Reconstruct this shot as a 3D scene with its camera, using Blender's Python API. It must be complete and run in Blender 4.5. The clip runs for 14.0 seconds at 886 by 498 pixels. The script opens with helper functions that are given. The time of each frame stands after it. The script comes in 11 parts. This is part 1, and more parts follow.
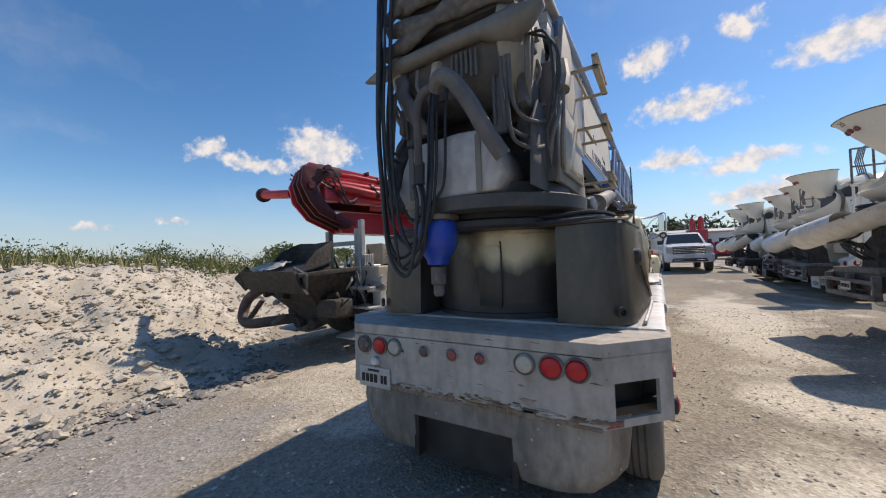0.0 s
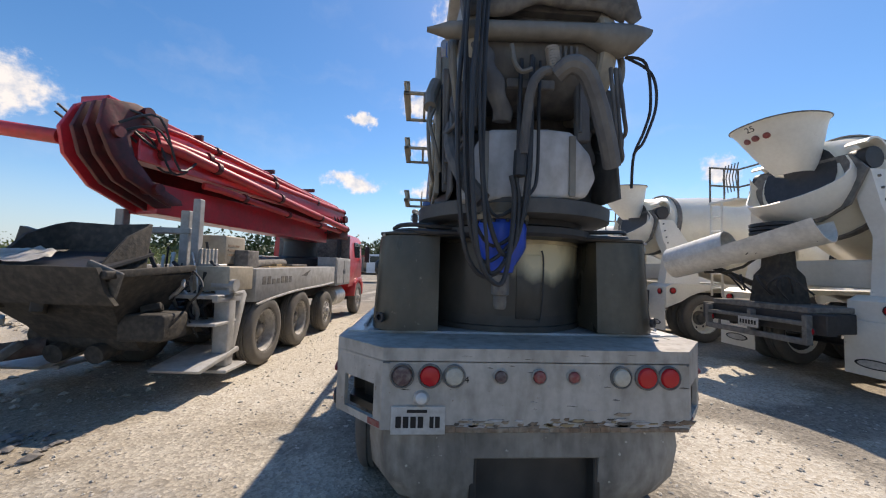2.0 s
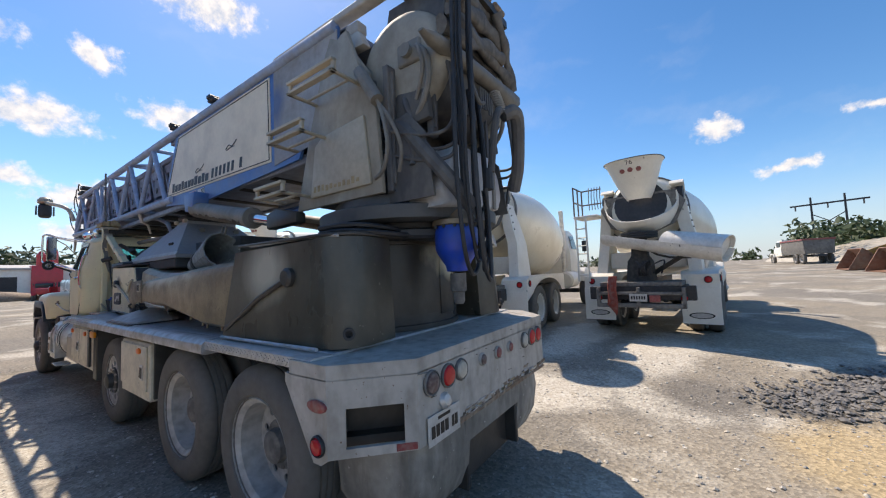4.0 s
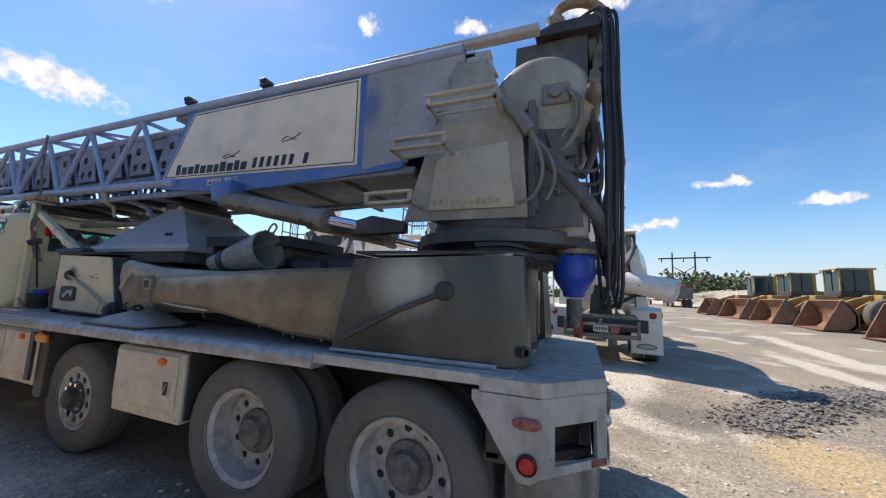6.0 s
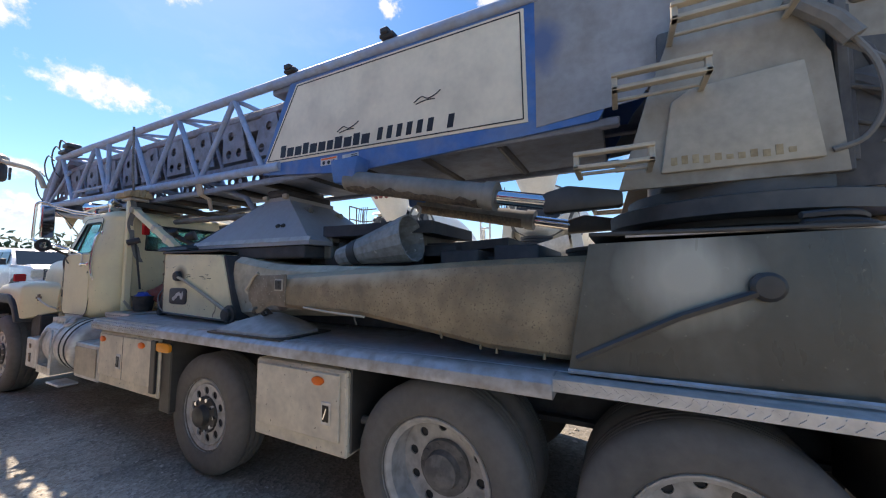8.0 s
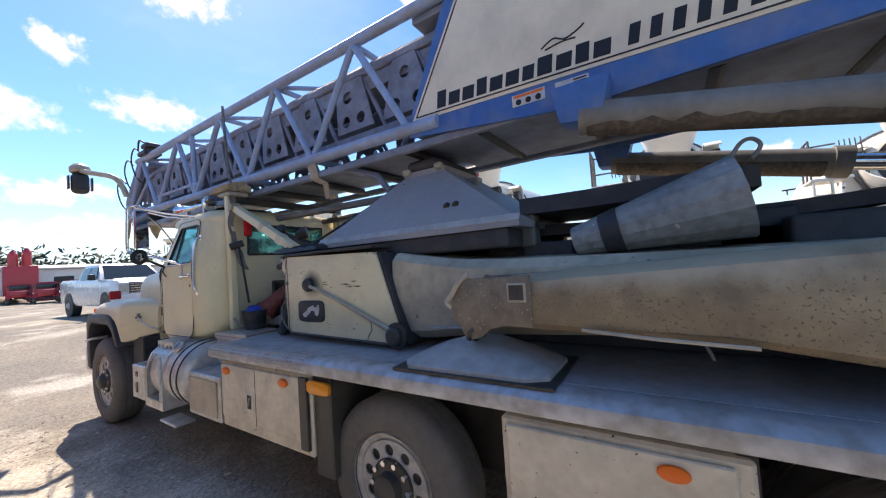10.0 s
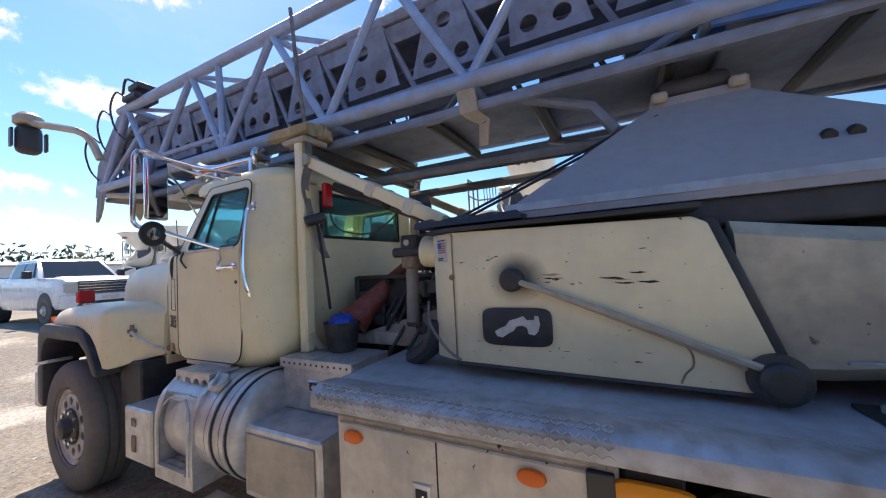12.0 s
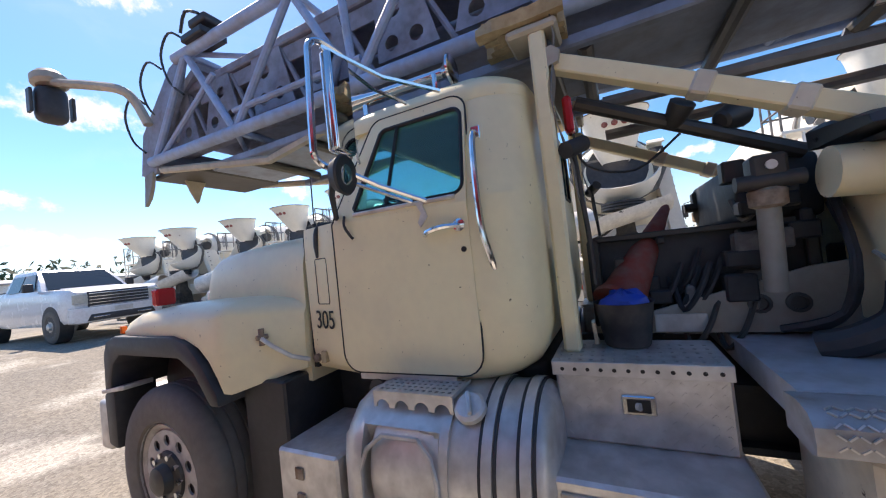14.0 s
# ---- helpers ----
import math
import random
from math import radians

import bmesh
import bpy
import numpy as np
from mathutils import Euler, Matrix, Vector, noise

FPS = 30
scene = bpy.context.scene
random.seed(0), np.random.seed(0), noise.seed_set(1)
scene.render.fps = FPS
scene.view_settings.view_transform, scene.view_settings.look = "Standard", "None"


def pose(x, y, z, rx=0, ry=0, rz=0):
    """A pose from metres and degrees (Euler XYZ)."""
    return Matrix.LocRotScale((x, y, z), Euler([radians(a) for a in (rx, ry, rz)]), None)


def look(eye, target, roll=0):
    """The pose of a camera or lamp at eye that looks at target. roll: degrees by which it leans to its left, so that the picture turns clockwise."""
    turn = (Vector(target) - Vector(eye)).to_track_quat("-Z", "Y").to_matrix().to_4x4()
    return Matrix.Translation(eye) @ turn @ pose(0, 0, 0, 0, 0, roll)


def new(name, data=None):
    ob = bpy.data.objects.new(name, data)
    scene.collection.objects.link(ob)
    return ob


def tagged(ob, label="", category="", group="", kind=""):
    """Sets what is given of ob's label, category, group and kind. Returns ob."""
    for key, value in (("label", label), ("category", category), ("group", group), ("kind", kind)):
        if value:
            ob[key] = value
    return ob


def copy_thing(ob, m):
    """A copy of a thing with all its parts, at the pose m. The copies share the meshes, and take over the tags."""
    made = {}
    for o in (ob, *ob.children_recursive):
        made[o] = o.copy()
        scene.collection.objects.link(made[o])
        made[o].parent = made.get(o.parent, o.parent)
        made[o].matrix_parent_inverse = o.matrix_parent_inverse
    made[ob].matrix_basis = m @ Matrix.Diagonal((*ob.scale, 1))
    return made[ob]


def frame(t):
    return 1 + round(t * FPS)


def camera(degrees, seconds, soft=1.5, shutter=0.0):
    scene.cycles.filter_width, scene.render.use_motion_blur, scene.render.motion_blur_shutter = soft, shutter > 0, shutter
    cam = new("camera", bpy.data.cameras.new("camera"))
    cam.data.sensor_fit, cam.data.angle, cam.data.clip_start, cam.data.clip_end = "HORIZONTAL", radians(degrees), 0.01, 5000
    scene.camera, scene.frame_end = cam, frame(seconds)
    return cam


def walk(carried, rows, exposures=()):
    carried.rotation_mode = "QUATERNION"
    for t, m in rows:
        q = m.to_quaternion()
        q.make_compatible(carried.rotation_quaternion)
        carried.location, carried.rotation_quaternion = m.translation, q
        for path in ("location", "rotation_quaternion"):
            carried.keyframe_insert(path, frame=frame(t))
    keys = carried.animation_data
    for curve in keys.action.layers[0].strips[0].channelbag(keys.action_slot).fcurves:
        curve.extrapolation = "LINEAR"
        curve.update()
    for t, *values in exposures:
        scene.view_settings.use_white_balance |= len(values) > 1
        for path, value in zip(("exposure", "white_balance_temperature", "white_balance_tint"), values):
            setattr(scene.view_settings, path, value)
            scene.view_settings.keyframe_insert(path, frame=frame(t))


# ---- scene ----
cam = camera(103.0, 14.0, 1.15)
PATH = [
    (0, (1.156, -1.973, 1.649), (0.112, -0.267, 1.702), -2.1),
    (0.5, (0.688, -1.998, 1.634), (0.044, -0.110, 1.783), -1.1),
    (1, (0.284, -2.032, 1.641), (-0.157, -0.086, 1.767), 0.9),
    (1.5, (-0.189, -2.021, 1.643), (-0.595, -0.063, 1.643), -0.8),
    (2, (-0.699, -1.973, 1.623), (-0.568, 0.020, 1.728), 1.7),
    (2.5, (-1.170, -1.859, 1.552), (-0.384, -0.029, 1.734), -2.2),
    (3, (-1.587, -1.702, 1.550), (-0.452, -0.084, 1.857), 0.6),
    (3.2, (-1.741, -1.608, 1.574), (-0.385, -0.160, 1.830), -1.3),
    (5.3, (-2.865, -0.296, 1.610), (-1.118, 0.668, 1.754), -1.8),
    (5.5, (-2.936, -0.157, 1.579), (-1.161, 0.745, 1.776), -1.5),
    (5.6, (-2.959, -0.092, 1.576), (-1.182, 0.813, 1.733), -0.4),
    (6, (-3.040, 0.128, 1.605), (-1.191, 0.851, 1.846), 2.2),
    (6.5, (-2.980, 0.447, 1.627), (-1.076, 1.046, 1.766), -2.7),
    (7, (-2.903, 0.742, 1.628), (-1.131, 1.662, 1.738), 0.2),
    (7.2, (-2.909, 0.881, 1.630), (-1.121, 1.771, 1.749), 0.2),
    (9.3, (-2.675, 2.443, 1.720), (-0.904, 3.359, 1.876), -0.2),
    (9.5, (-2.635, 2.635, 1.712), (-0.859, 3.547, 1.826), -1.1),
    (10, (-2.574, 3.120, 1.735), (-0.894, 4.202, 1.811), -3.9),
    (10.5, (-2.496, 3.593, 1.716), (-0.723, 4.507, 1.862), -2.7),
    (11, (-2.441, 4.063, 1.678), (-0.696, 5.031, 1.806), -4.1),
    (11.5, (-2.392, 4.565, 1.677), (-0.709, 5.644, 1.751), -5.3),
    (12, (-2.349, 5.046, 1.711), (-0.574, 5.963, 1.803), -3.0),
    (12.5, (-2.283, 5.495, 1.670), (-0.553, 6.486, 1.833), -4.5),
    (13, (-2.250, 5.925, 1.662), (-0.516, 6.908, 1.819), -2.4),
    (13.5, (-2.266, 6.326, 1.681), (-0.480, 7.219, 1.790), -2.7),
    (14, (-2.289, 6.721, 1.639), (-0.493, 7.598, 1.699), -6.2),
]
EXPOSURES = [(0, 0.70, 7250, 16), (1.0, 0.77, 7300, 16), (2.0, 0.90, 7300, 16), (3.2, 1.0, 7200, 15), (5.3, 1.02, 7250, 16), (7.2, 1.24, 7250, 16), (9.3, 1.42, 7250, 18), (11.5, 1.46, 7150, 18), (14.0, 1.47, 7100, 18)]
walk(cam, [(t, look(eye, target, roll)) for t, eye, target, roll in PATH], EXPOSURES)

# world, sun, exposure
world = bpy.data.worlds.new("sky")
scene.world = world
world.use_nodes = True
SUN_EL, SUN_AZ = radians(50), math.atan2(0.36, 0.75)  # azimuth from +y towards +x


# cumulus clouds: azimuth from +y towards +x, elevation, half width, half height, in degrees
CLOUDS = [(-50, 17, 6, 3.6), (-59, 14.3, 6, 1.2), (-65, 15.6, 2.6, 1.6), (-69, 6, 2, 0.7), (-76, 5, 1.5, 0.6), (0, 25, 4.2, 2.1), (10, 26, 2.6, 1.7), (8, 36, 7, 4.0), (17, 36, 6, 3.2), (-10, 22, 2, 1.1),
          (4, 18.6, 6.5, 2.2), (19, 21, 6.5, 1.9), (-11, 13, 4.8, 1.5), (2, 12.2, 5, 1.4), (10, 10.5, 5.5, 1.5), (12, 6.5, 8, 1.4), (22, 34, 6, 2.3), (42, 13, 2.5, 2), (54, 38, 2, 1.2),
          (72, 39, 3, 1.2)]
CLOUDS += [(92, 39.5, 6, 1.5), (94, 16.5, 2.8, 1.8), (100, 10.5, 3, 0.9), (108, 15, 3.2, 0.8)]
# from 150 round to -110: clouds never in view, added as fill light
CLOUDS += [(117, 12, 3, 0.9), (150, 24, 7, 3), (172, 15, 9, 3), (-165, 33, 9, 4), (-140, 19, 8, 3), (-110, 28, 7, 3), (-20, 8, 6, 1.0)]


def build_sky():
    nt = world.node_tree
    nt.nodes.clear()
    N, L = nt.nodes.new, nt.links.new
    out, bg = N("ShaderNodeOutputWorld"), N("ShaderNodeBackground")
    sky = N("ShaderNodeTexSky")
    sky.sky_type, sky.sun_disc, sky.sun_elevation, sky.sun_rotation = "NISHITA", False, SUN_EL, SUN_AZ
    sky.air_density, sky.dust_density, sky.ozone_density = 1.0, 0.2, 4.0
    co, sep = N("ShaderNodeTexCoord"), N("ShaderNodeSeparateXYZ")
    L(co.outputs["Generated"], sep.inputs[0])

    def maths(op, a, b=None):
        n = N("ShaderNodeMath"); n.operation = op
        for k, v in enumerate((a, b)):
            if v is None: continue
            if isinstance(v, (int, float)): n.inputs[k].default_value = v
            else: L(v, n.inputs[k])
        return n.outputs[0]
    az = maths("MULTIPLY", maths("ARCTAN2", sep.outputs[0], sep.outputs[1]), 180 / math.pi)
    el = maths("MULTIPLY", maths("ARCSINE", sep.outputs[2]), 180 / math.pi)
    at = N("ShaderNodeCombineXYZ"); L(az, at.inputs[0]); L(el, at.inputs[1])
    # ragged outlines: shift the place by noise before measuring the distance to each cloud
    wob = N("ShaderNodeTexNoise"); wob.inputs["Scale"].default_value, wob.inputs["Detail"].default_value, wob.inputs["Roughness"].default_value = 0.24, 6, 0.6
    L(at.outputs[0], wob.inputs[0])
    half = N("ShaderNodeVectorMath"); half.operation = "SUBTRACT"; half.inputs[1].default_value = (0.5, 0.5, 0.5)
    L(wob.outputs["Color"], half.inputs[0])
    sh = N("ShaderNodeVectorMath"); sh.operation = "MULTIPLY_ADD"; sh.inputs[1].default_value = (7.0, 4.2, 0)
    L(half.outputs[0], sh.inputs[0]); L(at.outputs[0], sh.inputs[2])
    near_ = None
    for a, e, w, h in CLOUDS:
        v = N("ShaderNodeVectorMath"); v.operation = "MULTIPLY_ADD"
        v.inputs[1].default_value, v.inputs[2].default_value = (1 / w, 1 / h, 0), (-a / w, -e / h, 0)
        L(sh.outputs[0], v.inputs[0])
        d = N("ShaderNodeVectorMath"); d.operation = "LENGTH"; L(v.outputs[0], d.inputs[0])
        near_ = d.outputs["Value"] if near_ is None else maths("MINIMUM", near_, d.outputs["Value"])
    puff = N("ShaderNodeTexNoise"); puff.inputs["Scale"].default_value, puff.inputs["Detail"].default_value, puff.inputs["Roughness"].default_value = 0.55, 8, 0.62
    L(at.outputs[0], puff.inputs[0])
    fld = maths("ADD", near_, maths("MULTIPLY", maths("SUBTRACT", 0.5, puff.outputs[0]), 1.6))
    ramp = N("ShaderNodeMapRange"); ramp.interpolation_type = "SMOOTHSTEP"
    for k, v in (("From Min", 1.12), ("From Max", 0.38), ("To Min", 0.0), ("To Max", 0.95)):
        ramp.inputs[k].default_value = v
    L(fld, ramp.inputs[0])
    # thin wisps of high cloud
    wm = N("ShaderNodeMapping"); wm.inputs["Scale"].default_value = (0.04, 0.11, 1); L(sh.outputs[0], wm.inputs[0])
    wisp = N("ShaderNodeTexNoise"); wisp.inputs["Scale"].default_value, wisp.inputs["Detail"].default_value = 1.3, 7
    L(wm.outputs[0], wisp.inputs[0])
    wr = N("ShaderNodeMapRange")
    for k, v in (("From Min", 0.52), ("From Max", 0.80), ("To Max", 0.14)):
        wr.inputs[k].default_value = v
    L(wisp.outputs[0], wr.inputs[0])
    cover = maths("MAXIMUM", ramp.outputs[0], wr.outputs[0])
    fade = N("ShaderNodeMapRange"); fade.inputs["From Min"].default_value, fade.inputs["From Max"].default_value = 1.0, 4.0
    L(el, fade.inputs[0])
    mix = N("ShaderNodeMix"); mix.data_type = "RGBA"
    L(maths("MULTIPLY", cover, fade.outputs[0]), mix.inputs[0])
    hue = N("ShaderNodeHueSaturation"); hue.inputs["Saturation"].default_value = SKY_SAT
    L(sky.outputs[0], hue.inputs["Color"])
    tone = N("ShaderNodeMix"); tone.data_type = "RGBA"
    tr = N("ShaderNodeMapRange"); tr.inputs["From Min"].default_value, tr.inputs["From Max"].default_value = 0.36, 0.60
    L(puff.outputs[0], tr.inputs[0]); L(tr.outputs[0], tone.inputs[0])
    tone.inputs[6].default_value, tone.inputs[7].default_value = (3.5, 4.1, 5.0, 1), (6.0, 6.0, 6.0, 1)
    haze = N("ShaderNodeMix"); haze.data_type = "RGBA"
    hz = N("ShaderNodeMapRange"); hz.interpolation_type = "SMOOTHSTEP"
    for k, v in (("From Min", 12.0), ("From Max", -1.0), ("To Min", 0.0), ("To Max", 0.75)):
        hz.inputs[k].default_value = v
    L(el, hz.inputs[0]); L(hz.outputs[0], haze.inputs[0])
    L(hue.outputs[0], haze.inputs[6]); haze.inputs[7].default_value = (2.5, 3.4, 4.6, 1)
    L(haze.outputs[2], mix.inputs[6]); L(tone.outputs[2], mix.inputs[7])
    L(mix.outputs[2], bg.inputs[0]); bg.inputs[1].default_value = SKY_STRENGTH
    L(bg.outputs[0], out.inputs[0])


SKY_SAT, SKY_STRENGTH = 1.25, 0.089
build_sky()
sun_data = bpy.data.lights.new("sun", "SUN")
sun_data.energy, sun_data.angle, sun_data.color = 2.65, radians(0.55), (1.0, 0.94, 0.84)
sun = new("sun", sun_data)
_d = Vector((math.sin(SUN_AZ) * math.cos(SUN_EL), math.cos(SUN_AZ) * math.cos(SUN_EL), math.sin(SUN_EL)))
sun.matrix_world = look(_d * 60, (0, 0, 0))


# ---- materials ----
def paint(name, col, col2=None, rough=0.6, metal=0.0, scale=1.5, fine=22.0, dirt=(0.32, 0.29, 0.25), dirty=0.25, bump=0.15, spot=0.0, spotcol=(0.08, 0.05, 0.035), coat=0.0, streak=1.0, amount=0.5, spots=0.0, patch=None, grain=0.35):
    m = bpy.data.materials.new(name)
    m.use_nodes = True
    nt = m.node_tree
    N, L = nt.nodes.new, nt.links.new
    b = nt.nodes["Principled BSDF"]
    geo = N("ShaderNodeNewGeometry")
    mp = N("ShaderNodeMapping"); mp.inputs["Scale"].default_value = (1, 1, 1 / streak)
    L(geo.outputs["Position"], mp.inputs[0])
    big, small, mid = N("ShaderNodeTexNoise"), N("ShaderNodeTexNoise"), N("ShaderNodeTexNoise")
    for n, s, d in ((big, scale, 5), (small, fine, 6), (mid, scale * 4.3, 7)):
        n.inputs["Scale"].default_value, n.inputs["Detail"].default_value = s, d
        L((mp if n is not small else geo).outputs[0 if n is not small else "Position"], n.inputs["Vector"])
    def rng(src, a, c):
        r = N("ShaderNodeMapRange"); r.inputs["From Min"].default_value, r.inputs["From Max"].default_value = a, c
        L(src, r.inputs[0]); return r.outputs[0]
    def mixc(fac, a, c):
        x = N("ShaderNodeMix"); x.data_type = "RGBA"
        if isinstance(fac, float): x.inputs[0].default_value = fac
        else: L(fac, x.inputs[0])
        for i, v in ((6, a), (7, c)):
            if isinstance(v, tuple): x.inputs[i].default_value = (*v, 1)
            else: L(v, x.inputs[i])
        return x.outputs[2]
    col2 = col2 or tuple(c * 0.72 for c in col)
    c1 = mixc(rng(big.outputs[0], 0.5 - amount * 0.3, 0.5 + amount * 0.3), col2, col)
    g = N("ShaderNodeMath"); g.operation = "MULTIPLY"; g.inputs[1].default_value = dirty
    L(rng(mid.outputs[0], 0.42, 0.68), g.inputs[0])
    c2 = mixc(g.outputs[0], c1, dirt)
    gs = N("ShaderNodeMath"); gs.operation = "MULTIPLY"; gs.inputs[1].default_value = grain
    L(rng(small.outputs[0], 0.35, 0.7), gs.inputs[0])
    dk = N("ShaderNodeMix"); dk.data_type = "RGBA"; dk.blend_type = "MULTIPLY"
    L(gs.outputs[0], dk.inputs[0]); L(c2, dk.inputs[6]); dk.inputs[7].default_value = (0.62, 0.6, 0.58, 1)
    c3 = dk.outputs[2]
    if spot:
        sp = N("ShaderNodeTexNoise"); sp.inputs["Scale"].default_value, sp.inputs["Detail"].default_value = spots or scale * 7, 4
        L(geo.outputs["Position"], sp.inputs["Vector"])
        c3 = mixc(rng(sp.outputs[0], 0.72 - spot * 0.25, 0.76 - spot * 0.25), c3, spotcol)
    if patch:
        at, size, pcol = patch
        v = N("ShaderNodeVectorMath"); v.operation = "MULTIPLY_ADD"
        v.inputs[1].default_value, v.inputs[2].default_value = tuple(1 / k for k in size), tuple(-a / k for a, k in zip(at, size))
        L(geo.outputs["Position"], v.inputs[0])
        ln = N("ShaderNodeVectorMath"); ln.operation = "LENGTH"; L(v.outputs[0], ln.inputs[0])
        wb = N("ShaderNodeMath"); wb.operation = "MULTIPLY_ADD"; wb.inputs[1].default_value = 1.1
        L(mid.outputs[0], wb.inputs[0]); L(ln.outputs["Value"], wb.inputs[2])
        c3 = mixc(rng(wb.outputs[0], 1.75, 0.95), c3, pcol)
    L(c3, b.inputs["Base Color"])
    rr = N("ShaderNodeMapRange"); rr.inputs["To Min"].default_value, rr.inputs["To Max"].default_value = max(rough - 0.12, 0.03), min(rough + 0.18, 1)
    L(mid.outputs[0], rr.inputs[0]); L(rr.outputs[0], b.inputs["Roughness"])
    b.inputs["Metallic"].default_value = metal
    if coat:
        b.inputs["Coat Weight"].default_value, b.inputs["Coat Roughness"].default_value = coat, 0.15
    if bump:
        bp = N("ShaderNodeBump"); bp.inputs["Strength"].default_value, bp.inputs["Distance"].default_value = bump, 0.01
        L(small.outputs[0], bp.inputs["Height"]); L(bp.outputs[0], b.inputs["Normal"])
    return m


def plain(name, col, rough=0.4, metal=0.0, trans=0.0, emit=0.0, ior=1.45):
    m = bpy.data.materials.new(name)
    m.use_nodes = True
    b = m.node_tree.nodes["Principled BSDF"]
    b.inputs["Base Color"].default_value = (*col, 1)
    b.inputs["Roughness"].default_value, b.inputs["Metallic"].default_value = rough, metal
    b.inputs["Transmission Weight"].default_value, b.inputs["IOR"].default_value = trans, ior
    if emit:
        b.inputs["Emission Color"].default_value, b.inputs["Emission Strength"].default_value = (*col, 1), emit
    return m


CREAM = paint("cream_paint", (0.845, 0.735, 0.46), (0.79, 0.685, 0.425), 0.36, scale=0.9, dirty=0.22, dirt=(0.58, 0.50, 0.36), bump=0.02, amount=0.9, grain=0.10, spot=0.05, spots=46, spotcol=(0.16, 0.11, 0.06))
CREAM_BOX = paint("cream_panel_paint", (0.76, 0.67, 0.51), (0.68, 0.605, 0.475), 0.55, scale=1.2, dirty=0.4, dirt=(0.33, 0.30, 0.25), bump=0.08, spot=0.16, spots=30)
PANEL = paint("panel_white", (0.82, 0.72, 0.55), (0.78, 0.68, 0.515), 0.5, scale=0.8, dirty=0.25, bump=0.03, grain=0.15)
BUMPER = paint("bumper_paint", (0.54, 0.51, 0.46), (0.42, 0.39, 0.345), 0.62, scale=2.6, dirty=0.6, dirt=(0.25, 0.22, 0.18), bump=0.2, spot=0.09, spots=40, spotcol=(0.16, 0.09, 0.05), streak=2.2)
APRON = paint("muddy_apron", (0.40, 0.37, 0.32), (0.22, 0.20, 0.17), 0.8, scale=2.6, dirty=0.75, dirt=(0.15, 0.135, 0.115), bump=0.5, streak=3.0, spot=0.14, spots=22, spotcol=(0.50, 0.47, 0.41))
DIRTYCREAM = paint("oily_drum_paint", (0.055, 0.05, 0.042), (0.03, 0.028, 0.025), 0.35, scale=1.6, dirty=0.5, dirt=(0.10, 0.09, 0.07), bump=0.15, streak=2.0, patch=((0.22, 0.5, 1.72), (0.34, 3.0, 0.17), (0.70, 0.61, 0.39)))
DECK = paint("dusty_deck", (0.50, 0.515, 0.54), (0.37, 0.38, 0.40), 0.5, 0.1, scale=2.5, dirty=0.55, dirt=(0.34, 0.31, 0.27), bump=0.25)
RESTGREY = paint("rest_grey", (0.345, 0.35, 0.365), (0.285, 0.29, 0.305), 0.55, 0.05, scale=1.1, dirty=0.4, dirt=(0.36, 0.345, 0.32), bump=0.08, grain=0.2)
FOOT = paint("foot_plate_grey", (0.52, 0.515, 0.50), (0.42, 0.415, 0.40), 0.55, 0.1, scale=3, dirty=0.5, dirt=(0.35, 0.325, 0.29), bump=0.2, streak=1.5)
CHUTEGREY = paint("dull_chute_grey", (0.34, 0.355, 0.35), (0.24, 0.25, 0.245), 0.6, 0.1, scale=5, dirty=0.6, dirt=(0.17, 0.165, 0.15), bump=0.4, spot=0.12, spots=26, spotcol=(0.55, 0.54, 0.50))
LIP = paint("deck_lip", (0.56, 0.575, 0.61), (0.43, 0.425, 0.42), 0.45, 0.35, scale=3.0, dirty=0.6, dirt=(0.27, 0.23, 0.18), bump=0.3)
STEEL = paint("dark_steel", (0.052, 0.048, 0.043), (0.033, 0.031, 0.029), 0.42, 0.0, scale=1.3, dirty=0.5, dirt=(0.10, 0.09, 0.075), bump=0.15, spot=0.05, spotcol=(0.05, 0.045, 0.04))
# patch: a pale reflection painted into the box's left side
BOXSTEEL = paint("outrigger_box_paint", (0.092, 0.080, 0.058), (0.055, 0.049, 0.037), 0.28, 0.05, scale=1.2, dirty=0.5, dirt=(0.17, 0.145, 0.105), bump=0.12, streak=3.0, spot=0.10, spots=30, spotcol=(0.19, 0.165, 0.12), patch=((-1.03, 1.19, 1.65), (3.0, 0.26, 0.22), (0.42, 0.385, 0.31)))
TOWER = paint("tower_grey", (0.29, 0.275, 0.245), (0.195, 0.183, 0.163), 0.6, 0.1, scale=1.6, dirty=0.5, dirt=(0.13, 0.12, 0.10), bump=0.2, streak=3.0)
SIDEGREY = paint("boom_grey", (0.37, 0.37, 0.375), (0.28, 0.28, 0.29), 0.55, scale=1.4, dirty=0.45, dirt=(0.22, 0.20, 0.175), bump=0.1, patch=((0, 1.85, 3.2), (3, 0.12, 0.2), (0.10, 0.14, 0.26)))
TURN = paint("turntable_grey", (0.085, 0.088, 0.092), (0.06, 0.062, 0.065), 0.5, 0.2, scale=1.6, dirty=0.5, dirt=(0.15, 0.14, 0.125), bump=0.15)
# patch: paler along the arm's upper edge
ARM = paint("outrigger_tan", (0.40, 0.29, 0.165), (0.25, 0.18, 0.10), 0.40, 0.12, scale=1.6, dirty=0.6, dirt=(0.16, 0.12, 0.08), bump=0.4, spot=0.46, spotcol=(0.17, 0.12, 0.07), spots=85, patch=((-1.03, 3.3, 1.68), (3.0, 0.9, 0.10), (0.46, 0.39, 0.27)))
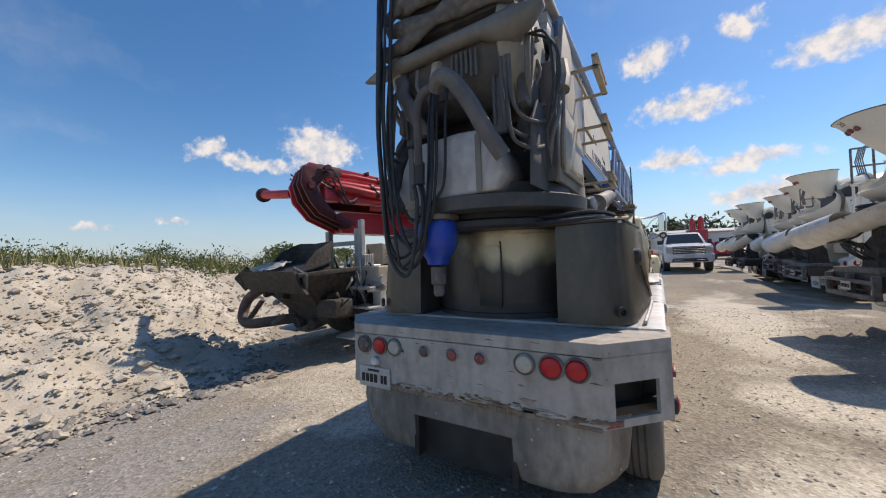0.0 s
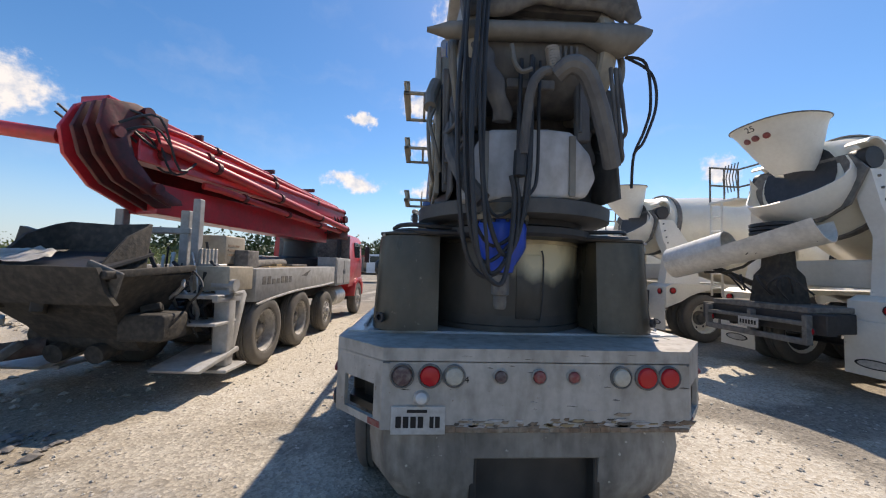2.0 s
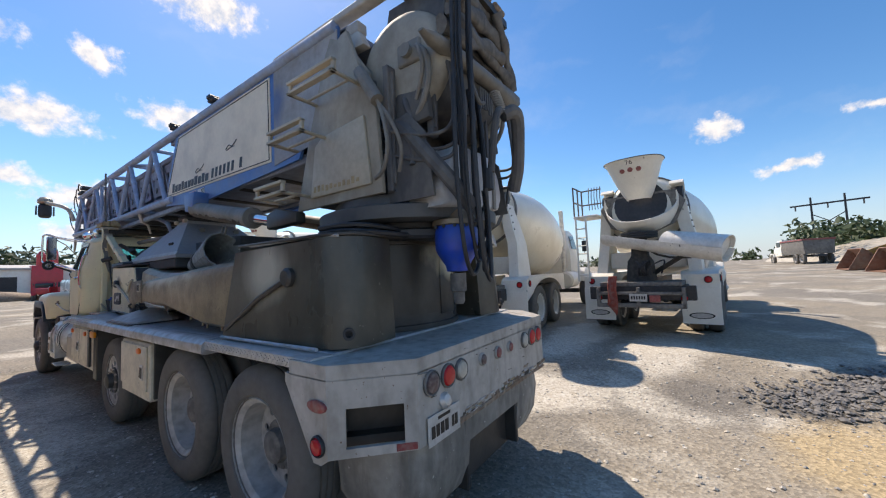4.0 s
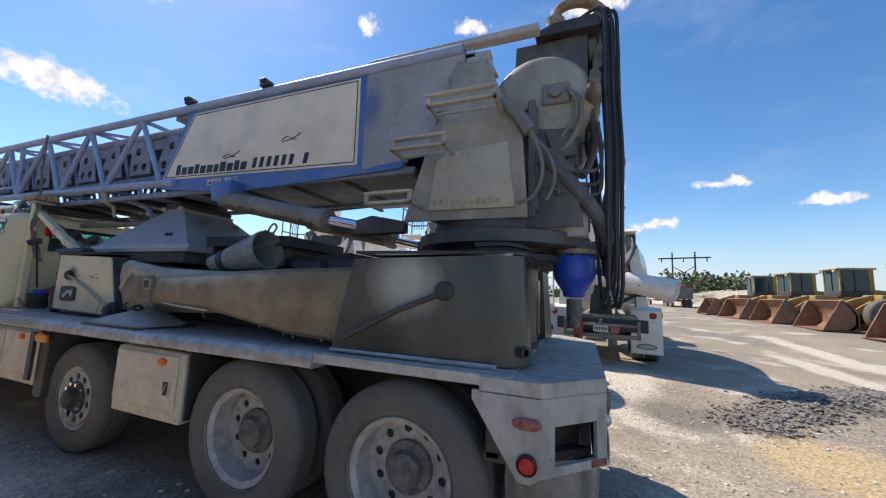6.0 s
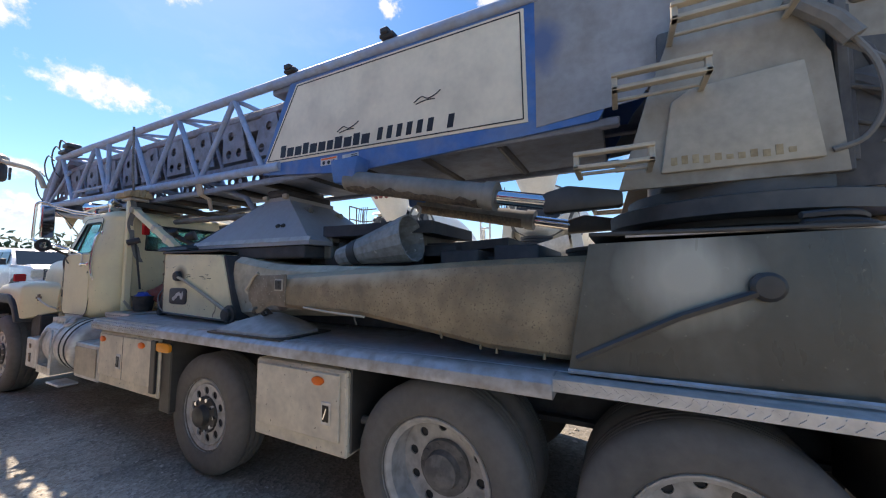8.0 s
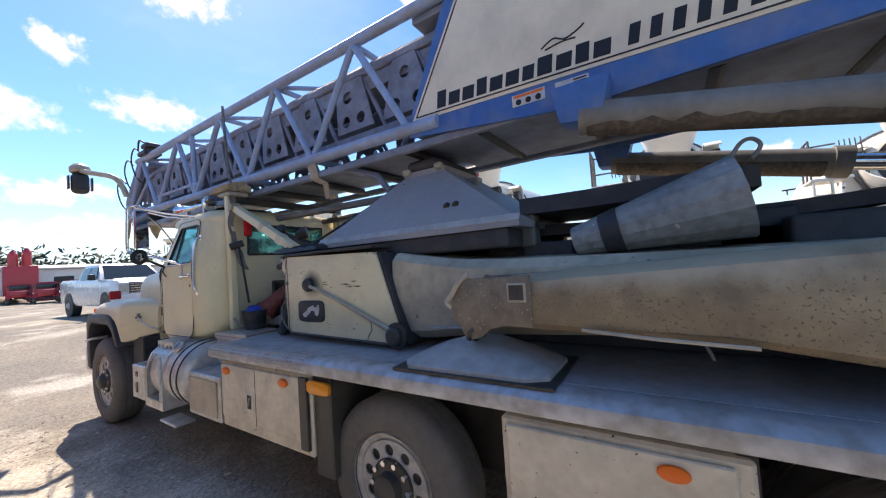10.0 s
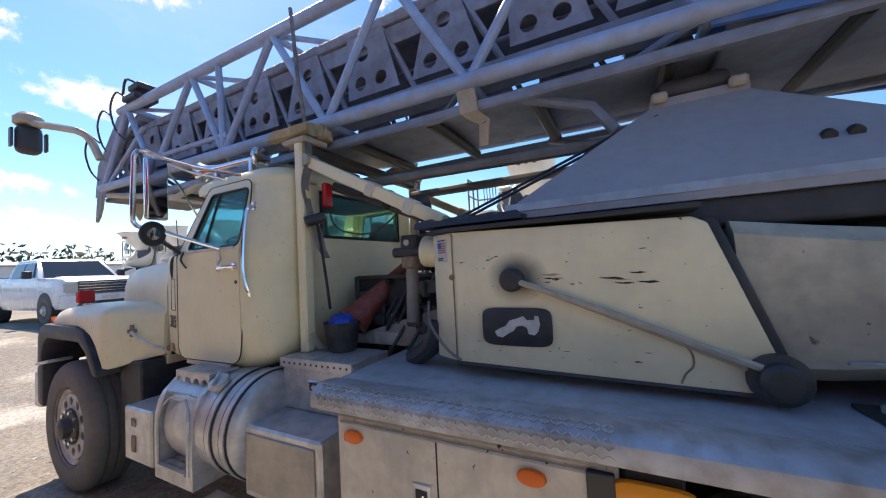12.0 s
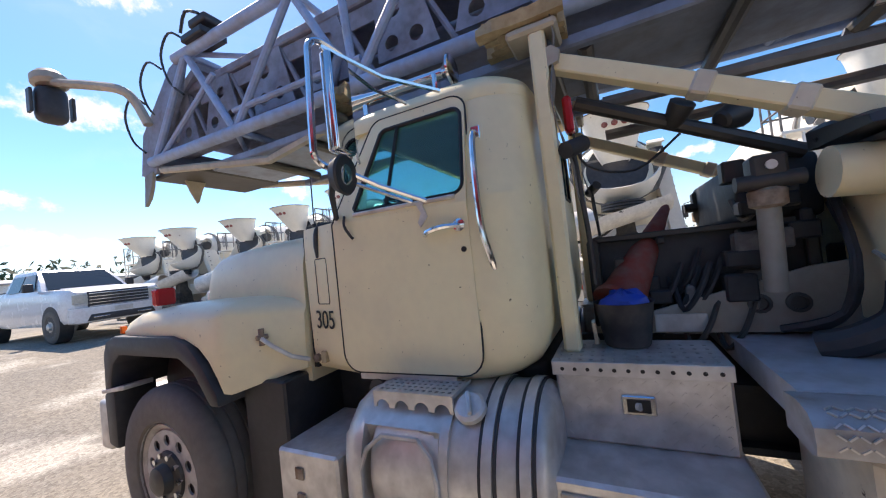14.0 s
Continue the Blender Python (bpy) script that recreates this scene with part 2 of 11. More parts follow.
TIP = paint("chipped_tip_steel", (0.30, 0.245, 0.18), (0.19, 0.155, 0.115), 0.6, 0.1, scale=3, dirty=0.6, dirt=(0.13, 0.105, 0.08), bump=0.5, spot=0.3, spots=70, spotcol=(0.42, 0.37, 0.29))
SAND_STEEL = paint("sandy_steel", (0.54, 0.475, 0.365), (0.43, 0.38, 0.295), 0.5, 0.15, scale=1.2, dirty=0.45, dirt=(0.30, 0.27, 0.23), bump=0.12)
FRONTARM = paint("stained_arm_cream", (0.62, 0.55, 0.40), (0.46, 0.405, 0.30), 0.5, 0.05, scale=1.6, dirty=0.55, dirt=(0.27, 0.235, 0.18), bump=0.12, spot=0.10, spots=24, spotcol=(0.17, 0.13, 0.08))
TAN = paint("dusty_tan_steel", (0.43, 0.395, 0.325), (0.31, 0.285, 0.235), 0.6, 0.05, scale=1.5, dirty=0.5, dirt=(0.20, 0.18, 0.15), bump=0.15, streak=2.5)
BOWL = paint("pale_bowl", (0.60, 0.60, 0.605), (0.50, 0.50, 0.505), 0.6, scale=2.4, dirty=0.55, dirt=(0.30, 0.29, 0.27), bump=0.2, streak=2.0)
BLUEGREY = paint("truss_bluegrey", (0.36, 0.47, 0.66), (0.28, 0.37, 0.54), 0.5, 0.1, scale=2.0, dirty=0.5, dirt=(0.33, 0.32, 0.31), bump=0.15)
BLUE = paint("blue_paint", (0.035, 0.13, 0.40), (0.06, 0.17, 0.42), 0.4, scale=1.6, dirty=0.35, dirt=(0.25, 0.26, 0.29), bump=0.08)
MOTORBLUE = paint("motor_blue", (0.01, 0.075, 0.60), (0.015, 0.08, 0.48), 0.35, scale=3, dirty=0.3, dirt=(0.10, 0.13, 0.25), bump=0.12)
PLATEGREY = paint("inner_plate", (0.30, 0.32, 0.40), (0.22, 0.235, 0.30), 0.6, 0.15, scale=2.5, dirty=0.5, dirt=(0.15, 0.14, 0.13), bump=0.2)
UNDER = paint("boom_underside", (0.27, 0.32, 0.42), (0.19, 0.23, 0.31), 0.5, 0.1, scale=1.8, dirty=0.5, dirt=(0.18, 0.17, 0.16), bump=0.15)
HOUSING = paint("worn_cream_housing", (0.83, 0.72, 0.46), (0.78, 0.675, 0.43), 0.42, scale=0.9, dirty=0.30, dirt=(0.50, 0.42, 0.29), bump=0.03, amount=0.9, grain=0.12, spot=0.06, spots=40, spotcol=(0.14, 0.10, 0.06), patch=((-0.83, 5.47, 1.64), (3.0, 0.11, 0.10), (0.16, 0.13, 0.09)))
BELT = paint("belt_black", (0.035, 0.036, 0.042), (0.05, 0.05, 0.056), 0.65, scale=2, dirty=0.35, dirt=(0.12, 0.115, 0.11), bump=0.2)
DUSTRUBBER = paint("dusty_dark_rubber", (0.075, 0.075, 0.08), (0.115, 0.112, 0.108), 0.75, scale=3, dirty=0.5, dirt=(0.20, 0.19, 0.175), bump=0.25, streak=2.0)
COLUMN = paint("dusty_column_grey", (0.135, 0.135, 0.14), (0.085, 0.085, 0.09), 0.7, scale=2.4, dirty=0.6, dirt=(0.23, 0.22, 0.20), bump=0.3, streak=2.5)
ROLLED = paint("rolled_dusty_rubber", (0.16, 0.148, 0.135), (0.09, 0.085, 0.08), 0.8, scale=5, dirty=0.6, dirt=(0.25, 0.225, 0.19), bump=0.5)
BLACK = paint("black_rubber", (0.022, 0.023, 0.026), (0.034, 0.035, 0.039), 0.5, scale=4, dirty=0.25, dirt=(0.09, 0.085, 0.08), bump=0.1)
TYRE = paint("tyre_rubber", (0.12, 0.112, 0.10), (0.165, 0.153, 0.137), 0.85, scale=2.5, dirty=0.55, dirt=(0.17, 0.155, 0.135), bump=0.3)
RIM = paint("rim_dusty_alloy", (0.56, 0.54, 0.51), (0.47, 0.45, 0.42), 0.6, 0.1, scale=3, dirty=0.5, dirt=(0.2, 0.185, 0.16), bump=0.15)
ALU = paint("aluminium", (0.72, 0.70, 0.665), (0.60, 0.585, 0.56), 0.40, 0.5, scale=2.4, dirty=0.4, dirt=(0.27, 0.25, 0.22), bump=0.12)
CHROME = plain("chrome", (0.72, 0.72, 0.73), 0.14, 1.0)
MIRROR = plain("mirror_glass", (0.62, 0.64, 0.66), 0.04, 1.0)
STRAW = paint("worn_wood", (0.50, 0.40, 0.24), (0.38, 0.28, 0.15), 0.8, scale=6, dirty=0.4, dirt=(0.22, 0.14, 0.07), bump=0.6)
RUST = paint("rust_strip", (0.25, 0.15, 0.09), (0.40, 0.33, 0.25), 0.8, scale=7, dirty=0.6, dirt=(0.12, 0.08, 0.05), bump=0.4)
REDPAINT = paint("red_paint", (0.68, 0.028, 0.042), (0.58, 0.024, 0.034), 0.32, scale=1.2, dirty=0.3, dirt=(0.20, 0.06, 0.05), bump=0.08, coat=0.3)
REDPIPE = paint("red_pipe", (0.70, 0.055, 0.055), (0.55, 0.04, 0.04), 0.4, scale=2, dirty=0.3, dirt=(0.22, 0.09, 0.07), bump=0.1)
DARKRED = paint("dark_red_brown", (0.095, 0.014, 0.013), (0.16, 0.018, 0.017), 0.5, scale=2.5, dirty=0.55, dirt=(0.03, 0.02, 0.018), bump=0.2)
ROUGHBROWN = paint("rough_brown", (0.06, 0.053, 0.048), (0.12, 0.095, 0.075), 0.85, scale=9, dirty=0.6, dirt=(0.20, 0.17, 0.13), bump=0.8)
PUMPGREY = paint("pump_grey", (0.50, 0.50, 0.485), (0.42, 0.41, 0.395), 0.55, scale=1.6, dirty=0.5, dirt=(0.25, 0.235, 0.21), bump=0.12)
GRIME = paint("concrete_grime", (0.20, 0.19, 0.175), (0.11, 0.105, 0.098), 0.85, scale=4, dirty=0.6, dirt=(0.30, 0.28, 0.25), bump=0.6)
WHITE = paint("mixer_white", (0.88, 0.845, 0.76), (0.84, 0.805, 0.72), 0.36, scale=0.7, dirty=0.15, dirt=(0.50, 0.44, 0.33), bump=0.03, grain=0.15, spot=0.02, spotcol=(0.2, 0.17, 0.13))
DRUMWHITE = paint("drum_white", (0.86, 0.81, 0.68), (0.81, 0.76, 0.63), 0.30, scale=0.6, dirty=0.22, dirt=(0.55, 0.47, 0.33), bump=0.03, grain=0.12, coat=0.15)
CHUTEWHITE = paint("chute_white", (0.85, 0.82, 0.75), (0.78, 0.75, 0.69), 0.35, scale=1.4, dirty=0.3, dirt=(0.34, 0.31, 0.26), bump=0.06, spot=0.07, spotcol=(0.10, 0.095, 0.09))
YELLOW = paint("loader_yellow", (0.50, 0.30, 0.055), (0.40, 0.235, 0.05), 0.55, scale=1.3, dirty=0.55, dirt=(0.24, 0.17, 0.10), bump=0.1)
LOADERROOF = paint("loader_roof_tan", (0.52, 0.44, 0.28), (0.44, 0.37, 0.24), 0.55, scale=1.3, dirty=0.4, bump=0.05)
BUCKET = paint("rusty_bucket", (0.30, 0.14, 0.075), (0.20, 0.10, 0.065), 0.7, 0.1, scale=1.4, dirty=0.6, dirt=(0.30, 0.22, 0.15), bump=0.3)
PICKWHITE = paint("car_white", (0.74, 0.75, 0.77), (0.71, 0.72, 0.74), 0.22, scale=0.7, dirty=0.12, bump=0.0, coat=0.5)
GLASS = plain("tinted_glass", (0.30, 0.66, 0.66), 0.04, 0.0, 0.9, 0, 1.2)
LOADERGLASS = plain("loader_glass", (0.018, 0.05, 0.055), 0.06)
DARKGRIME = paint("dark_concrete_grime", (0.05, 0.046, 0.04), (0.028, 0.026, 0.024), 0.75, scale=3.5, dirty=0.35, dirt=(0.17, 0.15, 0.12), bump=0.7)
ELBOW = paint("rusty_elbow_steel", (0.13, 0.075, 0.06), (0.075, 0.05, 0.042), 0.7, scale=3, dirty=0.5, dirt=(0.20, 0.17, 0.14), bump=0.4)
DARKGLASS = plain("dark_glass", (0.02, 0.03, 0.035), 0.05)
REDLENS = plain("red_lens", (0.52, 0.02, 0.025), 0.25)
REDFADED = paint("faded_red_lens", (0.34, 0.06, 0.055), (0.24, 0.05, 0.05), 0.45, scale=9, dirty=0.4, bump=0.05)
DARKLENS = paint("dusty_dark_lens", (0.13, 0.075, 0.075), (0.08, 0.05, 0.05), 0.5, scale=9, dirty=0.5, bump=0.05)
CLEARLENS = paint("clear_lens", (0.55, 0.53, 0.46), (0.47, 0.45, 0.38), 0.35, scale=9, dirty=0.3, bump=0.05)
AMBER = plain("amber_lens", (0.85, 0.16, 0.015), 0.35)
ORANGE = plain("amber_yellow_lens", (0.85, 0.30, 0.02), 0.3)
INK = plain("black_ink", (0.012, 0.012, 0.013), 0.5)
PLATEWHITE = paint("plate_white", (0.62, 0.61, 0.58), (0.52, 0.51, 0.48), 0.4, scale=8, dirty=0.4, bump=0.05)
CONE = paint("faded_cone", (0.34, 0.055, 0.03), (0.25, 0.042, 0.026), 0.6, scale=3, dirty=0.4, bump=0.1)
BRONZE = paint("flange_bronze", (0.33, 0.25, 0.16), (0.24, 0.18, 0.12), 0.45, 0.5, scale=5, dirty=0.4, bump=0.15)
SEAT = paint("dark_interior", (0.03, 0.03, 0.032), None, 0.8, bump=0.1)


# ---- mesh kit ----
def bm_new():
    return bmesh.new()


def box(bm, x0, x1, y0, y1, z0, z1, b=0.008, m=None):
    m = m or Matrix()
    vs = [bm.verts.new(m @ Vector((x, y, z))) for x in (x0, x1) for y in (y0, y1) for z in (z0, z1)]
    fs = [bm.faces.new([vs[i] for i in q]) for q in ((0, 1, 3, 2), (4, 6, 7, 5), (0, 4, 5, 1), (2, 3, 7, 6), (0, 2, 6, 4), (1, 5, 7, 3))]
    b = min(b, abs(x1 - x0) * 0.45, abs(y1 - y0) * 0.45, abs(z1 - z0) * 0.45)
    if b > 0.0005:
        bmesh.ops.bevel(bm, geom=list({e for f in fs for e in f.edges}), offset=b, segments=1 if b < 0.015 else 3, profile=0.5, affect="EDGES")
    return bm


def prism(bm, pts, axis, a, c, b=0.0, m=None):
    """Polygon pts in the plane across axis, drawn out from a to c."""
    m = m or Matrix()
    def at(p, h):
        return m @ Vector({"x": (h, p[0], p[1]), "y": (p[0], h, p[1]), "z": (p[0], p[1], h)}[axis])
    lo, hi = [bm.verts.new(at(p, a)) for p in pts], [bm.verts.new(at(p, c)) for p in pts]
    n = len(pts)
    fs = [bm.faces.new(lo), bm.faces.new(hi[::-1])] + [bm.faces.new((lo[i], hi[i], hi[(i + 1) % n], lo[(i + 1) % n])) for i in range(n)]
    bmesh.ops.recalc_face_normals(bm, faces=fs)
    if b:
        bmesh.ops.bevel(bm, geom=list({e for f in fs for e in f.edges}), offset=b, segments=2, profile=0.5, affect="EDGES")
    return bm


def frame_at(p, d):
    d = Vector(d).normalized()
    u = d.orthogonal().normalized()
    return Vector(p), d, u, d.cross(u)


def lathe(bm, prof, p=(0, 0, 0), d=(0, 0, 1), n=24, cap=True):
    """Profile of (radius, height) turned about the line through p along d."""
    p, d, u, w = frame_at(p, d)
    rings = []
    for r, h in prof:
        rings.append([bm.verts.new(p + d * h + (u * math.cos(2 * math.pi * i / n) + w * math.sin(2 * math.pi * i / n)) * r) for i in range(n)])
    for a, c in zip(rings, rings[1:]):
        for i in range(n):
            bm.faces.new((a[i], a[(i + 1) % n], c[(i + 1) % n], c[i]))
    if cap:
        bm.faces.new(rings[0][::-1]); bm.faces.new(rings[-1])
    return bm


def cyl(bm, a, c, r, n=12, r2=None):
    a, c = Vector(a), Vector(c)
    return lathe(bm, [(r, 0), (r if r2 is None else r2, (c - a).length)], a, c - a, n)


def smooth_path(pts, k=6):
    pts = [Vector(p) for p in pts]
    out = []
    for i in range(len(pts) - 1):
        p0, p1, p2, p3 = pts[max(i - 1, 0)], pts[i], pts[i + 1], pts[min(i + 2, len(pts) - 1)]
        for j in range(k):
            t = j / k
            out.append(0.5 * ((2 * p1) + (p2 - p0) * t + (2 * p0 - 5 * p1 + 4 * p2 - p3) * t * t + (3 * p1 - p0 - 3 * p2 + p3) * t ** 3))
    return out + [pts[-1]]


def tube(bm, pts, r, n=8, soft=0):
    pts = smooth_path(pts, soft) if soft else [Vector(p) for p in pts]
    rings, u = [], None
    for i, p in enumerate(pts):
        d = (pts[min(i + 1, len(pts) - 1)] - pts[max(i - 1, 0)]).normalized()
        u = d.orthogonal().normalized() if u is None else (u - d * u.dot(d)).normalized()
        w = d.cross(u)
        rings.append([bm.verts.new(p + (u * math.cos(2 * math.pi * j / n) + w * math.sin(2 * math.pi * j / n)) * r) for j in range(n)])
    for a, c in zip(rings, rings[1:]):
        for j in range(n):
            bm.faces.new((a[j], a[(j + 1) % n], c[(j + 1) % n], c[j]))
    bm.faces.new(rings[0][::-1]); bm.faces.new(rings[-1])
    return bm


def loft(bm, rings, cap=True, close=True):
    vr = [[bm.verts.new(Vector(p)) for p in r] for r in rings]
    fs = []
    for a, c in zip(vr, vr[1:]):
        n = len(a)
        for j in range(n if close else n - 1):
            fs.append(bm.faces.new((a[j], a[(j + 1) % n], c[(j + 1) % n], c[j])))
    if cap:
        fs += [bm.faces.new(vr[0][::-1]), bm.faces.new(vr[-1])]
    bmesh.ops.recalc_face_normals(bm, faces=fs)
    return bm


def plate_with_holes(bm, outer, holes, axis, a, c, n=12):
    """Flat plate with round holes (u, v, r), from a to c along axis."""
    def at(p, h):
        return Vector({"x": (h, p[0], p[1]), "y": (p[0], h, p[1]), "z": (p[0], p[1], h)}[axis])
    loops = [outer] + [[(u + r * math.cos(2 * math.pi * i / n), v + r * math.sin(2 * math.pi * i / n)) for i in range(n)] for u, v, r in holes]
    edges, vloops = [], []
    for lp in loops:
        vs = [bm.verts.new(at(p, a)) for p in lp]
        vloops.append(vs)
        edges += [bm.edges.new((vs[i], vs[(i + 1) % len(vs)])) for i in range(len(vs))]
    res = bmesh.ops.triangle_fill(bm, use_beauty=True, use_dissolve=False, edges=edges)
    faces = [f for f in res["geom"] if isinstance(f, bmesh.types.BMFace)]
    ex = bmesh.ops.extrude_face_region(bm, geom=faces)
    vv = [v for v in ex["geom"] if isinstance(v, bmesh.types.BMVert)]
    off = at((0, 0), c - a)
    bmesh.ops.translate(bm, vec=off, verts=vv)
    bmesh.ops.recalc_face_normals(bm, faces=bm.faces[:])
    return bm


def part(name, bm, material, parent=None, label="", angle=35):
    me = bpy.data.meshes.new(name)
    bm.to_mesh(me)
    bm.free()
    for p in me.polygons:
        p.use_smooth = True
    me.set_sharp_from_angle(angle=radians(angle))
    me.materials.append(material)
    ob = new(name, me)
    if parent is not None:
        ob.parent = parent
    if label:
        ob["label"] = label
    return ob


def thing(name, label, category, group="", kind="", m=None):
    ob = new(name)
    ob.empty_display_size = 0.2
    if m is not None:
        ob.matrix_basis = m
    return tagged(ob, label, category, group, kind)


def writing(name, text, size, m, material, parent, squash=1.0):
    cu = bpy.data.curves.new(name, "FONT")
    cu.body, cu.size, cu.extrude, cu.align_x, cu.align_y = text, size, 0.001, "CENTER", "CENTER"
    tmp = bpy.data.objects.new(name + "_src", cu)
    me = bpy.data.meshes.new_from_object(tmp)
    bpy.data.objects.remove(tmp)
    me.transform(m @ Matrix.Diagonal((squash, 1, 1, 1)))
    me.materials.append(material)
    ob = new(name, me)
    ob.parent = parent
    return ob

# ---- ground ----
def ground_material():
    m = bpy.data.materials.new("crushed_stone_yard")
    m.use_nodes = True
    nt = m.node_tree
    N, L = nt.nodes.new, nt.links.new
    b = nt.nodes["Principled BSDF"]
    geo = N("ShaderNodeNewGeometry")
    def noise_(s, d, r=0.55):
        n = N("ShaderNodeTexNoise"); n.inputs["Scale"].default_value, n.inputs["Detail"].default_value, n.inputs["Roughness"].default_value = s, d, r
        L(geo.outputs["Position"], n.inputs["Vector"]); return n.outputs[0]
    def rng(src, a, c):
        r = N("ShaderNodeMapRange"); r.inputs["From Min"].default_value, r.inputs["From Max"].default_value = a, c
        L(src, r.inputs[0]); return r.outputs[0]
    def mixc(fac, a, c, blend="MIX"):
        x = N("ShaderNodeMix"); x.data_type = "RGBA"; x.blend_type = blend
        if isinstance(fac, float): x.inputs[0].default_value = fac
        else: L(fac, x.inputs[0])
        for i, v in ((6, a), (7, c)):
            if isinstance(v, tuple): x.inputs[i].default_value = (*v, 1)
            else: L(v, x.inputs[i])
        return x.outputs[2]
    patch = rng(noise_(0.22, 5), 0.42, 0.60)
    c = mixc(patch, (0.27, 0.245, 0.205), (0.37, 0.32, 0.245))
    c = mixc(rng(noise_(0.55, 6), 0.54, 0.64), c, (0.55, 0.505, 0.42))
    c = mixc(rng(noise_(1.3, 6), 0.57, 0.75), c, (0.26, 0.24, 0.205))
    def spot(x, y, rx, ry, wob, lo, hi):
        v = N("ShaderNodeVectorMath"); v.operation = "MULTIPLY_ADD"
        v.inputs[1].default_value, v.inputs[2].default_value = (1 / rx, 1 / ry, 0), (-x / rx, -y / ry, 0)
        L(geo.outputs["Position"], v.inputs[0])
        d = N("ShaderNodeVectorMath"); d.operation = "LENGTH"; L(v.outputs[0], d.inputs[0])
        a = N("ShaderNodeMath"); a.operation = "MULTIPLY_ADD"; a.inputs[1].default_value = wob
        L(noise_(1.1, 6, 0.65), a.inputs[0]); L(d.outputs["Value"], a.inputs[2])
        return rng(a.outputs[0], hi, lo)
    # pale patches; the one at (-2.6, 5.6) lightens the truck's shadow by colour
    for x, y, rx, ry in ((2.3, 0.9, 1.0, 1.3), (3.6, 3.2, 2.0, 1.1), (5.5, 0.9, 2.2, 0.7), (4.6, -0.6, 1.6, 0.7), (2.6, 9, 1.2, 5), (-2.6, 5.6, 1.7, 5.5), (8.5, -5.5, 4, 0.5), (12, -7, 5, 0.5)):
        c = mixc(spot(x, y, rx, ry, 1.6, 1.35, 1.75), c, (0.60, 0.55, 0.46))
    c = mixc(spot(1.9, -2.3, 1.15, 0.85, 1.2, 1.15, 1.6), c, (0.50, 0.385, 0.225))
    for x, y in ((3.1, -2.1), (3.8, -2.9), (4.6, -3.7), (5.5, -4.5)):
        c = mixc(spot(x, y, 0.6, 0.6, 1.6, 1.2, 1.7), c, (0.13, 0.12, 0.105))
    c = mixc(spot(2.9, -1.2, 0.9, 0.8, 1.6, 1.2, 1.8), c, (0.22, 0.20, 0.17))
    c = mixc(spot(-3.9, -1.2, 0.9, 2.2, 1.2, 1.2, 1.6), c, (0.30, 0.28, 0.25))
    c = mixc(spot(-2.6, -0.6, 0.7, 1.4, 1.2, 1.2, 1.6), c, (0.30, 0.285, 0.26))
    st = N("ShaderNodeTexVoronoi"); st.inputs["Scale"].default_value = 38; L(geo.outputs["Position"], st.inputs["Vector"])
    bw = N("ShaderNodeRGBToBW"); L(st.outputs["Color"], bw.inputs[0])
    c = mixc(0.34, c, bw.outputs[0], "OVERLAY")
    hs = N("ShaderNodeHueSaturation"); hs.inputs["Saturation"].default_value = 0.98; L(c, hs.inputs["Color"])
    gf = N("ShaderNodeMath"); gf.operation = "MULTIPLY"; gf.inputs[1].default_value = 0.62
    L(rng(noise_(90, 4), 0.40, 0.72), gf.inputs[0])
    c = mixc(gf.outputs[0], hs.outputs[0], (0.60, 0.58, 0.55), "MULTIPLY")
    L(c, b.inputs["Base Color"]); b.inputs["Roughness"].default_value = 0.95; b.inputs["Specular IOR Level"].default_value = 0.2
    bp = N("ShaderNodeBump"); bp.inputs["Strength"].default_value, bp.inputs["Distance"].default_value = 0.34, 0.02
    ad = N("ShaderNodeMath"); ad.operation = "ADD"; L(st.outputs["Distance"], ad.inputs[0]); L(noise_(40, 5), ad.inputs[1])
    L(ad.outputs[0], bp.inputs["Height"]); L(bp.outputs[0], b.inputs["Normal"])
    return m


GROUND = ground_material()


def smoothstep(a, b, x):
    t = min(max((x - a) / (b - a), 0), 1)
    return t * t * (3 - 2 * t)


def heap_height(x, y):
    """Chalk spoil bank beyond the pump truck; the yard itself is almost flat."""
    foot = -4.05 - 0.25 * math.sin(y * 0.7) - 3.4 * smoothstep(0.6, 4.2, y) - 0.10 * max(y - 5, 0)
    d = foot - x
    if d <= 0:
        return 0.0
    h = 1.9 * smoothstep(0, 4.6, d) + 0.25 * smoothstep(3, 8, d)
    h *= 0.82 + 0.32 * noise.noise((x * 0.35, y * 0.35, 3.1)) + 0.18 * noise.noise((x * 0.9, y * 0.9, 7.7))
    h -= 0.35 * smoothstep(1.0, 3.5, y) * smoothstep(0, 3, d)
    h += smoothstep(0, 0.8, d) * (0.17 * noise.noise((x * 1.5, y * 1.5, 1.0)) + 0.11 * noise.noise((x * 3.4, y * 3.4, 5.0)) + 0.07 * abs(noise.noise((x * 7.3, y * 7.3, 8.0))) + 0.03 * noise.noise((x * 15.0, y * 15.0, 2.0)))
    return max(h, 0)


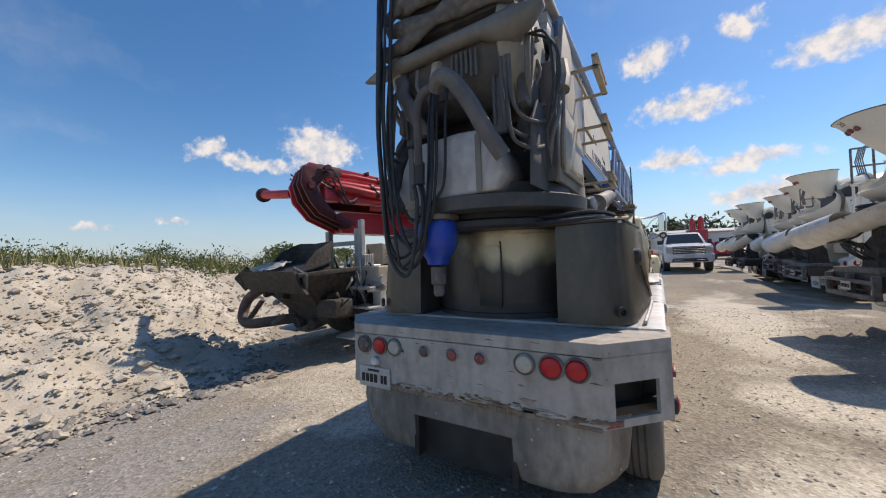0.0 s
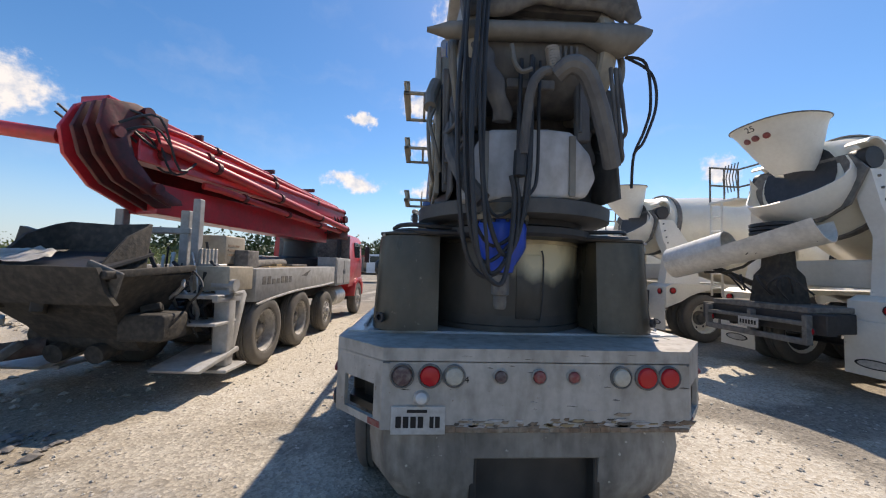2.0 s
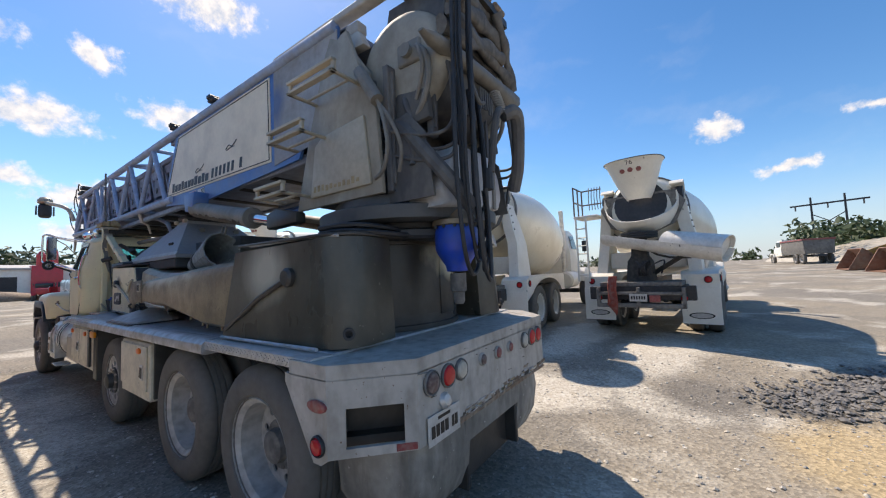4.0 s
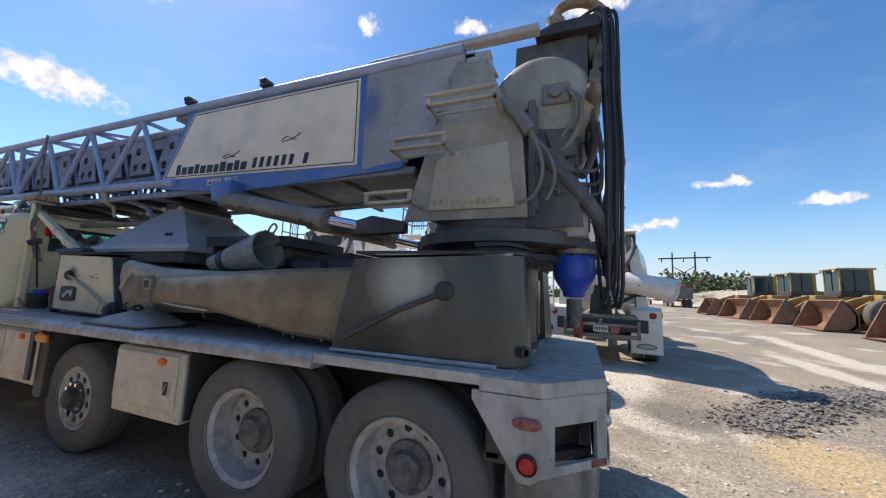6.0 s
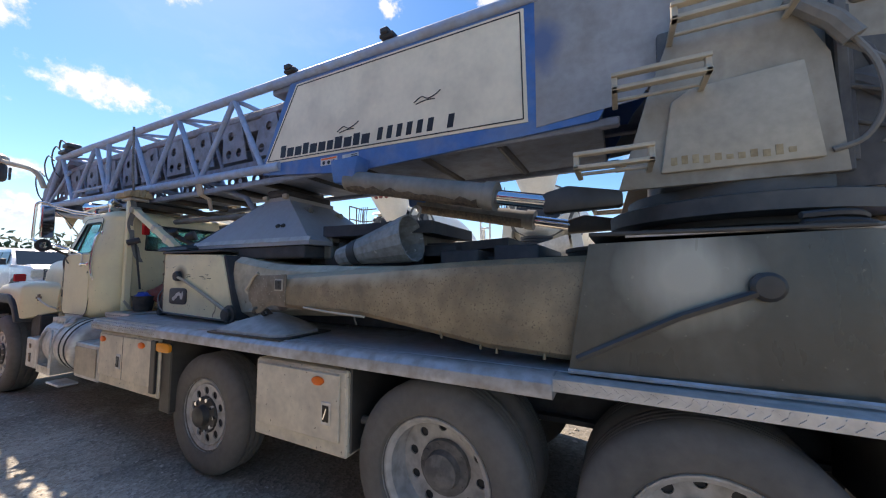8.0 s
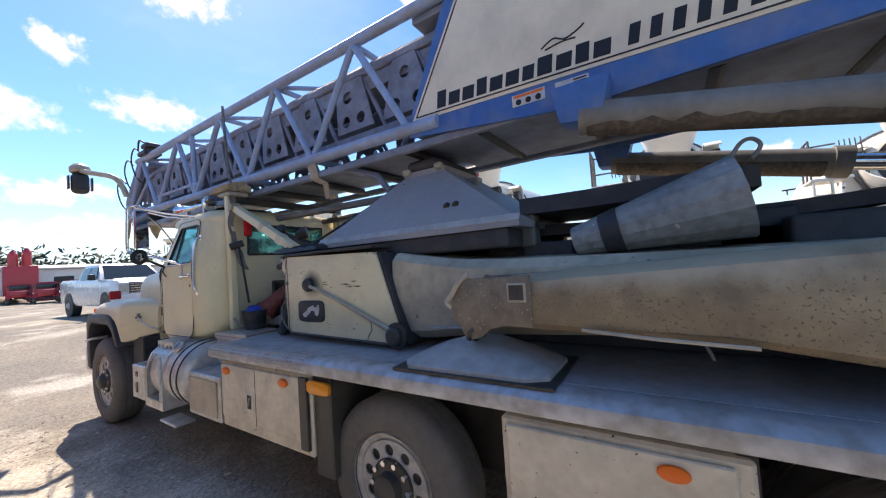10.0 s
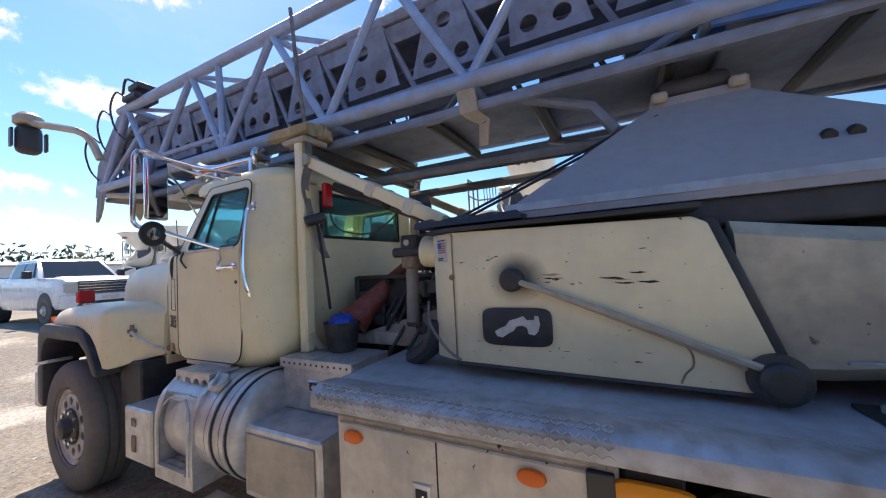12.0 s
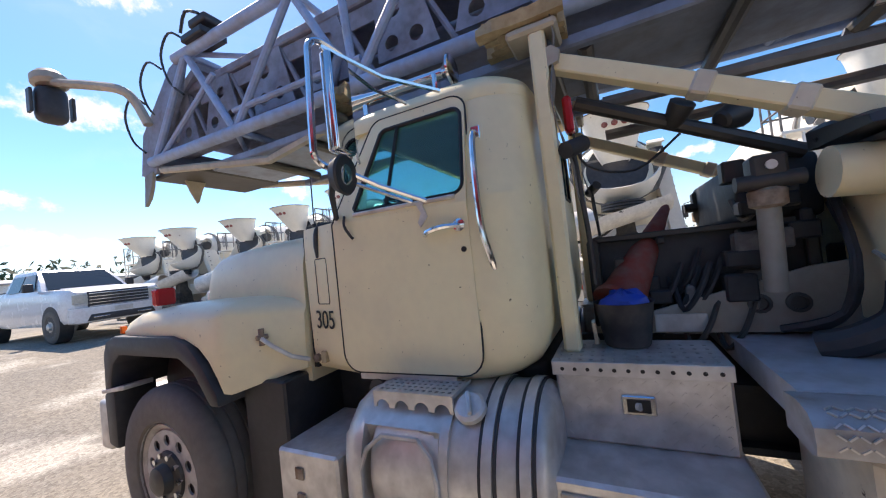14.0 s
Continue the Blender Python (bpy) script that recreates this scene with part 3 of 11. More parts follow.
def yard_height(x, y):
    h = 0.012 * noise.noise((x * 0.8, y * 0.8, 0.3)) + 0.008 * noise.noise((x * 2.6, y * 2.6, 2.3))
    # the yard climbs a little towards the parked loaders
    h += 0.5 * smoothstep(10, 24, x * 0.88 - y * 0.47) + 0.5 * smoothstep(28, 60, x * 0.88 - y * 0.47)
    # a slight rise under the nearest mixers
    h += 0.15 * smoothstep(2.4, 5.0, x) * smoothstep(17, 13, x) * smoothstep(12, 9, y) * smoothstep(-6, -3, y)
    # and between the rows ahead of the cab
    h += 0.58 * smoothstep(11, 20, y) * smoothstep(5.4, 4.2, x) * smoothstep(-4.5, -1.0, x) * smoothstep(60, 30, y)
    # rough gravel windrow behind the mixers' rear
    u, v = (x - 4.6) * 0.70 - (y + 3.6) * 0.72, (x - 4.6) * 0.72 + (y + 3.6) * 0.70
    h += 0.09 * smoothstep(1, 0, math.hypot(u / 2.6, v / 0.55)) * (0.6 + 0.8 * abs(noise.noise((x * 4, y * 4, 9))))
    return h


def grid_steps(lo, hi, fine_lo, fine_hi, fine, far):
    out, v = [], fine_lo
    while v < fine_hi:
        out.append(v); v += fine
    step = fine
    while v < hi:
        out.append(v); step *= 1.22; v += step
    out.append(hi)
    v, step = fine_lo, fine
    while v > lo:
        step *= 1.22; v -= step; out.insert(0, max(v, lo))
    return out


xs = grid_steps(-1600, 1600, -7, 7, 0.13, 1)
ys = grid_steps(-1600, 1600, -4, 11, 0.13, 1)
verts = [(x, y, yard_height(x, y)) for y in ys for x in xs]
nx = len(xs)
faces = [(j * nx + i, j * nx + i + 1, (j + 1) * nx + i + 1, (j + 1) * nx + i) for j in range(len(ys) - 1) for i in range(nx - 1)]
me = bpy.data.meshes.new("ground")
me.from_pydata(verts, [], faces)
for p in me.polygons:
    p.use_smooth = True
me.materials.append(GROUND)
tagged(new("ground", me), "pale dusty crushed limestone yard", "ground", kind="structure")

CHALK = paint("chalk_spoil", (0.60, 0.55, 0.465), (0.38, 0.34, 0.27), 0.95, scale=1.7, fine=34, dirty=0.45, dirt=(0.44, 0.39, 0.31), bump=1.0, amount=0.6)
hx = [-30 + 0.11 * i for i in range(int(26.3 / 0.11) + 1)]
hx = [x for i, x in enumerate(hx) if x > -12 or i % 4 == 0]
hy = [-14 + 0.11 * i for i in range(int(16 / 0.11) + 1)] + [2.2 + 0.3 * i for i in range(90)]
verts = [(x, y, heap_height(x, y) - 0.012) for y in hy for x in hx]
nx = len(hx)
faces = [(j * nx + i, j * nx + i + 1, (j + 1) * nx + i + 1, (j + 1) * nx + i) for j in range(len(hy) - 1) for i in range(nx - 1)]
faces = [f for f in faces if max(verts[k][2] for k in f) > -0.01]
me = bpy.data.meshes.new("spoil_heap")
me.from_pydata(verts, [], faces)
for p in me.polygons:
    p.use_smooth = True
me.materials.append(CHALK)
tagged(new("spoil_heap", me), "low bank of white chalk spoil with lumps", "spoil heap", kind="structure")

# ---- shared: wheels and small fittings ----
def wheel(parent, x, y, z, s, deep=True, R=0.52, W=0.27, rim_mat=None, holes=10, tyre_mat=None, nuts=False):
    """A truck wheel whose outer face lies at x, s = -1 or 1 for the side it faces."""
    rim_mat = rim_mat or RIM
    o, d = (x, y, z), (-s, 0, 0)
    r = R * (0.61 if deep else 0.57)
    bm = bm_new()
    depth = 0.19 if deep else 0.035
    lathe(bm, [(r + 0.012, 0.012), (r + 0.016, 0.03), (r - 0.004, 0.028), (r - 0.03, 0.05), (r - 0.035, depth + 0.01)], o, d, 28, cap=False)
    lathe(bm, [(r + 0.016, W - 0.02), (r + 0.0, W - 0.03), (r - 0.03, W - 0.05), (r - 0.032, depth)], o, d, 28, cap=False)
    ob = part("wheel", bm, rim_mat, parent)
    # disc with hand holes
    bm = bm_new()
    rr = r - 0.034
    hr = 0.028 if deep else 0.034
    prof = [(rr * math.cos(a), rr * math.sin(a)) for a in [2 * math.pi * i / 28 for i in range(28)]]
    hl = [(rr * 0.77 * math.cos(a), rr * 0.77 * math.sin(a), hr) for a in [2 * math.pi * (i + 0.35) / holes for i in range(holes)]]
    plate_with_holes(bm, prof, hl, "x", 0, 0.012, 10)
    bmesh.ops.translate(bm, vec=(x - s * depth, y, z), verts=bm.verts)
    part("wheel_disc", bm, rim_mat, ob)
    bm = bm_new()
    if deep:
        lathe(bm, [(0.16, depth - 0.004), (0.155, depth - 0.03), (0.11, depth - 0.04), (0.10, depth - 0.085), (0.06, depth - 0.10), (0.02, depth - 0.102)], o, d, 20)
    else:
        lathe(bm, [(0.15, depth - 0.002), (0.145, depth - 0.02), (0.09, depth - 0.03), (0.08, depth - 0.075), (0.05, depth - 0.09), (0.02, depth - 0.092)], o, d, 20)
    def nut(bm, a, c):
        cyl(bm, c, c + Vector((s * 0.035, 0, 0)), 0.017, 6)
    ring = [Vector((x - s * (depth - 0.002), y + 0.13 * math.cos(k * math.pi / 5), z + 0.13 * math.sin(k * math.pi / 5))) for k in range(10)]
    if not nuts:
        for c in ring:
            nut(bm, 0, c)
    part("hub", bm, GRIME if deep else (STEEL if nuts else rim_mat), ob)
    if nuts:
        bm = bm_new()
        nut(bm, 0, ring[0])
        first = part("lug_nut", bm, GRIME if deep else CHROME, ob)
        for c in ring[1:]:
            n_ = new("lug_nut", first.data)
            n_.parent, n_.location = ob, c - ring[0]
    bm = bm_new()
    h = W
    lathe(bm, [(r + 0.006, 0.03), (r + 0.03, 0.005), (r + 0.09, -0.006), (R * 0.84, -0.004), (R * 0.93, 0.01), (R * 0.975, 0.03), (R, 0.055), (R, 0.085), (R - 0.012, 0.088), (R - 0.012, 0.098), (R, 0.101), (R, h * 0.5 - 0.006), (R - 0.012, h * 0.5 - 0.004), (R - 0.012, h * 0.5 + 0.004), (R, h * 0.5 + 0.006), (R, h - 0.101), (R - 0.012, h - 0.098), (R - 0.012, h - 0.088), (R, h - 0.085), (R, h - 0.055), (R * 0.975, h - 0.03), (R * 0.93, h - 0.01), (R * 0.8, h), (r + 0.006, h - 0.03)], o, d, 48, cap=False)
    part("tyre", bm, tyre_mat or TYRE, ob)
    # black disc added behind the hand holes for the shade inside them
    bm = bm_new()
    lathe(bm, [(0.05, depth + 0.015), (rr, depth + 0.02), (rr, depth + 0.03), (0.05, depth + 0.03)], o, d, 20)
    part("brake_drum", bm, BLACK, ob)
    return ob


def lamp(parent, p, d, r, lens, name="tail_lamp", label="", ring=None):
    bm = bm_new()
    lathe(bm, [(r * 1.22, -0.004), (r * 1.22, 0.012), (r * 1.1, 0.018), (r * 1.0, 0.010)], p, d, 22, cap=False)
    ob = part(name, bm, ring or BLACK, parent, label)
    bm = bm_new()
    lathe(bm, [(r * 1.02, 0.0), (r * 1.0, 0.012), (r * 0.85, 0.022), (r * 0.4, 0.028), (0.002, 0.029)], p, d, 22)
    part("lens", bm, lens, ob)
    return ob


# ---- the conveyor truck: rear at y = 0, front towards +y ----
truck = thing("conveyor_truck", "dusty cream belt conveyor truck with its boom folded forward", "truck")
S2 = (-1, 1)

# chassis and deck
bm = bm_new()
for s in S2:
    prism(bm, [(s * 0.40, 0.72), (s * 0.48, 0.72), (s * 0.48, 0.75), (s * 0.42, 0.75), (s * 0.42, 0.97), (s * 0.48, 0.97), (s * 0.48, 1.0), (s * 0.40, 1.0)], "y", 0.25, 10.0)
for y in (0.6, 1.8, 3.3, 4.9, 6.2, 7.5, 9.3):
    box(bm, -0.40, 0.40, y, y + 0.10, 0.75, 0.95)
part("chassis_frame", bm, BLACK, truck)
bm = bm_new()
lipp = [(-1.03, 1.185), (-1.11, 1.195), (-1.165, 1.185), (-1.19, 1.16), (-1.195, 1.12), (-1.19, 1.095), (-1.165, 1.085), (-1.03, 1.09)]
prism(bm, [(-1.03, 1.187), (1.03, 1.187), (1.03, 1.09), (-1.03, 1.09)], "y", 0.46, 6.33)
part("deck", bm, DECK, truck, "dust covered steel deck")
for s in S2:
    bm = bm_new()
    prism(bm, [(s * -x, z) for x, z in lipp], "y", 1.72, 6.36)
    part("deck_edge", bm, LIP, truck, "rounded dusty deck edge")
    bm = bm_new()
    for i in range(64):
        for j in range(5):
            y, a = 5.12 + i * 0.019, 1 if (i + j) % 2 else -1
            ang = (10, 25, 55, 85, 95)[j]
            x_, z_ = (1.148, 1.168, 1.186, 1.196, 1.195)[j], (1.192, 1.186, 1.167, 1.145, 1.118)[j]
            box(bm, -0.002, 0.002, -0.009, 0.009, -0.003, 0.0022, 0, pose(s * x_, y, z_, 0, s * ang, 0) @ pose(0, 0, 0, 0, 0, a * 40))
    part("edge_tread", bm, ALU, truck, "diamond tread on the deck edge")
    bm = bm_new()
    prism(bm, [(s * 1.03, 1.183), (s * 1.15, 1.188), (s * 1.17, 1.18), (s * 1.17, 1.125), (s * 1.03, 1.12)], "y", 0.46, 1.72)
    for i in range(52):
        y = 0.49 + i * 0.0237
        a = 1 if i % 2 else -1
        box(bm, -0.003, 0.003, -0.014, 0.014, -0.004, 0.004, 0, pose(s * 1.171, y, 1.142 + 0.02 * (i % 2), a * 40, 0, 0))
    part("tread_edge", bm, ALU, truck, "diamond tread edge strip")

# rear bumper: face, chamfered corners with openings, tapered sides
bm = bm_new()
out = [(-1.19, 0.62), (-1.19, 0.31), (-0.88, 0.0), (0.88, 0.0), (1.19, 0.31), (1.19, 0.62), (1.03, 0.62), (1.03, 0.36), (0.82, 0.12), (-0.82, 0.12), (-1.03, 0.36), (-1.03, 0.62)]
prism(bm, out, "z", 1.10, 1.175)
prism(bm, [(-0.88, 0.0), (0.88, 0.0), (0.86, 0.03), (-0.86, 0.03)], "z", 0.735, 1.105)
# top apron over the deck
prism(bm, [(-1.03, 0.36), (-0.82, 0.12), (0.82, 0.12), (1.03, 0.36), (1.03, 0.52), (-1.03, 0.52)], "z", 1.12, 1.172)
part("bumper", bm, BUMPER, truck, "dusty grey rear bumper")
for s in S2:
    bm = bm_new()
    # chamfer face with a rectangular opening: four strips
    def cham(u0, u1, z0, z1):
        p = lambda u: Vector((s * (0.88 + 0.31 * u), 0.31 * u, 0))
        n = Vector((s * -0.7, 0.7, 0)) * 0.025
        a, b = p(u0), p(u1)
        q = [a, b, b + n, a + n]
        vs0 = [bm.verts.new((v.x, v.y, z0)) for v in q]
        vs1 = [bm.verts.new((v.x, v.y, z1)) for v in q]
        fs = [bm.faces.new(vs0), bm.faces.new(vs1)] + [bm.faces.new((vs0[i], vs0[(i + 1) % 4], vs1[(i + 1) % 4], vs1[i])) for i in range(4)]
        bmesh.ops.recalc_face_normals(bm, faces=fs)
    cham(0, 1, 0.965, 1.105); cham(0, 1, 0.735, 0.778); cham(0, 0.16, 0.778, 0.965); cham(0.80, 1, 0.778, 0.965)
    part("bumper_corner", bm, BUMPER, truck)
    bm = bm_new()
    prism(bm, [(0.31, 0.735), (0.31, 1.105), (0.66, 1.105), (0.66, 1.06), (0.42, 0.70), (0.36, 0.70)], "x", s * 1.165, s * 1.19)
    part("bumper_side", bm, BUMPER, truck)
    bm = bm_new()
    prism(bm, [(s * 0.80, 0.08), (s * 1.12, 0.40), (s * 1.12, 0.6), (s * 0.80, 0.6)], "z", 0.74, 0.785)
    part("corner_step", bm, STEEL, truck)
    bm = bm_new()
    prism(bm, [(s * 0.76, 0.14), (s * 1.03, 0.41), (s * 1.03, 0.46), (s * 0.74, 0.17)], "z", 0.74, 1.09)
    part("corner_backing", bm, STEEL, truck)
    lamp(truck, (s * 1.191, 0.375, 0.79), (s, 0, 0), 0.042, REDLENS, "side_lamp")
    bm = bm_new()
    prism(bm, [(0.30 + 0.075 + 0.075 * math.cos(a), 0.978 + 0.03 * math.sin(a)) for a in [i * math.pi / 8 for i in range(16)]], "x", s * 1.189, s * 1.206, 0.006)
    part("side_marker", bm, REDFADED, truck)
    bm = bm_new()
    p0, p1 = Vector((s * 0.89, 0.008, 0)), Vector((s * 0.96, 0.078, 0))
    prism(bm, [(p0.x, p0.y - 0.004), (p1.x + s * 0.003, p1.y - 0.003), (p1.x, p1.y + 0.004), (p0.x, p0.y + 0.004)], "z", 0.742, 0.775)
    part("red_reflector", bm, REDFADED, truck)
# rusty seam and lower apron
bm = bm_new()
for k in range(24):
    xa = -0.53 + 1.40 * k / 24
    hh = 0.018 + 0.016 * noise.noise((k * 0.6, 1.7, 0))
    box(bm, xa, xa + 0.0595, -0.007 - 0.006 * abs(noise.noise((k * 0.9, 0, 3))), 0.02, 0.722, 0.735 + hh, 0.004)
part("rust_seam", bm, RUST, truck, "rusty scraped lower seam")
random.seed(52)
for k in range(70):
    x = random.uniform(-0.50, 0.86)
    z = 0.752 + abs(random.gauss(0, 0.018))
    w, h = random.uniform(0.02, 0.11), random.uniform(0.003, 0.012)
    bm = bm_new()
    prism(bm, [(x, z), (x + w * 0.25, z + h), (x + w * 0.55, z + h * 0.6), (x + w, z + h * 0.9), (x + w * 0.85, z - h * 0.5), (x + w * 0.4, z - h * 0.8)], "y", -0.0035 - 0.0006 * (k % 5), 0.004)
    part("rust_flake", bm, (RUST, ROUGHBROWN, STRAW, RUST, LIP)[k % 5], truck)
for k in range(26):
    x, z = random.uniform(-0.84, 0.84), random.uniform(0.79, 1.16)
    w, h = random.uniform(0.01, 0.07), random.uniform(0.001, 0.004)
    bm = bm_new()
    prism(bm, [(x, z), (x + w * 0.4, z + h), (x + w, z + h * 0.4 - 0.004), (x + w * 0.6, z - h)], "y", -0.003 - 0.0004 * (k % 4), 0.004)
    part("bumper_scratch", bm, (ROUGHBROWN, GRIME, LIP)[k % 3], truck)
rings = []
for z, w, y in ((0.735, 0.96, 0.04), (0.60, 0.97, 0.03), (0.42, 0.95, 0.05), (0.30, 0.88, 0.10), (0.24, 0.78, 0.17)):
    rings.append([(-w, 0.52, z), (-w, y + 0.25, z), (-w + 0.10, y + 0.06, z), (-w + 0.22, y, z), (-0.40, y, z), (-0.36, y + 0.0, z)])
for s in S2:
    bm = bm_new()
    loft(bm, [[(-s * x, y, z) for x, y, z in r] for r in rings], cap=False, close=False)
    bmesh.ops.solidify(bm, geom=bm.faces[:], thickness=0.02)
    part("mud_apron", bm, APRON, truck, "muddy bent rear apron")
bm = bm_new()
box(bm, -0.42, 0.42, 0.03, 0.06, 0.56, 0.735, 0.01)
part("apron_bridge", bm, APRON, truck)
bm = bm_new()
box(bm, -0.40, 0.40, 0.14, 0.18, 0.24, 0.58, 0.01)
box(bm, -0.38, -0.34, 0.05, 0.16, 0.26, 0.57); box(bm, 0.34, 0.38, 0.05, 0.16, 0.26, 0.57)
part("apron_recess", bm, STEEL, truck, "dark recessed step plate")
for x, r, lens, lb in ((-0.773, 0.055, DARKLENS, "dull dark tail lamp"), (-0.62, 0.055, REDLENS, "red tail lamp"), (-0.486, 0.052, CLEARLENS, "clear reversing lamp"), (-0.227, 0.034, DARKLENS, "small dark marker lamp"),
                       (-0.008, 0.036, REDFADED, "small red marker lamp"), (0.19, 0.033, REDFADED, "small red marker lamp"), (0.469, 0.052, CLEARLENS, "clear reversing lamp"), (0.621, 0.058, REDLENS, "red tail lamp"), (0.756, 0.056, REDLENS, "red tail lamp")):
    lamp(truck, (x, 0.0, 1.027), (0, -1, 0), r, lens, "tail_lamp", lb, BUMPER if r < 0.04 else GRIME)
# number plate with bars in place of its number
bm = bm_new()
box(bm, -0.826, -0.530, -0.014, -0.008, 0.715, 0.865, 0.003)
np_ = part("number_plate", bm, PLATEWHITE, truck, "white bent rear number plate")
for i, (x, w) in enumerate(((-0.785, 0.03), (-0.745, 0.03), (-0.705, 0.03), (-0.665, 0.03), (-0.605, 0.022), (-0.573, 0.026))):
    bm = bm_new()
    box(bm, x - w / 2, x + w / 2, -0.0165, -0.0135, 0.752, 0.812, 0)
    part("plate_bar", bm, INK, np_)
bm = bm_new()
box(bm, -0.74, -0.63, -0.0165, -0.0135, 0.832, 0.848, 0)
part("plate_bar", bm, INK, np_)
bm = bm_new()
lathe(bm, [(0.045, -0.004), (0.045, 0.01), (0.03, 0.03), (0.01, 0.035)], (-0.665, -0.001, 0.905), (0, -1, 0.3), 14)
part("plate_lamp", bm, ALU, truck)
# small painted numeral beside the lamps, corner crack
writing("bumper_numeral", "4", 0.05, pose(-0.415, -0.002, 1.005, 90, 0, 0), INK, truck)
for s in S2:
    bm = bm_new()
    tube(bm, [(s * (0.84 + 0.31 * u), 0.31 * u - 0.045 + 0.01, 1.12 - 0.045 * math.sin(u * 2.6 + 0.4) * (1 - u)) for u in [i / 8 for i in range(9)]], 0.0035, 5)
    part("weld_crack", bm, GRIME, truck)

# wheels
for y in (1.12, 2.38):
    for s in S2:
        wheel(truck, s * 1.12, y, 0.53, s, True, R=0.53, nuts=True)
        wheel(truck, s * 0.80, y, 0.53, s, True, R=0.53, holes=8)
for s in S2:
    wheel(truck, s * 1.08, 4.55, 0.49, s, False, R=0.49, W=0.28, nuts=True)
    wheel(truck, s * 1.17, 9.25, 0.53, s, False, R=0.53, W=0.31, holes=10, nuts=True)
for y in (1.12, 2.38, 4.55, 9.25):
    bm = bm_new()
    cyl(bm, (-0.8, y, 0.5), (0.8, y, 0.5), 0.075, 12)
    if y < 3:
        lathe(bm, [(0.10, -0.22), (0.21, -0.1), (0.21, 0.1), (0.10, 0.22)], (0, y, 0.52), (1, 0, 0), 14)
    part("axle", bm, BLACK, truck)
for s in S2:
    bm = bm_new()
    box(bm, s * 0.55, s * 0.60, 0.55, 3.0, 0.98, 1.085)
    for y0, y1 in ((0.52, 0.60), (2.94, 3.0)):
        box(bm, s * 0.60, s * 1.12, y0, y1, 0.55 if y0 > 2 else 0.75, 1.085)
    part("wheel_housing", bm, STEEL, truck)

# tool boxes under the deck, left and right
def tool_box(s, y0, y1, z0, z1, latch_y, marker=None, seam=None):
    bm = bm_new()
    box(bm, s * 0.72, s * 1.15, y0, y1, z0, z1, 0.012)
    ob = part("tool_box", bm, CREAM_BOX, truck, "scuffed cream steel tool box")
    bm = bm_new()
    box(bm, s * 1.15, s * 1.168, y0 + 0.05, y1 - 0.03, z0 + 0.09, z1 - 0.025, 0.006)
    d = part("box_door", bm, CREAM_BOX, ob)
    if seam:
        bm = bm_new()
        box(bm, s * 1.167, s * 1.1695, seam - 0.003, seam + 0.003, z0 + 0.09, z1 - 0.03, 0)
        part("door_seam", bm, INK, d)
    bm = bm_new()
    box(bm, s * 1.168, s * 1.176, latch_y - 0.04, latch_y + 0.04, (z0 + z1) / 2 - 0.075, (z0 + z1) / 2 + 0.065, 0.004)
    h = part("latch", bm, ALU, d, "metal paddle latch")
    bm = bm_new()
    box(bm, s * 1.176, s * 1.180, latch_y - 0.026, latch_y + 0.026, (z0 + z1) / 2 - 0.055, (z0 + z1) / 2 + 0.045, 0.002)
    part("latch_pocket", bm, INK, h)
    bm = bm_new()
    cyl(bm, (s * 1.178, latch_y - 0.01, (z0 + z1) / 2 + 0.03), (s * 1.182, latch_y + 0.012, (z0 + z1) / 2 - 0.04), 0.007, 6)
    part("latch_handle", bm, CHROME, h)
    for my in marker or ():
        bm = bm_new()
        prism(bm, [(my + 0.05 * math.cos(a), z1 - 0.075 + 0.028 * math.sin(a)) for a in [i * math.pi / 8 for i in range(16)]], "x", s * 1.166, s * 1.186, 0.006)
        part("amber_marker", bm, AMBER, ob)
    return ob


for s in S2:
    tool_box(s, 5.11, 6.25, 0.55, 1.075, 5.80, (6.13, 5.37), 5.73)
    tool_box(s, 2.95, 3.80, 0.53, 1.055, 3.10, (3.17,))
    bm = bm_new()
    box(bm, s * 1.155, s * 1.18, 5.12, 5.20, 0.60, 1.06, 0.004)
    part("box_post", bm, STEEL, truck)
    bm = bm_new()
    prism(bm, [(5.02 + 0.11 * (1 if math.cos(a) > 0 else -1) * abs(math.cos(a)) ** 0.5, 1.01 + 0.04 * (1 if math.sin(a) > 0 else -1) * abs(math.sin(a)) ** 0.5) for a in [i * math.pi / 10 for i in range(20)]], "x", s * 1.15, s * 1.175, 0.005)
    part("side_reflector", bm, ORANGE, truck, "amber yellow side reflector")
    bm = bm_new()
    for z in (0.72, 0.60):
        cyl(bm, (s * 1.0, 2.82, z), (s * 1.0, 2.96, z), 0.028, 10)
    part("pipe_stub", bm, GRIME, truck)
    # fender panels round the middle axle
    bm = bm_new()
    box(bm, s * 0.70, s * 1.14, 4.94, 5.10, 0.45, 1.08, 0.01)
    box(bm, s * 0.66, s * 0.70, 3.9, 5.1, 0.5, 1.08, 0.01)
    part("inner_panel", bm, STEEL, truck)

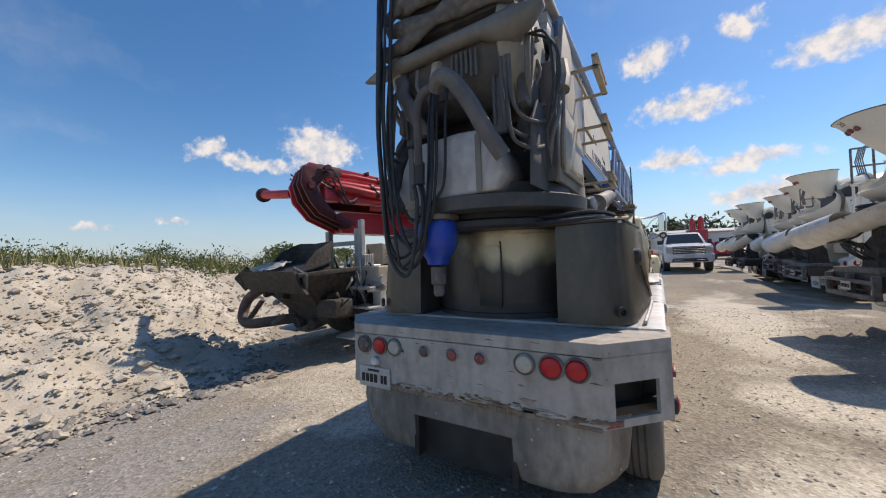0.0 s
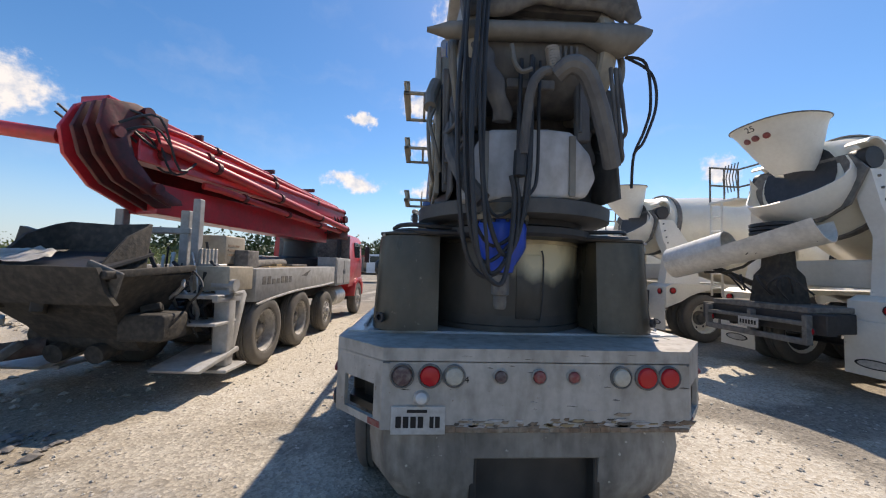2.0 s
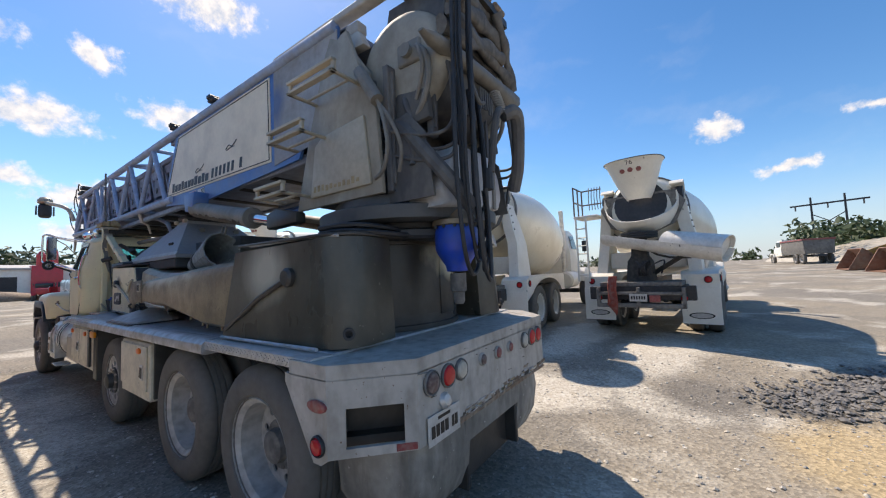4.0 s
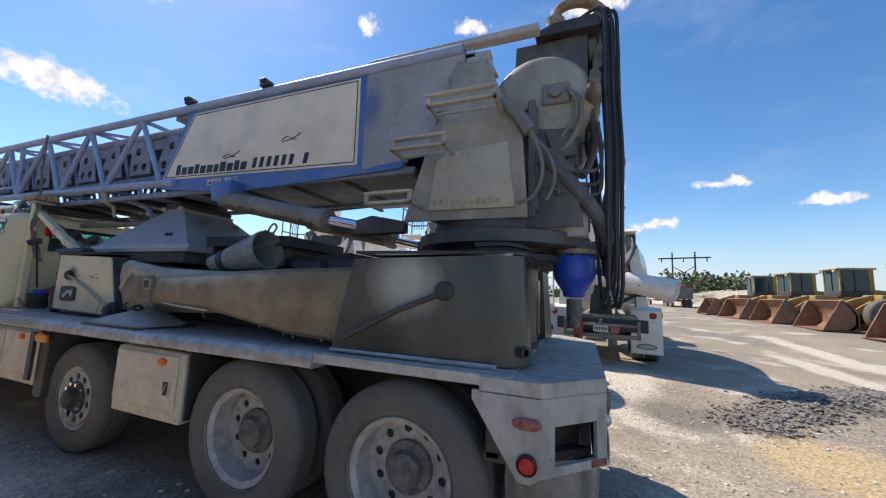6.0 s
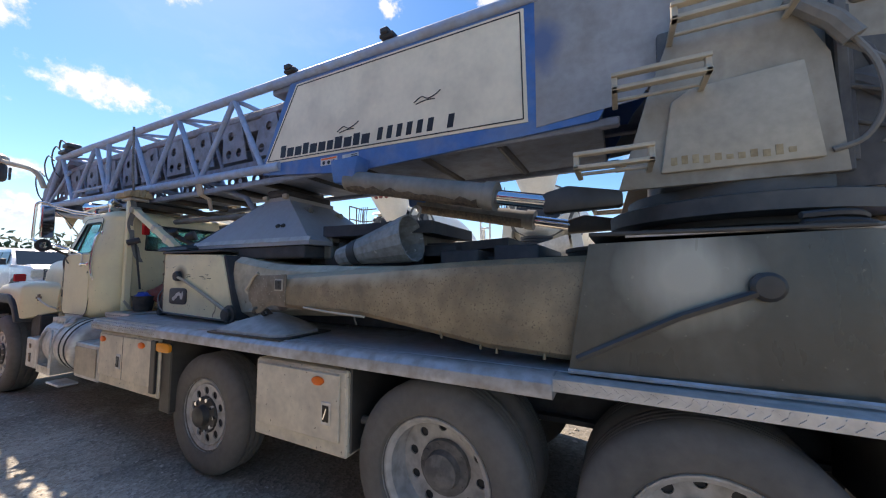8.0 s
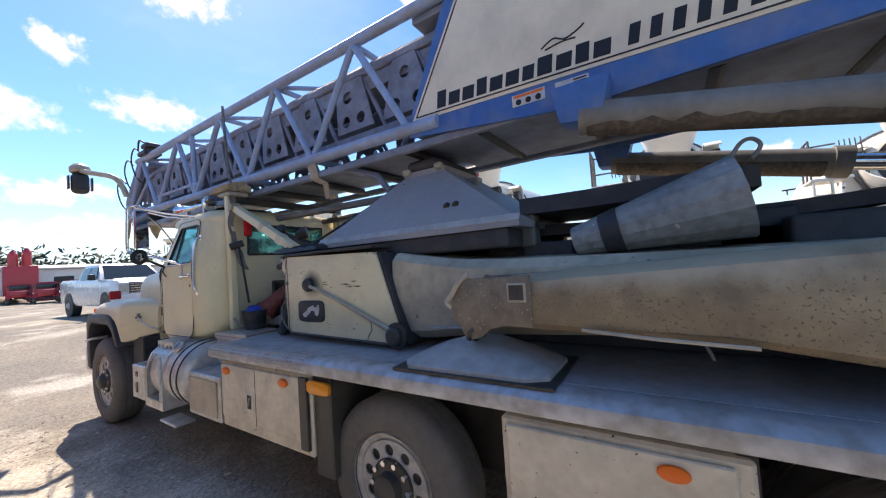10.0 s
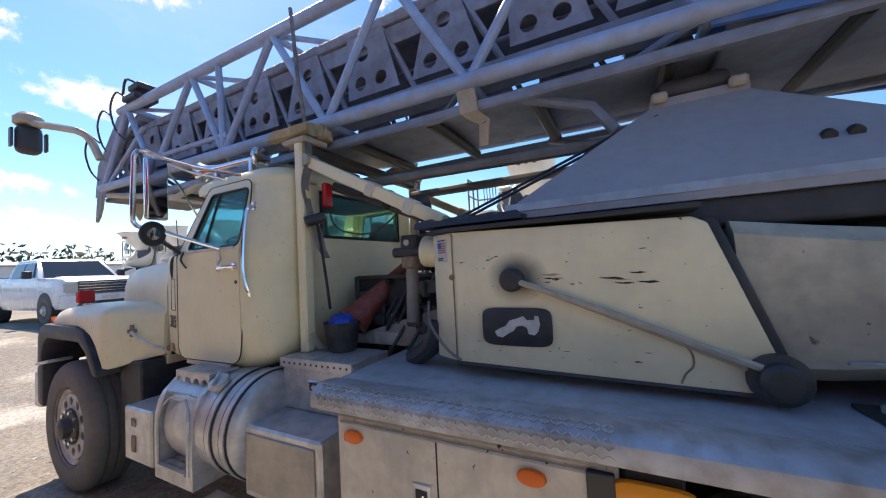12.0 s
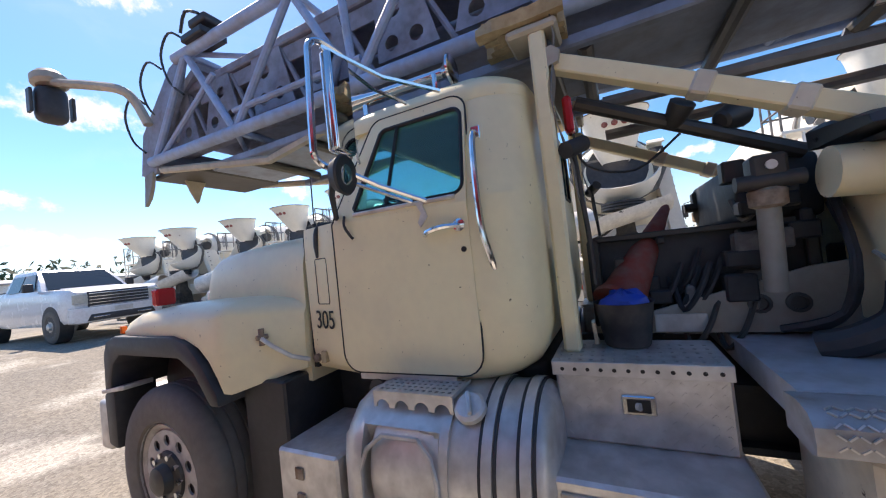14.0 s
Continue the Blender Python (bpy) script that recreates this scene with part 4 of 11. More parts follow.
# outrigger boxes beside the turret base
for s in S2:
    # rear box with faceted rear corner
    bm = bm_new()
    top = [(0.56, 0.47), (0.80, 0.44), (0.89, 0.46), (0.95, 0.52), (0.985, 0.62), (1.03, 1.56), (0.56, 1.56)]
    bot = [(0.56, 0.44), (0.82, 0.40), (0.92, 0.43), (0.99, 0.50), (1.02, 0.62), (1.08, 1.66), (0.56, 1.66)]
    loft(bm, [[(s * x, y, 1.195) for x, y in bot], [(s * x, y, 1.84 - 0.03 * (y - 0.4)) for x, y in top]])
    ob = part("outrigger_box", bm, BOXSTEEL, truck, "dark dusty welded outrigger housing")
    bm = bm_new()
    lathe(bm, [(0.06, 0), (0.06, 0.05), (0.045, 0.065), (0.01, 0.066)], (s * 0.985, 0.90, 1.61), (s, 0, 0), 16)
    tube(bm, [(s * 1.03, 0.90, 1.60), (s * 1.05, 1.2, 1.48), (s * 1.07, 1.62, 1.26)], 0.018, 6)
    part("lock_bar", bm, STEEL, ob, "locking bar on a boss")
    bm = bm_new()
    tube(bm, [(s * 1.065, 0.56, 1.205), (s * 1.075, 1.0, 1.205), (s * 1.085, 1.66, 1.205)], 0.012, 6)
    part("bottom_flange", bm, LIP, ob)
    bm = bm_new()
    lathe(bm, [(0.035, 0), (0.035, 0.02), (0.02, 0.02), (0.018, 0.0)], (s * 0.945, 0.43, 1.28), (s * 0.6, -0.8, 0), 12)
    part("bolt_boss", bm, BLACK, ob)
    # swing arm reaching forward, tapered to a rounded tip
    bm = bm_new()
    rings = []
    for y, z0, z1 in ((1.50, 1.215, 1.76), (1.72, 1.235, 1.752), (2.08, 1.26, 1.74), (2.5, 1.325, 1.72), (2.95, 1.385, 1.695), (3.5, 1.40, 1.665), (3.8, 1.41, 1.645), (4.0, 1.44, 1.60)):
        xo = 1.06 - 0.03 * (y - 1.5) / 2.4 - 0.09 * max(0, 1 - (y - 1.5) / 0.4)
        rings.append([(s * (xo - 0.26), y, z0), (s * (xo - 0.03), y, z0), (s * xo, y, z0 + 0.03), (s * xo, y, z1 - 0.10), (s * (xo - 0.025), y, z1 - 0.035), (s * (xo - 0.08), y, z1), (s * (xo - 0.26), y, z1)])
    loft(bm, rings)
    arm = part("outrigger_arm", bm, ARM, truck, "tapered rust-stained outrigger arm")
    tip = [(3.66, 1.415), (3.80, 1.42), (3.87, 1.40), (3.93, 1.355), (3.985, 1.345), (4.02, 1.37), (4.035, 1.42), (4.075, 1.445), (4.085, 1.50), (4.075, 1.545), (4.03, 1.61), (3.985, 1.655), (3.96, 1.645), (3.80, 1.648), (3.66, 1.655)]
    for xa in (1.025, 0.80):
        bm = bm_new()
        prism(bm, tip, "x", s * xa, s * (xa + 0.016), 0.006)
        part("tip_plate", bm, TIP, arm, "chipped brown tip plate")
    bm = bm_new()
    box(bm, s * 1.041, s * 1.050, 3.68, 3.77, 1.53, 1.62, 0.005)
    pl = part("socket_plate", bm, SAND_STEEL, arm, "dusty socket plate")
    bm = bm_new()
    box(bm, s * 1.050, s * 1.053, 3.690, 3.760, 1.541, 1.609, 0.002)
    for z in (1.560, 1.590):
        cyl(bm, (s * 1.052, 3.725, z), (s * 1.056, 3.725, z), 0.011, 10)
    part("socket", bm, STEEL, pl)
    bm = bm_new()
    tube(bm, [(s * 1.035, 3.975, 1.665), (s * 1.045, 4.02, 1.635), (s * 1.045, 4.075, 1.565), (s * 1.045, 4.105, 1.53), (s * 1.03, 4.085, 1.50)], 0.013, 7, 4)
    part("handle_loop", bm, SAND_STEEL, arm, "welded pale handle loop")
    bm = bm_new()
    tube(bm, [(s * 1.055, 3.45, 1.42), (s * 1.06, 3.2, 1.40), (s * 1.062, 2.9, 1.385)], 0.008, 6)
    part("weld_rod", bm, SAND_STEEL, arm)
    bm = bm_new()
    tube(bm, [(s * 0.98, 3.05, 1.39), (s * 1.0, 3.03, 1.35), (s * 0.99, 3.02, 1.32)], 0.006, 6)
    part("hanging_clip", bm, GRIME, arm)
    for y in (1.78, 2.03, 2.12, 2.36):
        bm = bm_new()
        cyl(bm, (s * 1.03, y, 1.26 + max(y - 2.0, 0) * 0.16), (s * 1.034, y, 1.232 + max(y - 2.0, 0) * 0.16), 0.008, 6)
        part("weld_stub", bm, ARM, arm)
    # foot plate on the deck beneath the arm's tip, hung from a chain
    bm = bm_new()
    b0 = [(0.755, 4.33), (0.80, 4.40), (1.07, 4.375), (1.145, 4.30), (1.14, 3.68), (1.08, 3.59), (0.78, 3.59), (0.69, 3.68)]
    t0 = [(0.82, 4.03), (0.83, 4.05), (0.89, 4.05), (0.90, 4.03), (0.90, 3.94), (0.89, 3.92), (0.83, 3.92), (0.82, 3.94)]
    mid = [((2 * a + c) / 3, (2 * b + d) / 3) for (a, b), (c, d) in zip(b0, t0)]
    loft(bm, [[(s * x, y, 1.197) for x, y in b0], [(s * x, y, 1.222) for x, y in b0], [(s * x, y, 1.268) for x, y in mid], [(s * x, y, 1.335) for x, y in t0]])
    fp = part("foot_plate", bm, FOOT, truck, "pale pyramid outrigger foot plate")
    bm = bm_new()
    prism(bm, [(s * 0.735, 4.44), (s * 1.165, 4.395), (s * 1.165, 3.55), (s * 0.665, 3.56)], "z", 1.190, 1.203, 0.003)
    part("foot_border", bm, STEEL, fp)
    bm = bm_new()
    for k in range(4):
        lathe(bm, [(0.022, -0.009), (0.036, 0), (0.022, 0.009), (0.014, 0), (0.022, -0.009)], (s * (0.90 + 0.045 * k), 4.0 - 0.008 * k, 1.335 + 0.012 * k), (0.4, k % 2, 0.35), 12, cap=False)
    part("chain", bm, STEEL, fp)
    # front outrigger housing: cream box, curved arm behind it
    bm = bm_new()
    loft(bm, [[(s * x, 4.585, 1.225), (s * x, y1, 1.255), (s * x, y1, 1.866), (s * x, 4.83, 1.84), (s * x, 4.785, 1.815)] for x, y1 in ((0.36, 5.925), (0.755, 5.925), (0.83, 5.78))])
    bmesh.ops.bevel(bm, geom=bm.edges[:], offset=0.008, segments=2, profile=0.5, affect="EDGES")
    ob = part("front_housing", bm, HOUSING, truck, "worn cream front outrigger housing")
    # shaded gap between housing and arm, put in as a black strip
    bm = bm_new()
    prism(bm, [(4.555, 1.23), (4.60, 1.23), (4.80, 1.835), (4.755, 1.83)], "x", s * 0.38, s * 0.815, 0.01)
    part("housing_collar", bm, BLACK, ob)
    bm = bm_new()
    prism(bm, [(s * 0.34, 4.80), (s * 0.85, 4.80), (s * 0.85, 5.79), (s * 0.77, 5.95), (s * 0.34, 5.95)], "z", 1.868, 1.888, 0.004)
    part("housing_lid", bm, BLACK, ob)
    bm = bm_new()
    lathe(bm, [(0.052, 0), (0.052, 0.03), (0.04, 0.045), (0.01, 0.047)], (s * 0.83, 5.495, 1.632), (s, 0, 0), 20)
    part("lock_knob", bm, BLACK, ob, "black locking knob")
    bm = bm_new()
    tube(bm, [(s * 0.862, 5.46, 1.622), (s * 0.852, 5.40, 1.60), (s * 0.847, 5.1, 1.49), (s * 0.85, 4.66, 1.315)], 0.014, 6)
    prism(bm, [(5.40, 1.600), (5.40, 1.588), (4.66, 1.285), (4.66, 1.325)], "x", s * 0.832, s * 0.842)
    part("lock_bar", bm, SAND_STEEL, ob, "stained cream locking bar")
    bm = bm_new()
    lathe(bm, [(0.085, -0.01), (0.085, 0.012), (0.062, 0.018), (0.06, 0.045), (0.045, 0.058), (0.02, 0.06)], (s * 0.835, 4.635, 1.285), (s, 0, 0), 20)
    part("bar_knuckle", bm, STEEL, ob, "dark knuckle at the bar's end")
    bm = bm_new()
    tube(bm, [(s * 0.831, 4.91, 1.41), (s * 0.831, 4.865, 1.36), (s * 0.831, 4.86, 1.31), (s * 0.831, 4.885, 1.28), (s * 0.831, 4.90, 1.245)], 0.004, 5, 3)
    part("paint_crack", bm, RUST, ob)
    bm = bm_new()
    tube(bm, [(s * 0.825, 4.62, 1.222), (s * 0.826, 5.2, 1.236), (s * 0.826, 5.78, 1.25)], 0.010, 5)
    part("bottom_seam", bm, STEEL, ob)
    random.seed(31)
    for k in range(12):
        bm = bm_new()
        y, z = random.choice((random.uniform(4.93, 5.10), random.uniform(5.22, 5.36))), random.uniform(1.60, 1.65)
        w, h = random.uniform(0.02, 0.09), random.uniform(0.0015, 0.005)
        prism(bm, [(y, z), (y + w * 0.3, z + h), (y + w * 0.6, z + h * 0.5), (y + w, z + h * 0.8), (y + w * 0.8, z - h * 0.3), (y + w * 0.4, z - h)], "x", s * 0.8305, s * 0.8325)
        part("paint_scrape", bm, STRAW if k % 4 == 0 else INK, ob)
    random.seed(77)
    for k in range(30):
        bm = bm_new()
        y, z = random.uniform(4.95, 5.72), random.choice((random.uniform(1.30, 1.36), random.uniform(1.66, 1.74), random.uniform(1.28, 1.84)))
        w, h = random.choice((0.004, 0.006, 0.010, 0.03)), random.uniform(0.0015, 0.004)
        prism(bm, [(y, z), (y + w * 0.4, z + h), (y + w, z + h * 0.3), (y + w * 0.7, z - h * 0.5)], "x", s * 0.8305, s * 0.8325)
        part("paint_chip", bm, INK, ob)
    bm = bm_new()
    prism(bm, [(5.49 + 0.155 * (1 if math.cos(a) > 0 else -1) * abs(math.cos(a)) ** 0.35, 1.427 + 0.083 * (1 if math.sin(a) > 0 else -1) * abs(math.sin(a)) ** 0.35) for a in [i * math.pi / 12 for i in range(24)]], "x", s * 0.83, s * 0.842, 0.004)
    bp_ = part("control_plate", bm, BLACK, ob, "black peeling control sticker plate")
    bm = bm_new()
    prism(bm, [(5.585, 1.405), (5.575, 1.385), (5.55, 1.38), (5.53, 1.395), (5.50, 1.41), (5.485, 1.43), (5.46, 1.435), (5.44, 1.425), (5.435, 1.40), (5.41, 1.395), (5.395, 1.41), (5.385, 1.44), (5.39, 1.475), (5.405, 1.478), (5.41, 1.46), (5.44, 1.458), (5.455, 1.475), (5.49, 1.462), (5.515, 1.455), (5.535, 1.43), (5.56, 1.42)], "x", s * 0.842, s * 0.8445)
    part("peeled_patch", bm, PLATEWHITE, bp_)
    bm = bm_new()
    rings = []
    for y, z0, z1, xo in ((4.70, 1.24, 1.83, 0.78), (4.45, 1.25, 1.79, 0.77), (4.2, 1.28, 1.755, 0.77), (3.9, 1.30, 1.74, 0.77), (3.4, 1.32, 1.73, 0.77), (2.6, 1.36, 1.72, 0.76), (1.7, 1.38, 1.71, 0.74)):
        rings.append([(s * 0.42, y, z0), (s * (xo - 0.10), y, z0), (s * (xo - 0.02), y, z0 + 0.06), (s * xo, y, (z0 + z1) / 2), (s * (xo - 0.02), y, z1 - 0.06), (s * (xo - 0.08), y, z1 - 0.01), (s * 0.42, y, z1)])
    loft(bm, rings)
    part("front_arm", bm, FRONTARM, truck, "rounded sandy front outrigger arm")
    bm = bm_new()
    tube(bm, [(s * 0.775, 4.45, 1.335), (s * 0.775, 4.15, 1.345)], 0.006, 5)
    part("scratch_rod", bm, LIP, truck)

# rear centre of the base: recess, pale drum, coiled hoses
bm = bm_new()
lathe(bm, [(0.675, 1.19), (0.675, 1.225), (0.66, 1.23), (0.66, 1.40)], (0, 1.12, 0), (0, 0, 1), 56)
part("turret_base", bm, STEEL, truck, "dark oily round turret base")
bm = bm_new()
lathe(bm, [(0.661, 1.30), (0.661, 1.81), (0.675, 1.815), (0.675, 1.838), (0.60, 1.84)], (0, 1.12, 0), (0, 0, 1), 56)
part("bearing_drum", bm, DIRTYCREAM, truck, "oil-blackened bearing drum with a patch of cream paint")
bm = bm_new()
prism(bm, [(-0.02, 1.28), (0.16, 1.28), (0.16, 1.70), (0.14, 1.73), (-0.02, 1.73)], "y", 0.452, 0.50, 0.006)
part("rear_hatch", bm, DIRTYCREAM, truck, "dark hatch plate on the turret base")
bm = bm_new()
tube(bm, [(0.16, 0.46, 1.76), (0.17, 0.45, 1.68), (0.165, 0.45, 1.4), (0.15, 0.455, 1.26)], 0.006, 6, 3)
part("hatch_cable", bm, BLACK, truck)
bm = bm_new()
prism(bm, [(-0.98, 0.56), (-0.88, 0.43), (0.88, 0.43), (0.98, 0.56), (1.02, 1.56), (-1.02, 1.56)], "z", 1.842, 1.862, 0.006)
part("base_lid", bm, STEEL, truck, "thin dark lid plate over the base")
bm = bm_new()
lathe(bm, [(0.58, 1.84), (0.60, 1.86), (0.60, 1.90), (0.54, 1.92), (0.54, 1.965)], (0, 0.78, 0), (0, 0, 1), 40)
part("slew_bearing", bm, BLACK, truck)
for s in S2:
    for r, z in ((0.60, 1.87), (0.66, 1.87), (0.72, 1.87), (0.63, 1.91)):
        bm = bm_new()
        tube(bm, [(s * (0.55 + 0.35 * math.cos(a)) * 1.0, 0.78 - r * math.sin(a) * 0.55, z + 0.01 * math.sin(3 * a + r * 9)) for a in [0.1 + i * 0.16 for i in range(16)]], 0.016, 6)
        part("coiled_hose", bm, BLACK, truck, "black hose coiled on the base")
for s in S2:
    bm = bm_new()
    tube(bm, [(s * 0.95, 0.50, 1.84), (s * 0.97, 0.8, 1.85), (s * 1.0, 1.4, 1.84)], 0.01, 6)
    part("top_flange", bm, LIP, truck)

# turntable and tower
bm = bm_new()
lathe(bm, [(0.69, 1.955), (0.715, 1.965), (0.72, 2.05), (0.70, 2.06), (0.60, 2.065), (0.60, 2.145)], (0, 0.76, 0), (0, 0, 1), 48)
ring = part("turntable", bm, TURN, truck, "round grey turntable plate")
for s in S2:
    bm = bm_new()
    prism(bm, [(0.46, 2.14), (1.42, 2.14), (1.25, 2.70), (1.02, 3.32), (0.78, 3.40), (0.62, 2.98), (0.50, 2.72)], "x", s * 0.58, s * 0.615, 0.006)
    part("tower_cheek", bm, TAN, truck, "dusty tower side plate")
for s in S2:
    bm = bm_new()
    prism(bm, [(0.545, 2.21), (1.21, 2.21), (1.15, 2.60), (1.06, 2.66), (0.60, 2.70)], "x", s * 0.615, s * 0.64, 0.012)
    b_ = part("side_cover", bm, SAND_STEEL, truck, "faded cover plate with a worn decal")
    bm = bm_new()
    random.seed(5)
    for i in range(11):
        y = 1.15 - i * 0.048
        bm = bm_new()
        box(bm, s * 0.640, s * 0.6425, y - 0.016, y + 0.012, 2.24 + random.uniform(0, 0.01), 2.285 + random.uniform(-0.015, 0.01), 0)
        part("worn_decal", bm, STRAW, b_)
    for z, ya, yb in ((2.90, 0.64, 1.16), (2.60, 1.0, 1.44), (2.20, 1.25, 1.64)):
        bm = bm_new()
        # open loop of flat bar: two rails out, a tread bar and an outer lip
        for dz in (0.0, 0.075):
            prism(bm, [(ya, z + dz + 0.03), (yb, z + dz + 0.03), (yb, z + dz + 0.052), (ya, z + dz + 0.052)], "x", s * 0.815, s * 0.86, 0.004)
        for y in (ya, yb - 0.03):
            box(bm, min(s * 0.60, s * 0.86), max(s * 0.60, s * 0.86), y, y + 0.03, z + 0.03, z + 0.05, 0.004)
            box(bm, min(s * 0.82, s * 0.845), max(s * 0.82, s * 0.845), y, y + 0.03, z + 0.04, z + 0.12, 0.004)
        box(bm, min(s * 0.69, s * 0.71), max(s * 0.69, s * 0.71), ya, yb, z + 0.032, z + 0.050, 0.004)
        part("tower_step", bm, SAND_STEEL, truck, "bent open climbing step")
bm = bm_new()
box(bm, -0.58, 0.58, 0.95, 1.20, 2.14, 3.05, 0.02)
box(bm, -0.58, 0.58, 0.60, 0.66, 2.66, 3.0, 0.01)
part("tower_core", bm, DUSTRUBBER, truck)
bm = bm_new()
prism(bm, [(-0.475, 2.02), (-0.44, 2.065), (-0.475, 2.12), (-0.42, 2.30), (-0.36, 2.41), (-0.30, 2.465), (0.05, 2.485), (0.20, 2.475), (0.32, 2.34), (0.36, 2.19), (0.30, 2.07), (0.20, 2.065)], "y", 0.07, 0.52, 0.03)
part("pale_tank", bm, BOWL, truck, "pale dented tank with chamfered corners", angle=60)
# added dark plates stand in for shade on the tank's sides
for s in S2:
    bm = bm_new()
    prism(bm, [(0.10, 2.075), (0.50, 2.075), (0.50, 2.62), (0.30, 2.66), (0.16, 2.50)], "x", s * 0.515, s * 0.53, 0.004)
    part("side_shield", bm, DUSTRUBBER, truck, "dark plate added for the tank's shaded side")
for x in (-0.33, 0.20):
    bm = bm_new()
    box(bm, x - 0.02, x + 0.02, 0.055, 0.07, 2.07, 2.44, 0.004)
    part("tank_strap", bm, TOWER, truck)
# slew motor
bm = bm_new()
lathe(bm, [(0.145, 1.915), (0.165, 1.918), (0.165, 1.95), (0.145, 1.962), (0.11, 2.02)], (-0.20, 0.17, 0), (0, 0, 1), 24)
mo = part("motor_flange", bm, BRONZE, truck, "bronze bolted motor flange")
bm = bm_new()
lathe(bm, [(0.05, 1.60), (0.075, 1.605), (0.082, 1.64), (0.112, 1.685), (0.138, 1.73), (0.15, 1.76), (0.152, 1.88), (0.14, 1.918)], (-0.20, 0.17, 0), (0, 0, 1), 24)
part("slew_motor", bm, MOTORBLUE, mo, "bright blue slew motor")
bm = bm_new()
lathe(bm, [(0.03, 1.38), (0.04, 1.40), (0.04, 1.46), (0.055, 1.47), (0.055, 1.59)], (-0.20, 0.17, 0), (0, 0, 1), 14)
part("motor_shaft", bm, GRIME, mo)
for i in range(12):
    bm = bm_new()
    a = i * math.pi / 6
    cyl(bm, (-0.20 + 0.153 * math.cos(a), 0.17 + 0.153 * math.sin(a), 1.898), (-0.20 + 0.153 * math.cos(a), 0.17 + 0.153 * math.sin(a), 1.92), 0.011, 6)
    part("flange_bolt", bm, STEEL, mo)
bm = bm_new()
box(bm, -0.42, -0.08, 0.20, 0.60, 1.985, 2.06, 0.01)
part("motor_bracket", bm, TOWER, mo)

# transfer drum, cross beam and rear hose rack at the tower's top
bm = bm_new()
lathe(bm, [(0.27, -0.37), (0.33, -0.365), (0.33, 0.365), (0.27, 0.37)], (0, 0.40, 3.04), (1, 0, 0), 40)
dr = part("transfer_drum", bm, DUSTRUBBER, truck, "dark rubber-covered transfer drum")
for s in S2:
    bm = bm_new()
    lathe(bm, [(0.20, 0.36), (0.37, 0.362), (0.385, 0.375), (0.385, 0.41), (0.37, 0.45), (0.34, 0.48), (0.28, 0.497), (0.15, 0.50)], (0, 0.40, 3.05), (s, 0, 0), 40)
    part("drum_end", bm, TAN, dr, "rounded dusty drum housing end")
# dusty columns and plates that frame the dark opening over the tank
for x0, x1, z0, z1, y0, lean in ((-0.56, -0.46, 2.15, 3.02, 0.42, -0.02), (0.47, 0.60, 2.15, 2.98, 0.46, 0.01), (0.27, 0.36, 2.45, 3.02, 0.16, -0.02), (-0.44, -0.37, 2.50, 3.0, 0.16, 0.02)):
    bm = bm_new()
    box(bm, x0, x1, y0, y0 + 0.05, z0, z1, 0.008, Matrix.Translation(((x0 + x1) / 2, 0, z0)) @ Matrix.Rotation(lean, 4, "Y") @ Matrix.Translation((-(x0 + x1) / 2, 0, -z0)))
    box(bm, x0 + 0.01, x0 + 0.03, y0 - 0.02, y0 + 0.01, z0 + 0.05, z1 - 0.05, 0.004)
    part("rear_column", bm, COLUMN, truck, "dusty grey upright plate")
# curled rubber sheets on both sides of the opening
for pts, w in (([(-0.38, 0.06, 2.98), (-0.35, 0.02, 2.84), (-0.28, 0.03, 2.68), (-0.22, 0.10, 2.52)], 0.06), ([(-0.47, 0.34, 2.78), (-0.49, 0.28, 2.56), (-0.51, 0.26, 2.30)], 0.05), ([(0.42, 0.40, 2.96), (0.44, 0.36, 2.78), (0.42, 0.36, 2.56), (0.45, 0.38, 2.36)], 0.05)):
    bm = bm_new()
    rings = []
    pp = smooth_path([Vector(p) for p in pts], 5)
    for i, p in enumerate(pp):
        q = 0.012 * math.sin(i * 1.3 + w * 60)
        rings.append([(p[0] + w * math.cos(a) + q, p[1] + 0.5 * w * math.sin(a), p[2]) for a in [math.radians(15 + 30 * k) for k in range(12)]])
    loft(bm, rings)
    part("curled_sheet", bm, COLUMN, dr, "curled dusty rubber sheet", angle=60)
# thick hoses that part below the spring
for pts, r in (([(-0.02, -0.13, 2.72), (-0.07, -0.14, 2.70), (-0.12, -0.14, 2.62), (-0.14, -0.12, 2.45), (-0.15, -0.10, 2.26)], 0.026), ([(0.02, -0.13, 2.70), (0.08, -0.18, 2.735), (0.16, -0.18, 2.70), (0.25, -0.14, 2.56), (0.33, -0.09, 2.38), (0.40, -0.02, 2.24)], 0.05)):
    bm = bm_new()
    tube(bm, pts, r, 10, 5)
    part("feed_pipe", bm, COLUMN if r > 0.04 else DUSTRUBBER, dr, "thick dusty rubber hose")
bm = bm_new()
tube(bm, [(-0.16, -0.08, 2.28), (-0.165, -0.08, 2.14)], 0.036, 10)
part("hose_coupling", bm, BLACK, dr, "black hose coupling")
bm = bm_new()
for k in range(9):
    lathe(bm, [(0.030, 0), (0.040, 0.007), (0.030, 0.014)], (0.01, -0.13 + 0.006 * k, 2.72 + 0.019 * k), (0, 0, 1), 12, cap=False)
part("hose_spring", bm, ALU, dr, "steel coil spring round a hose")
random.seed(14)
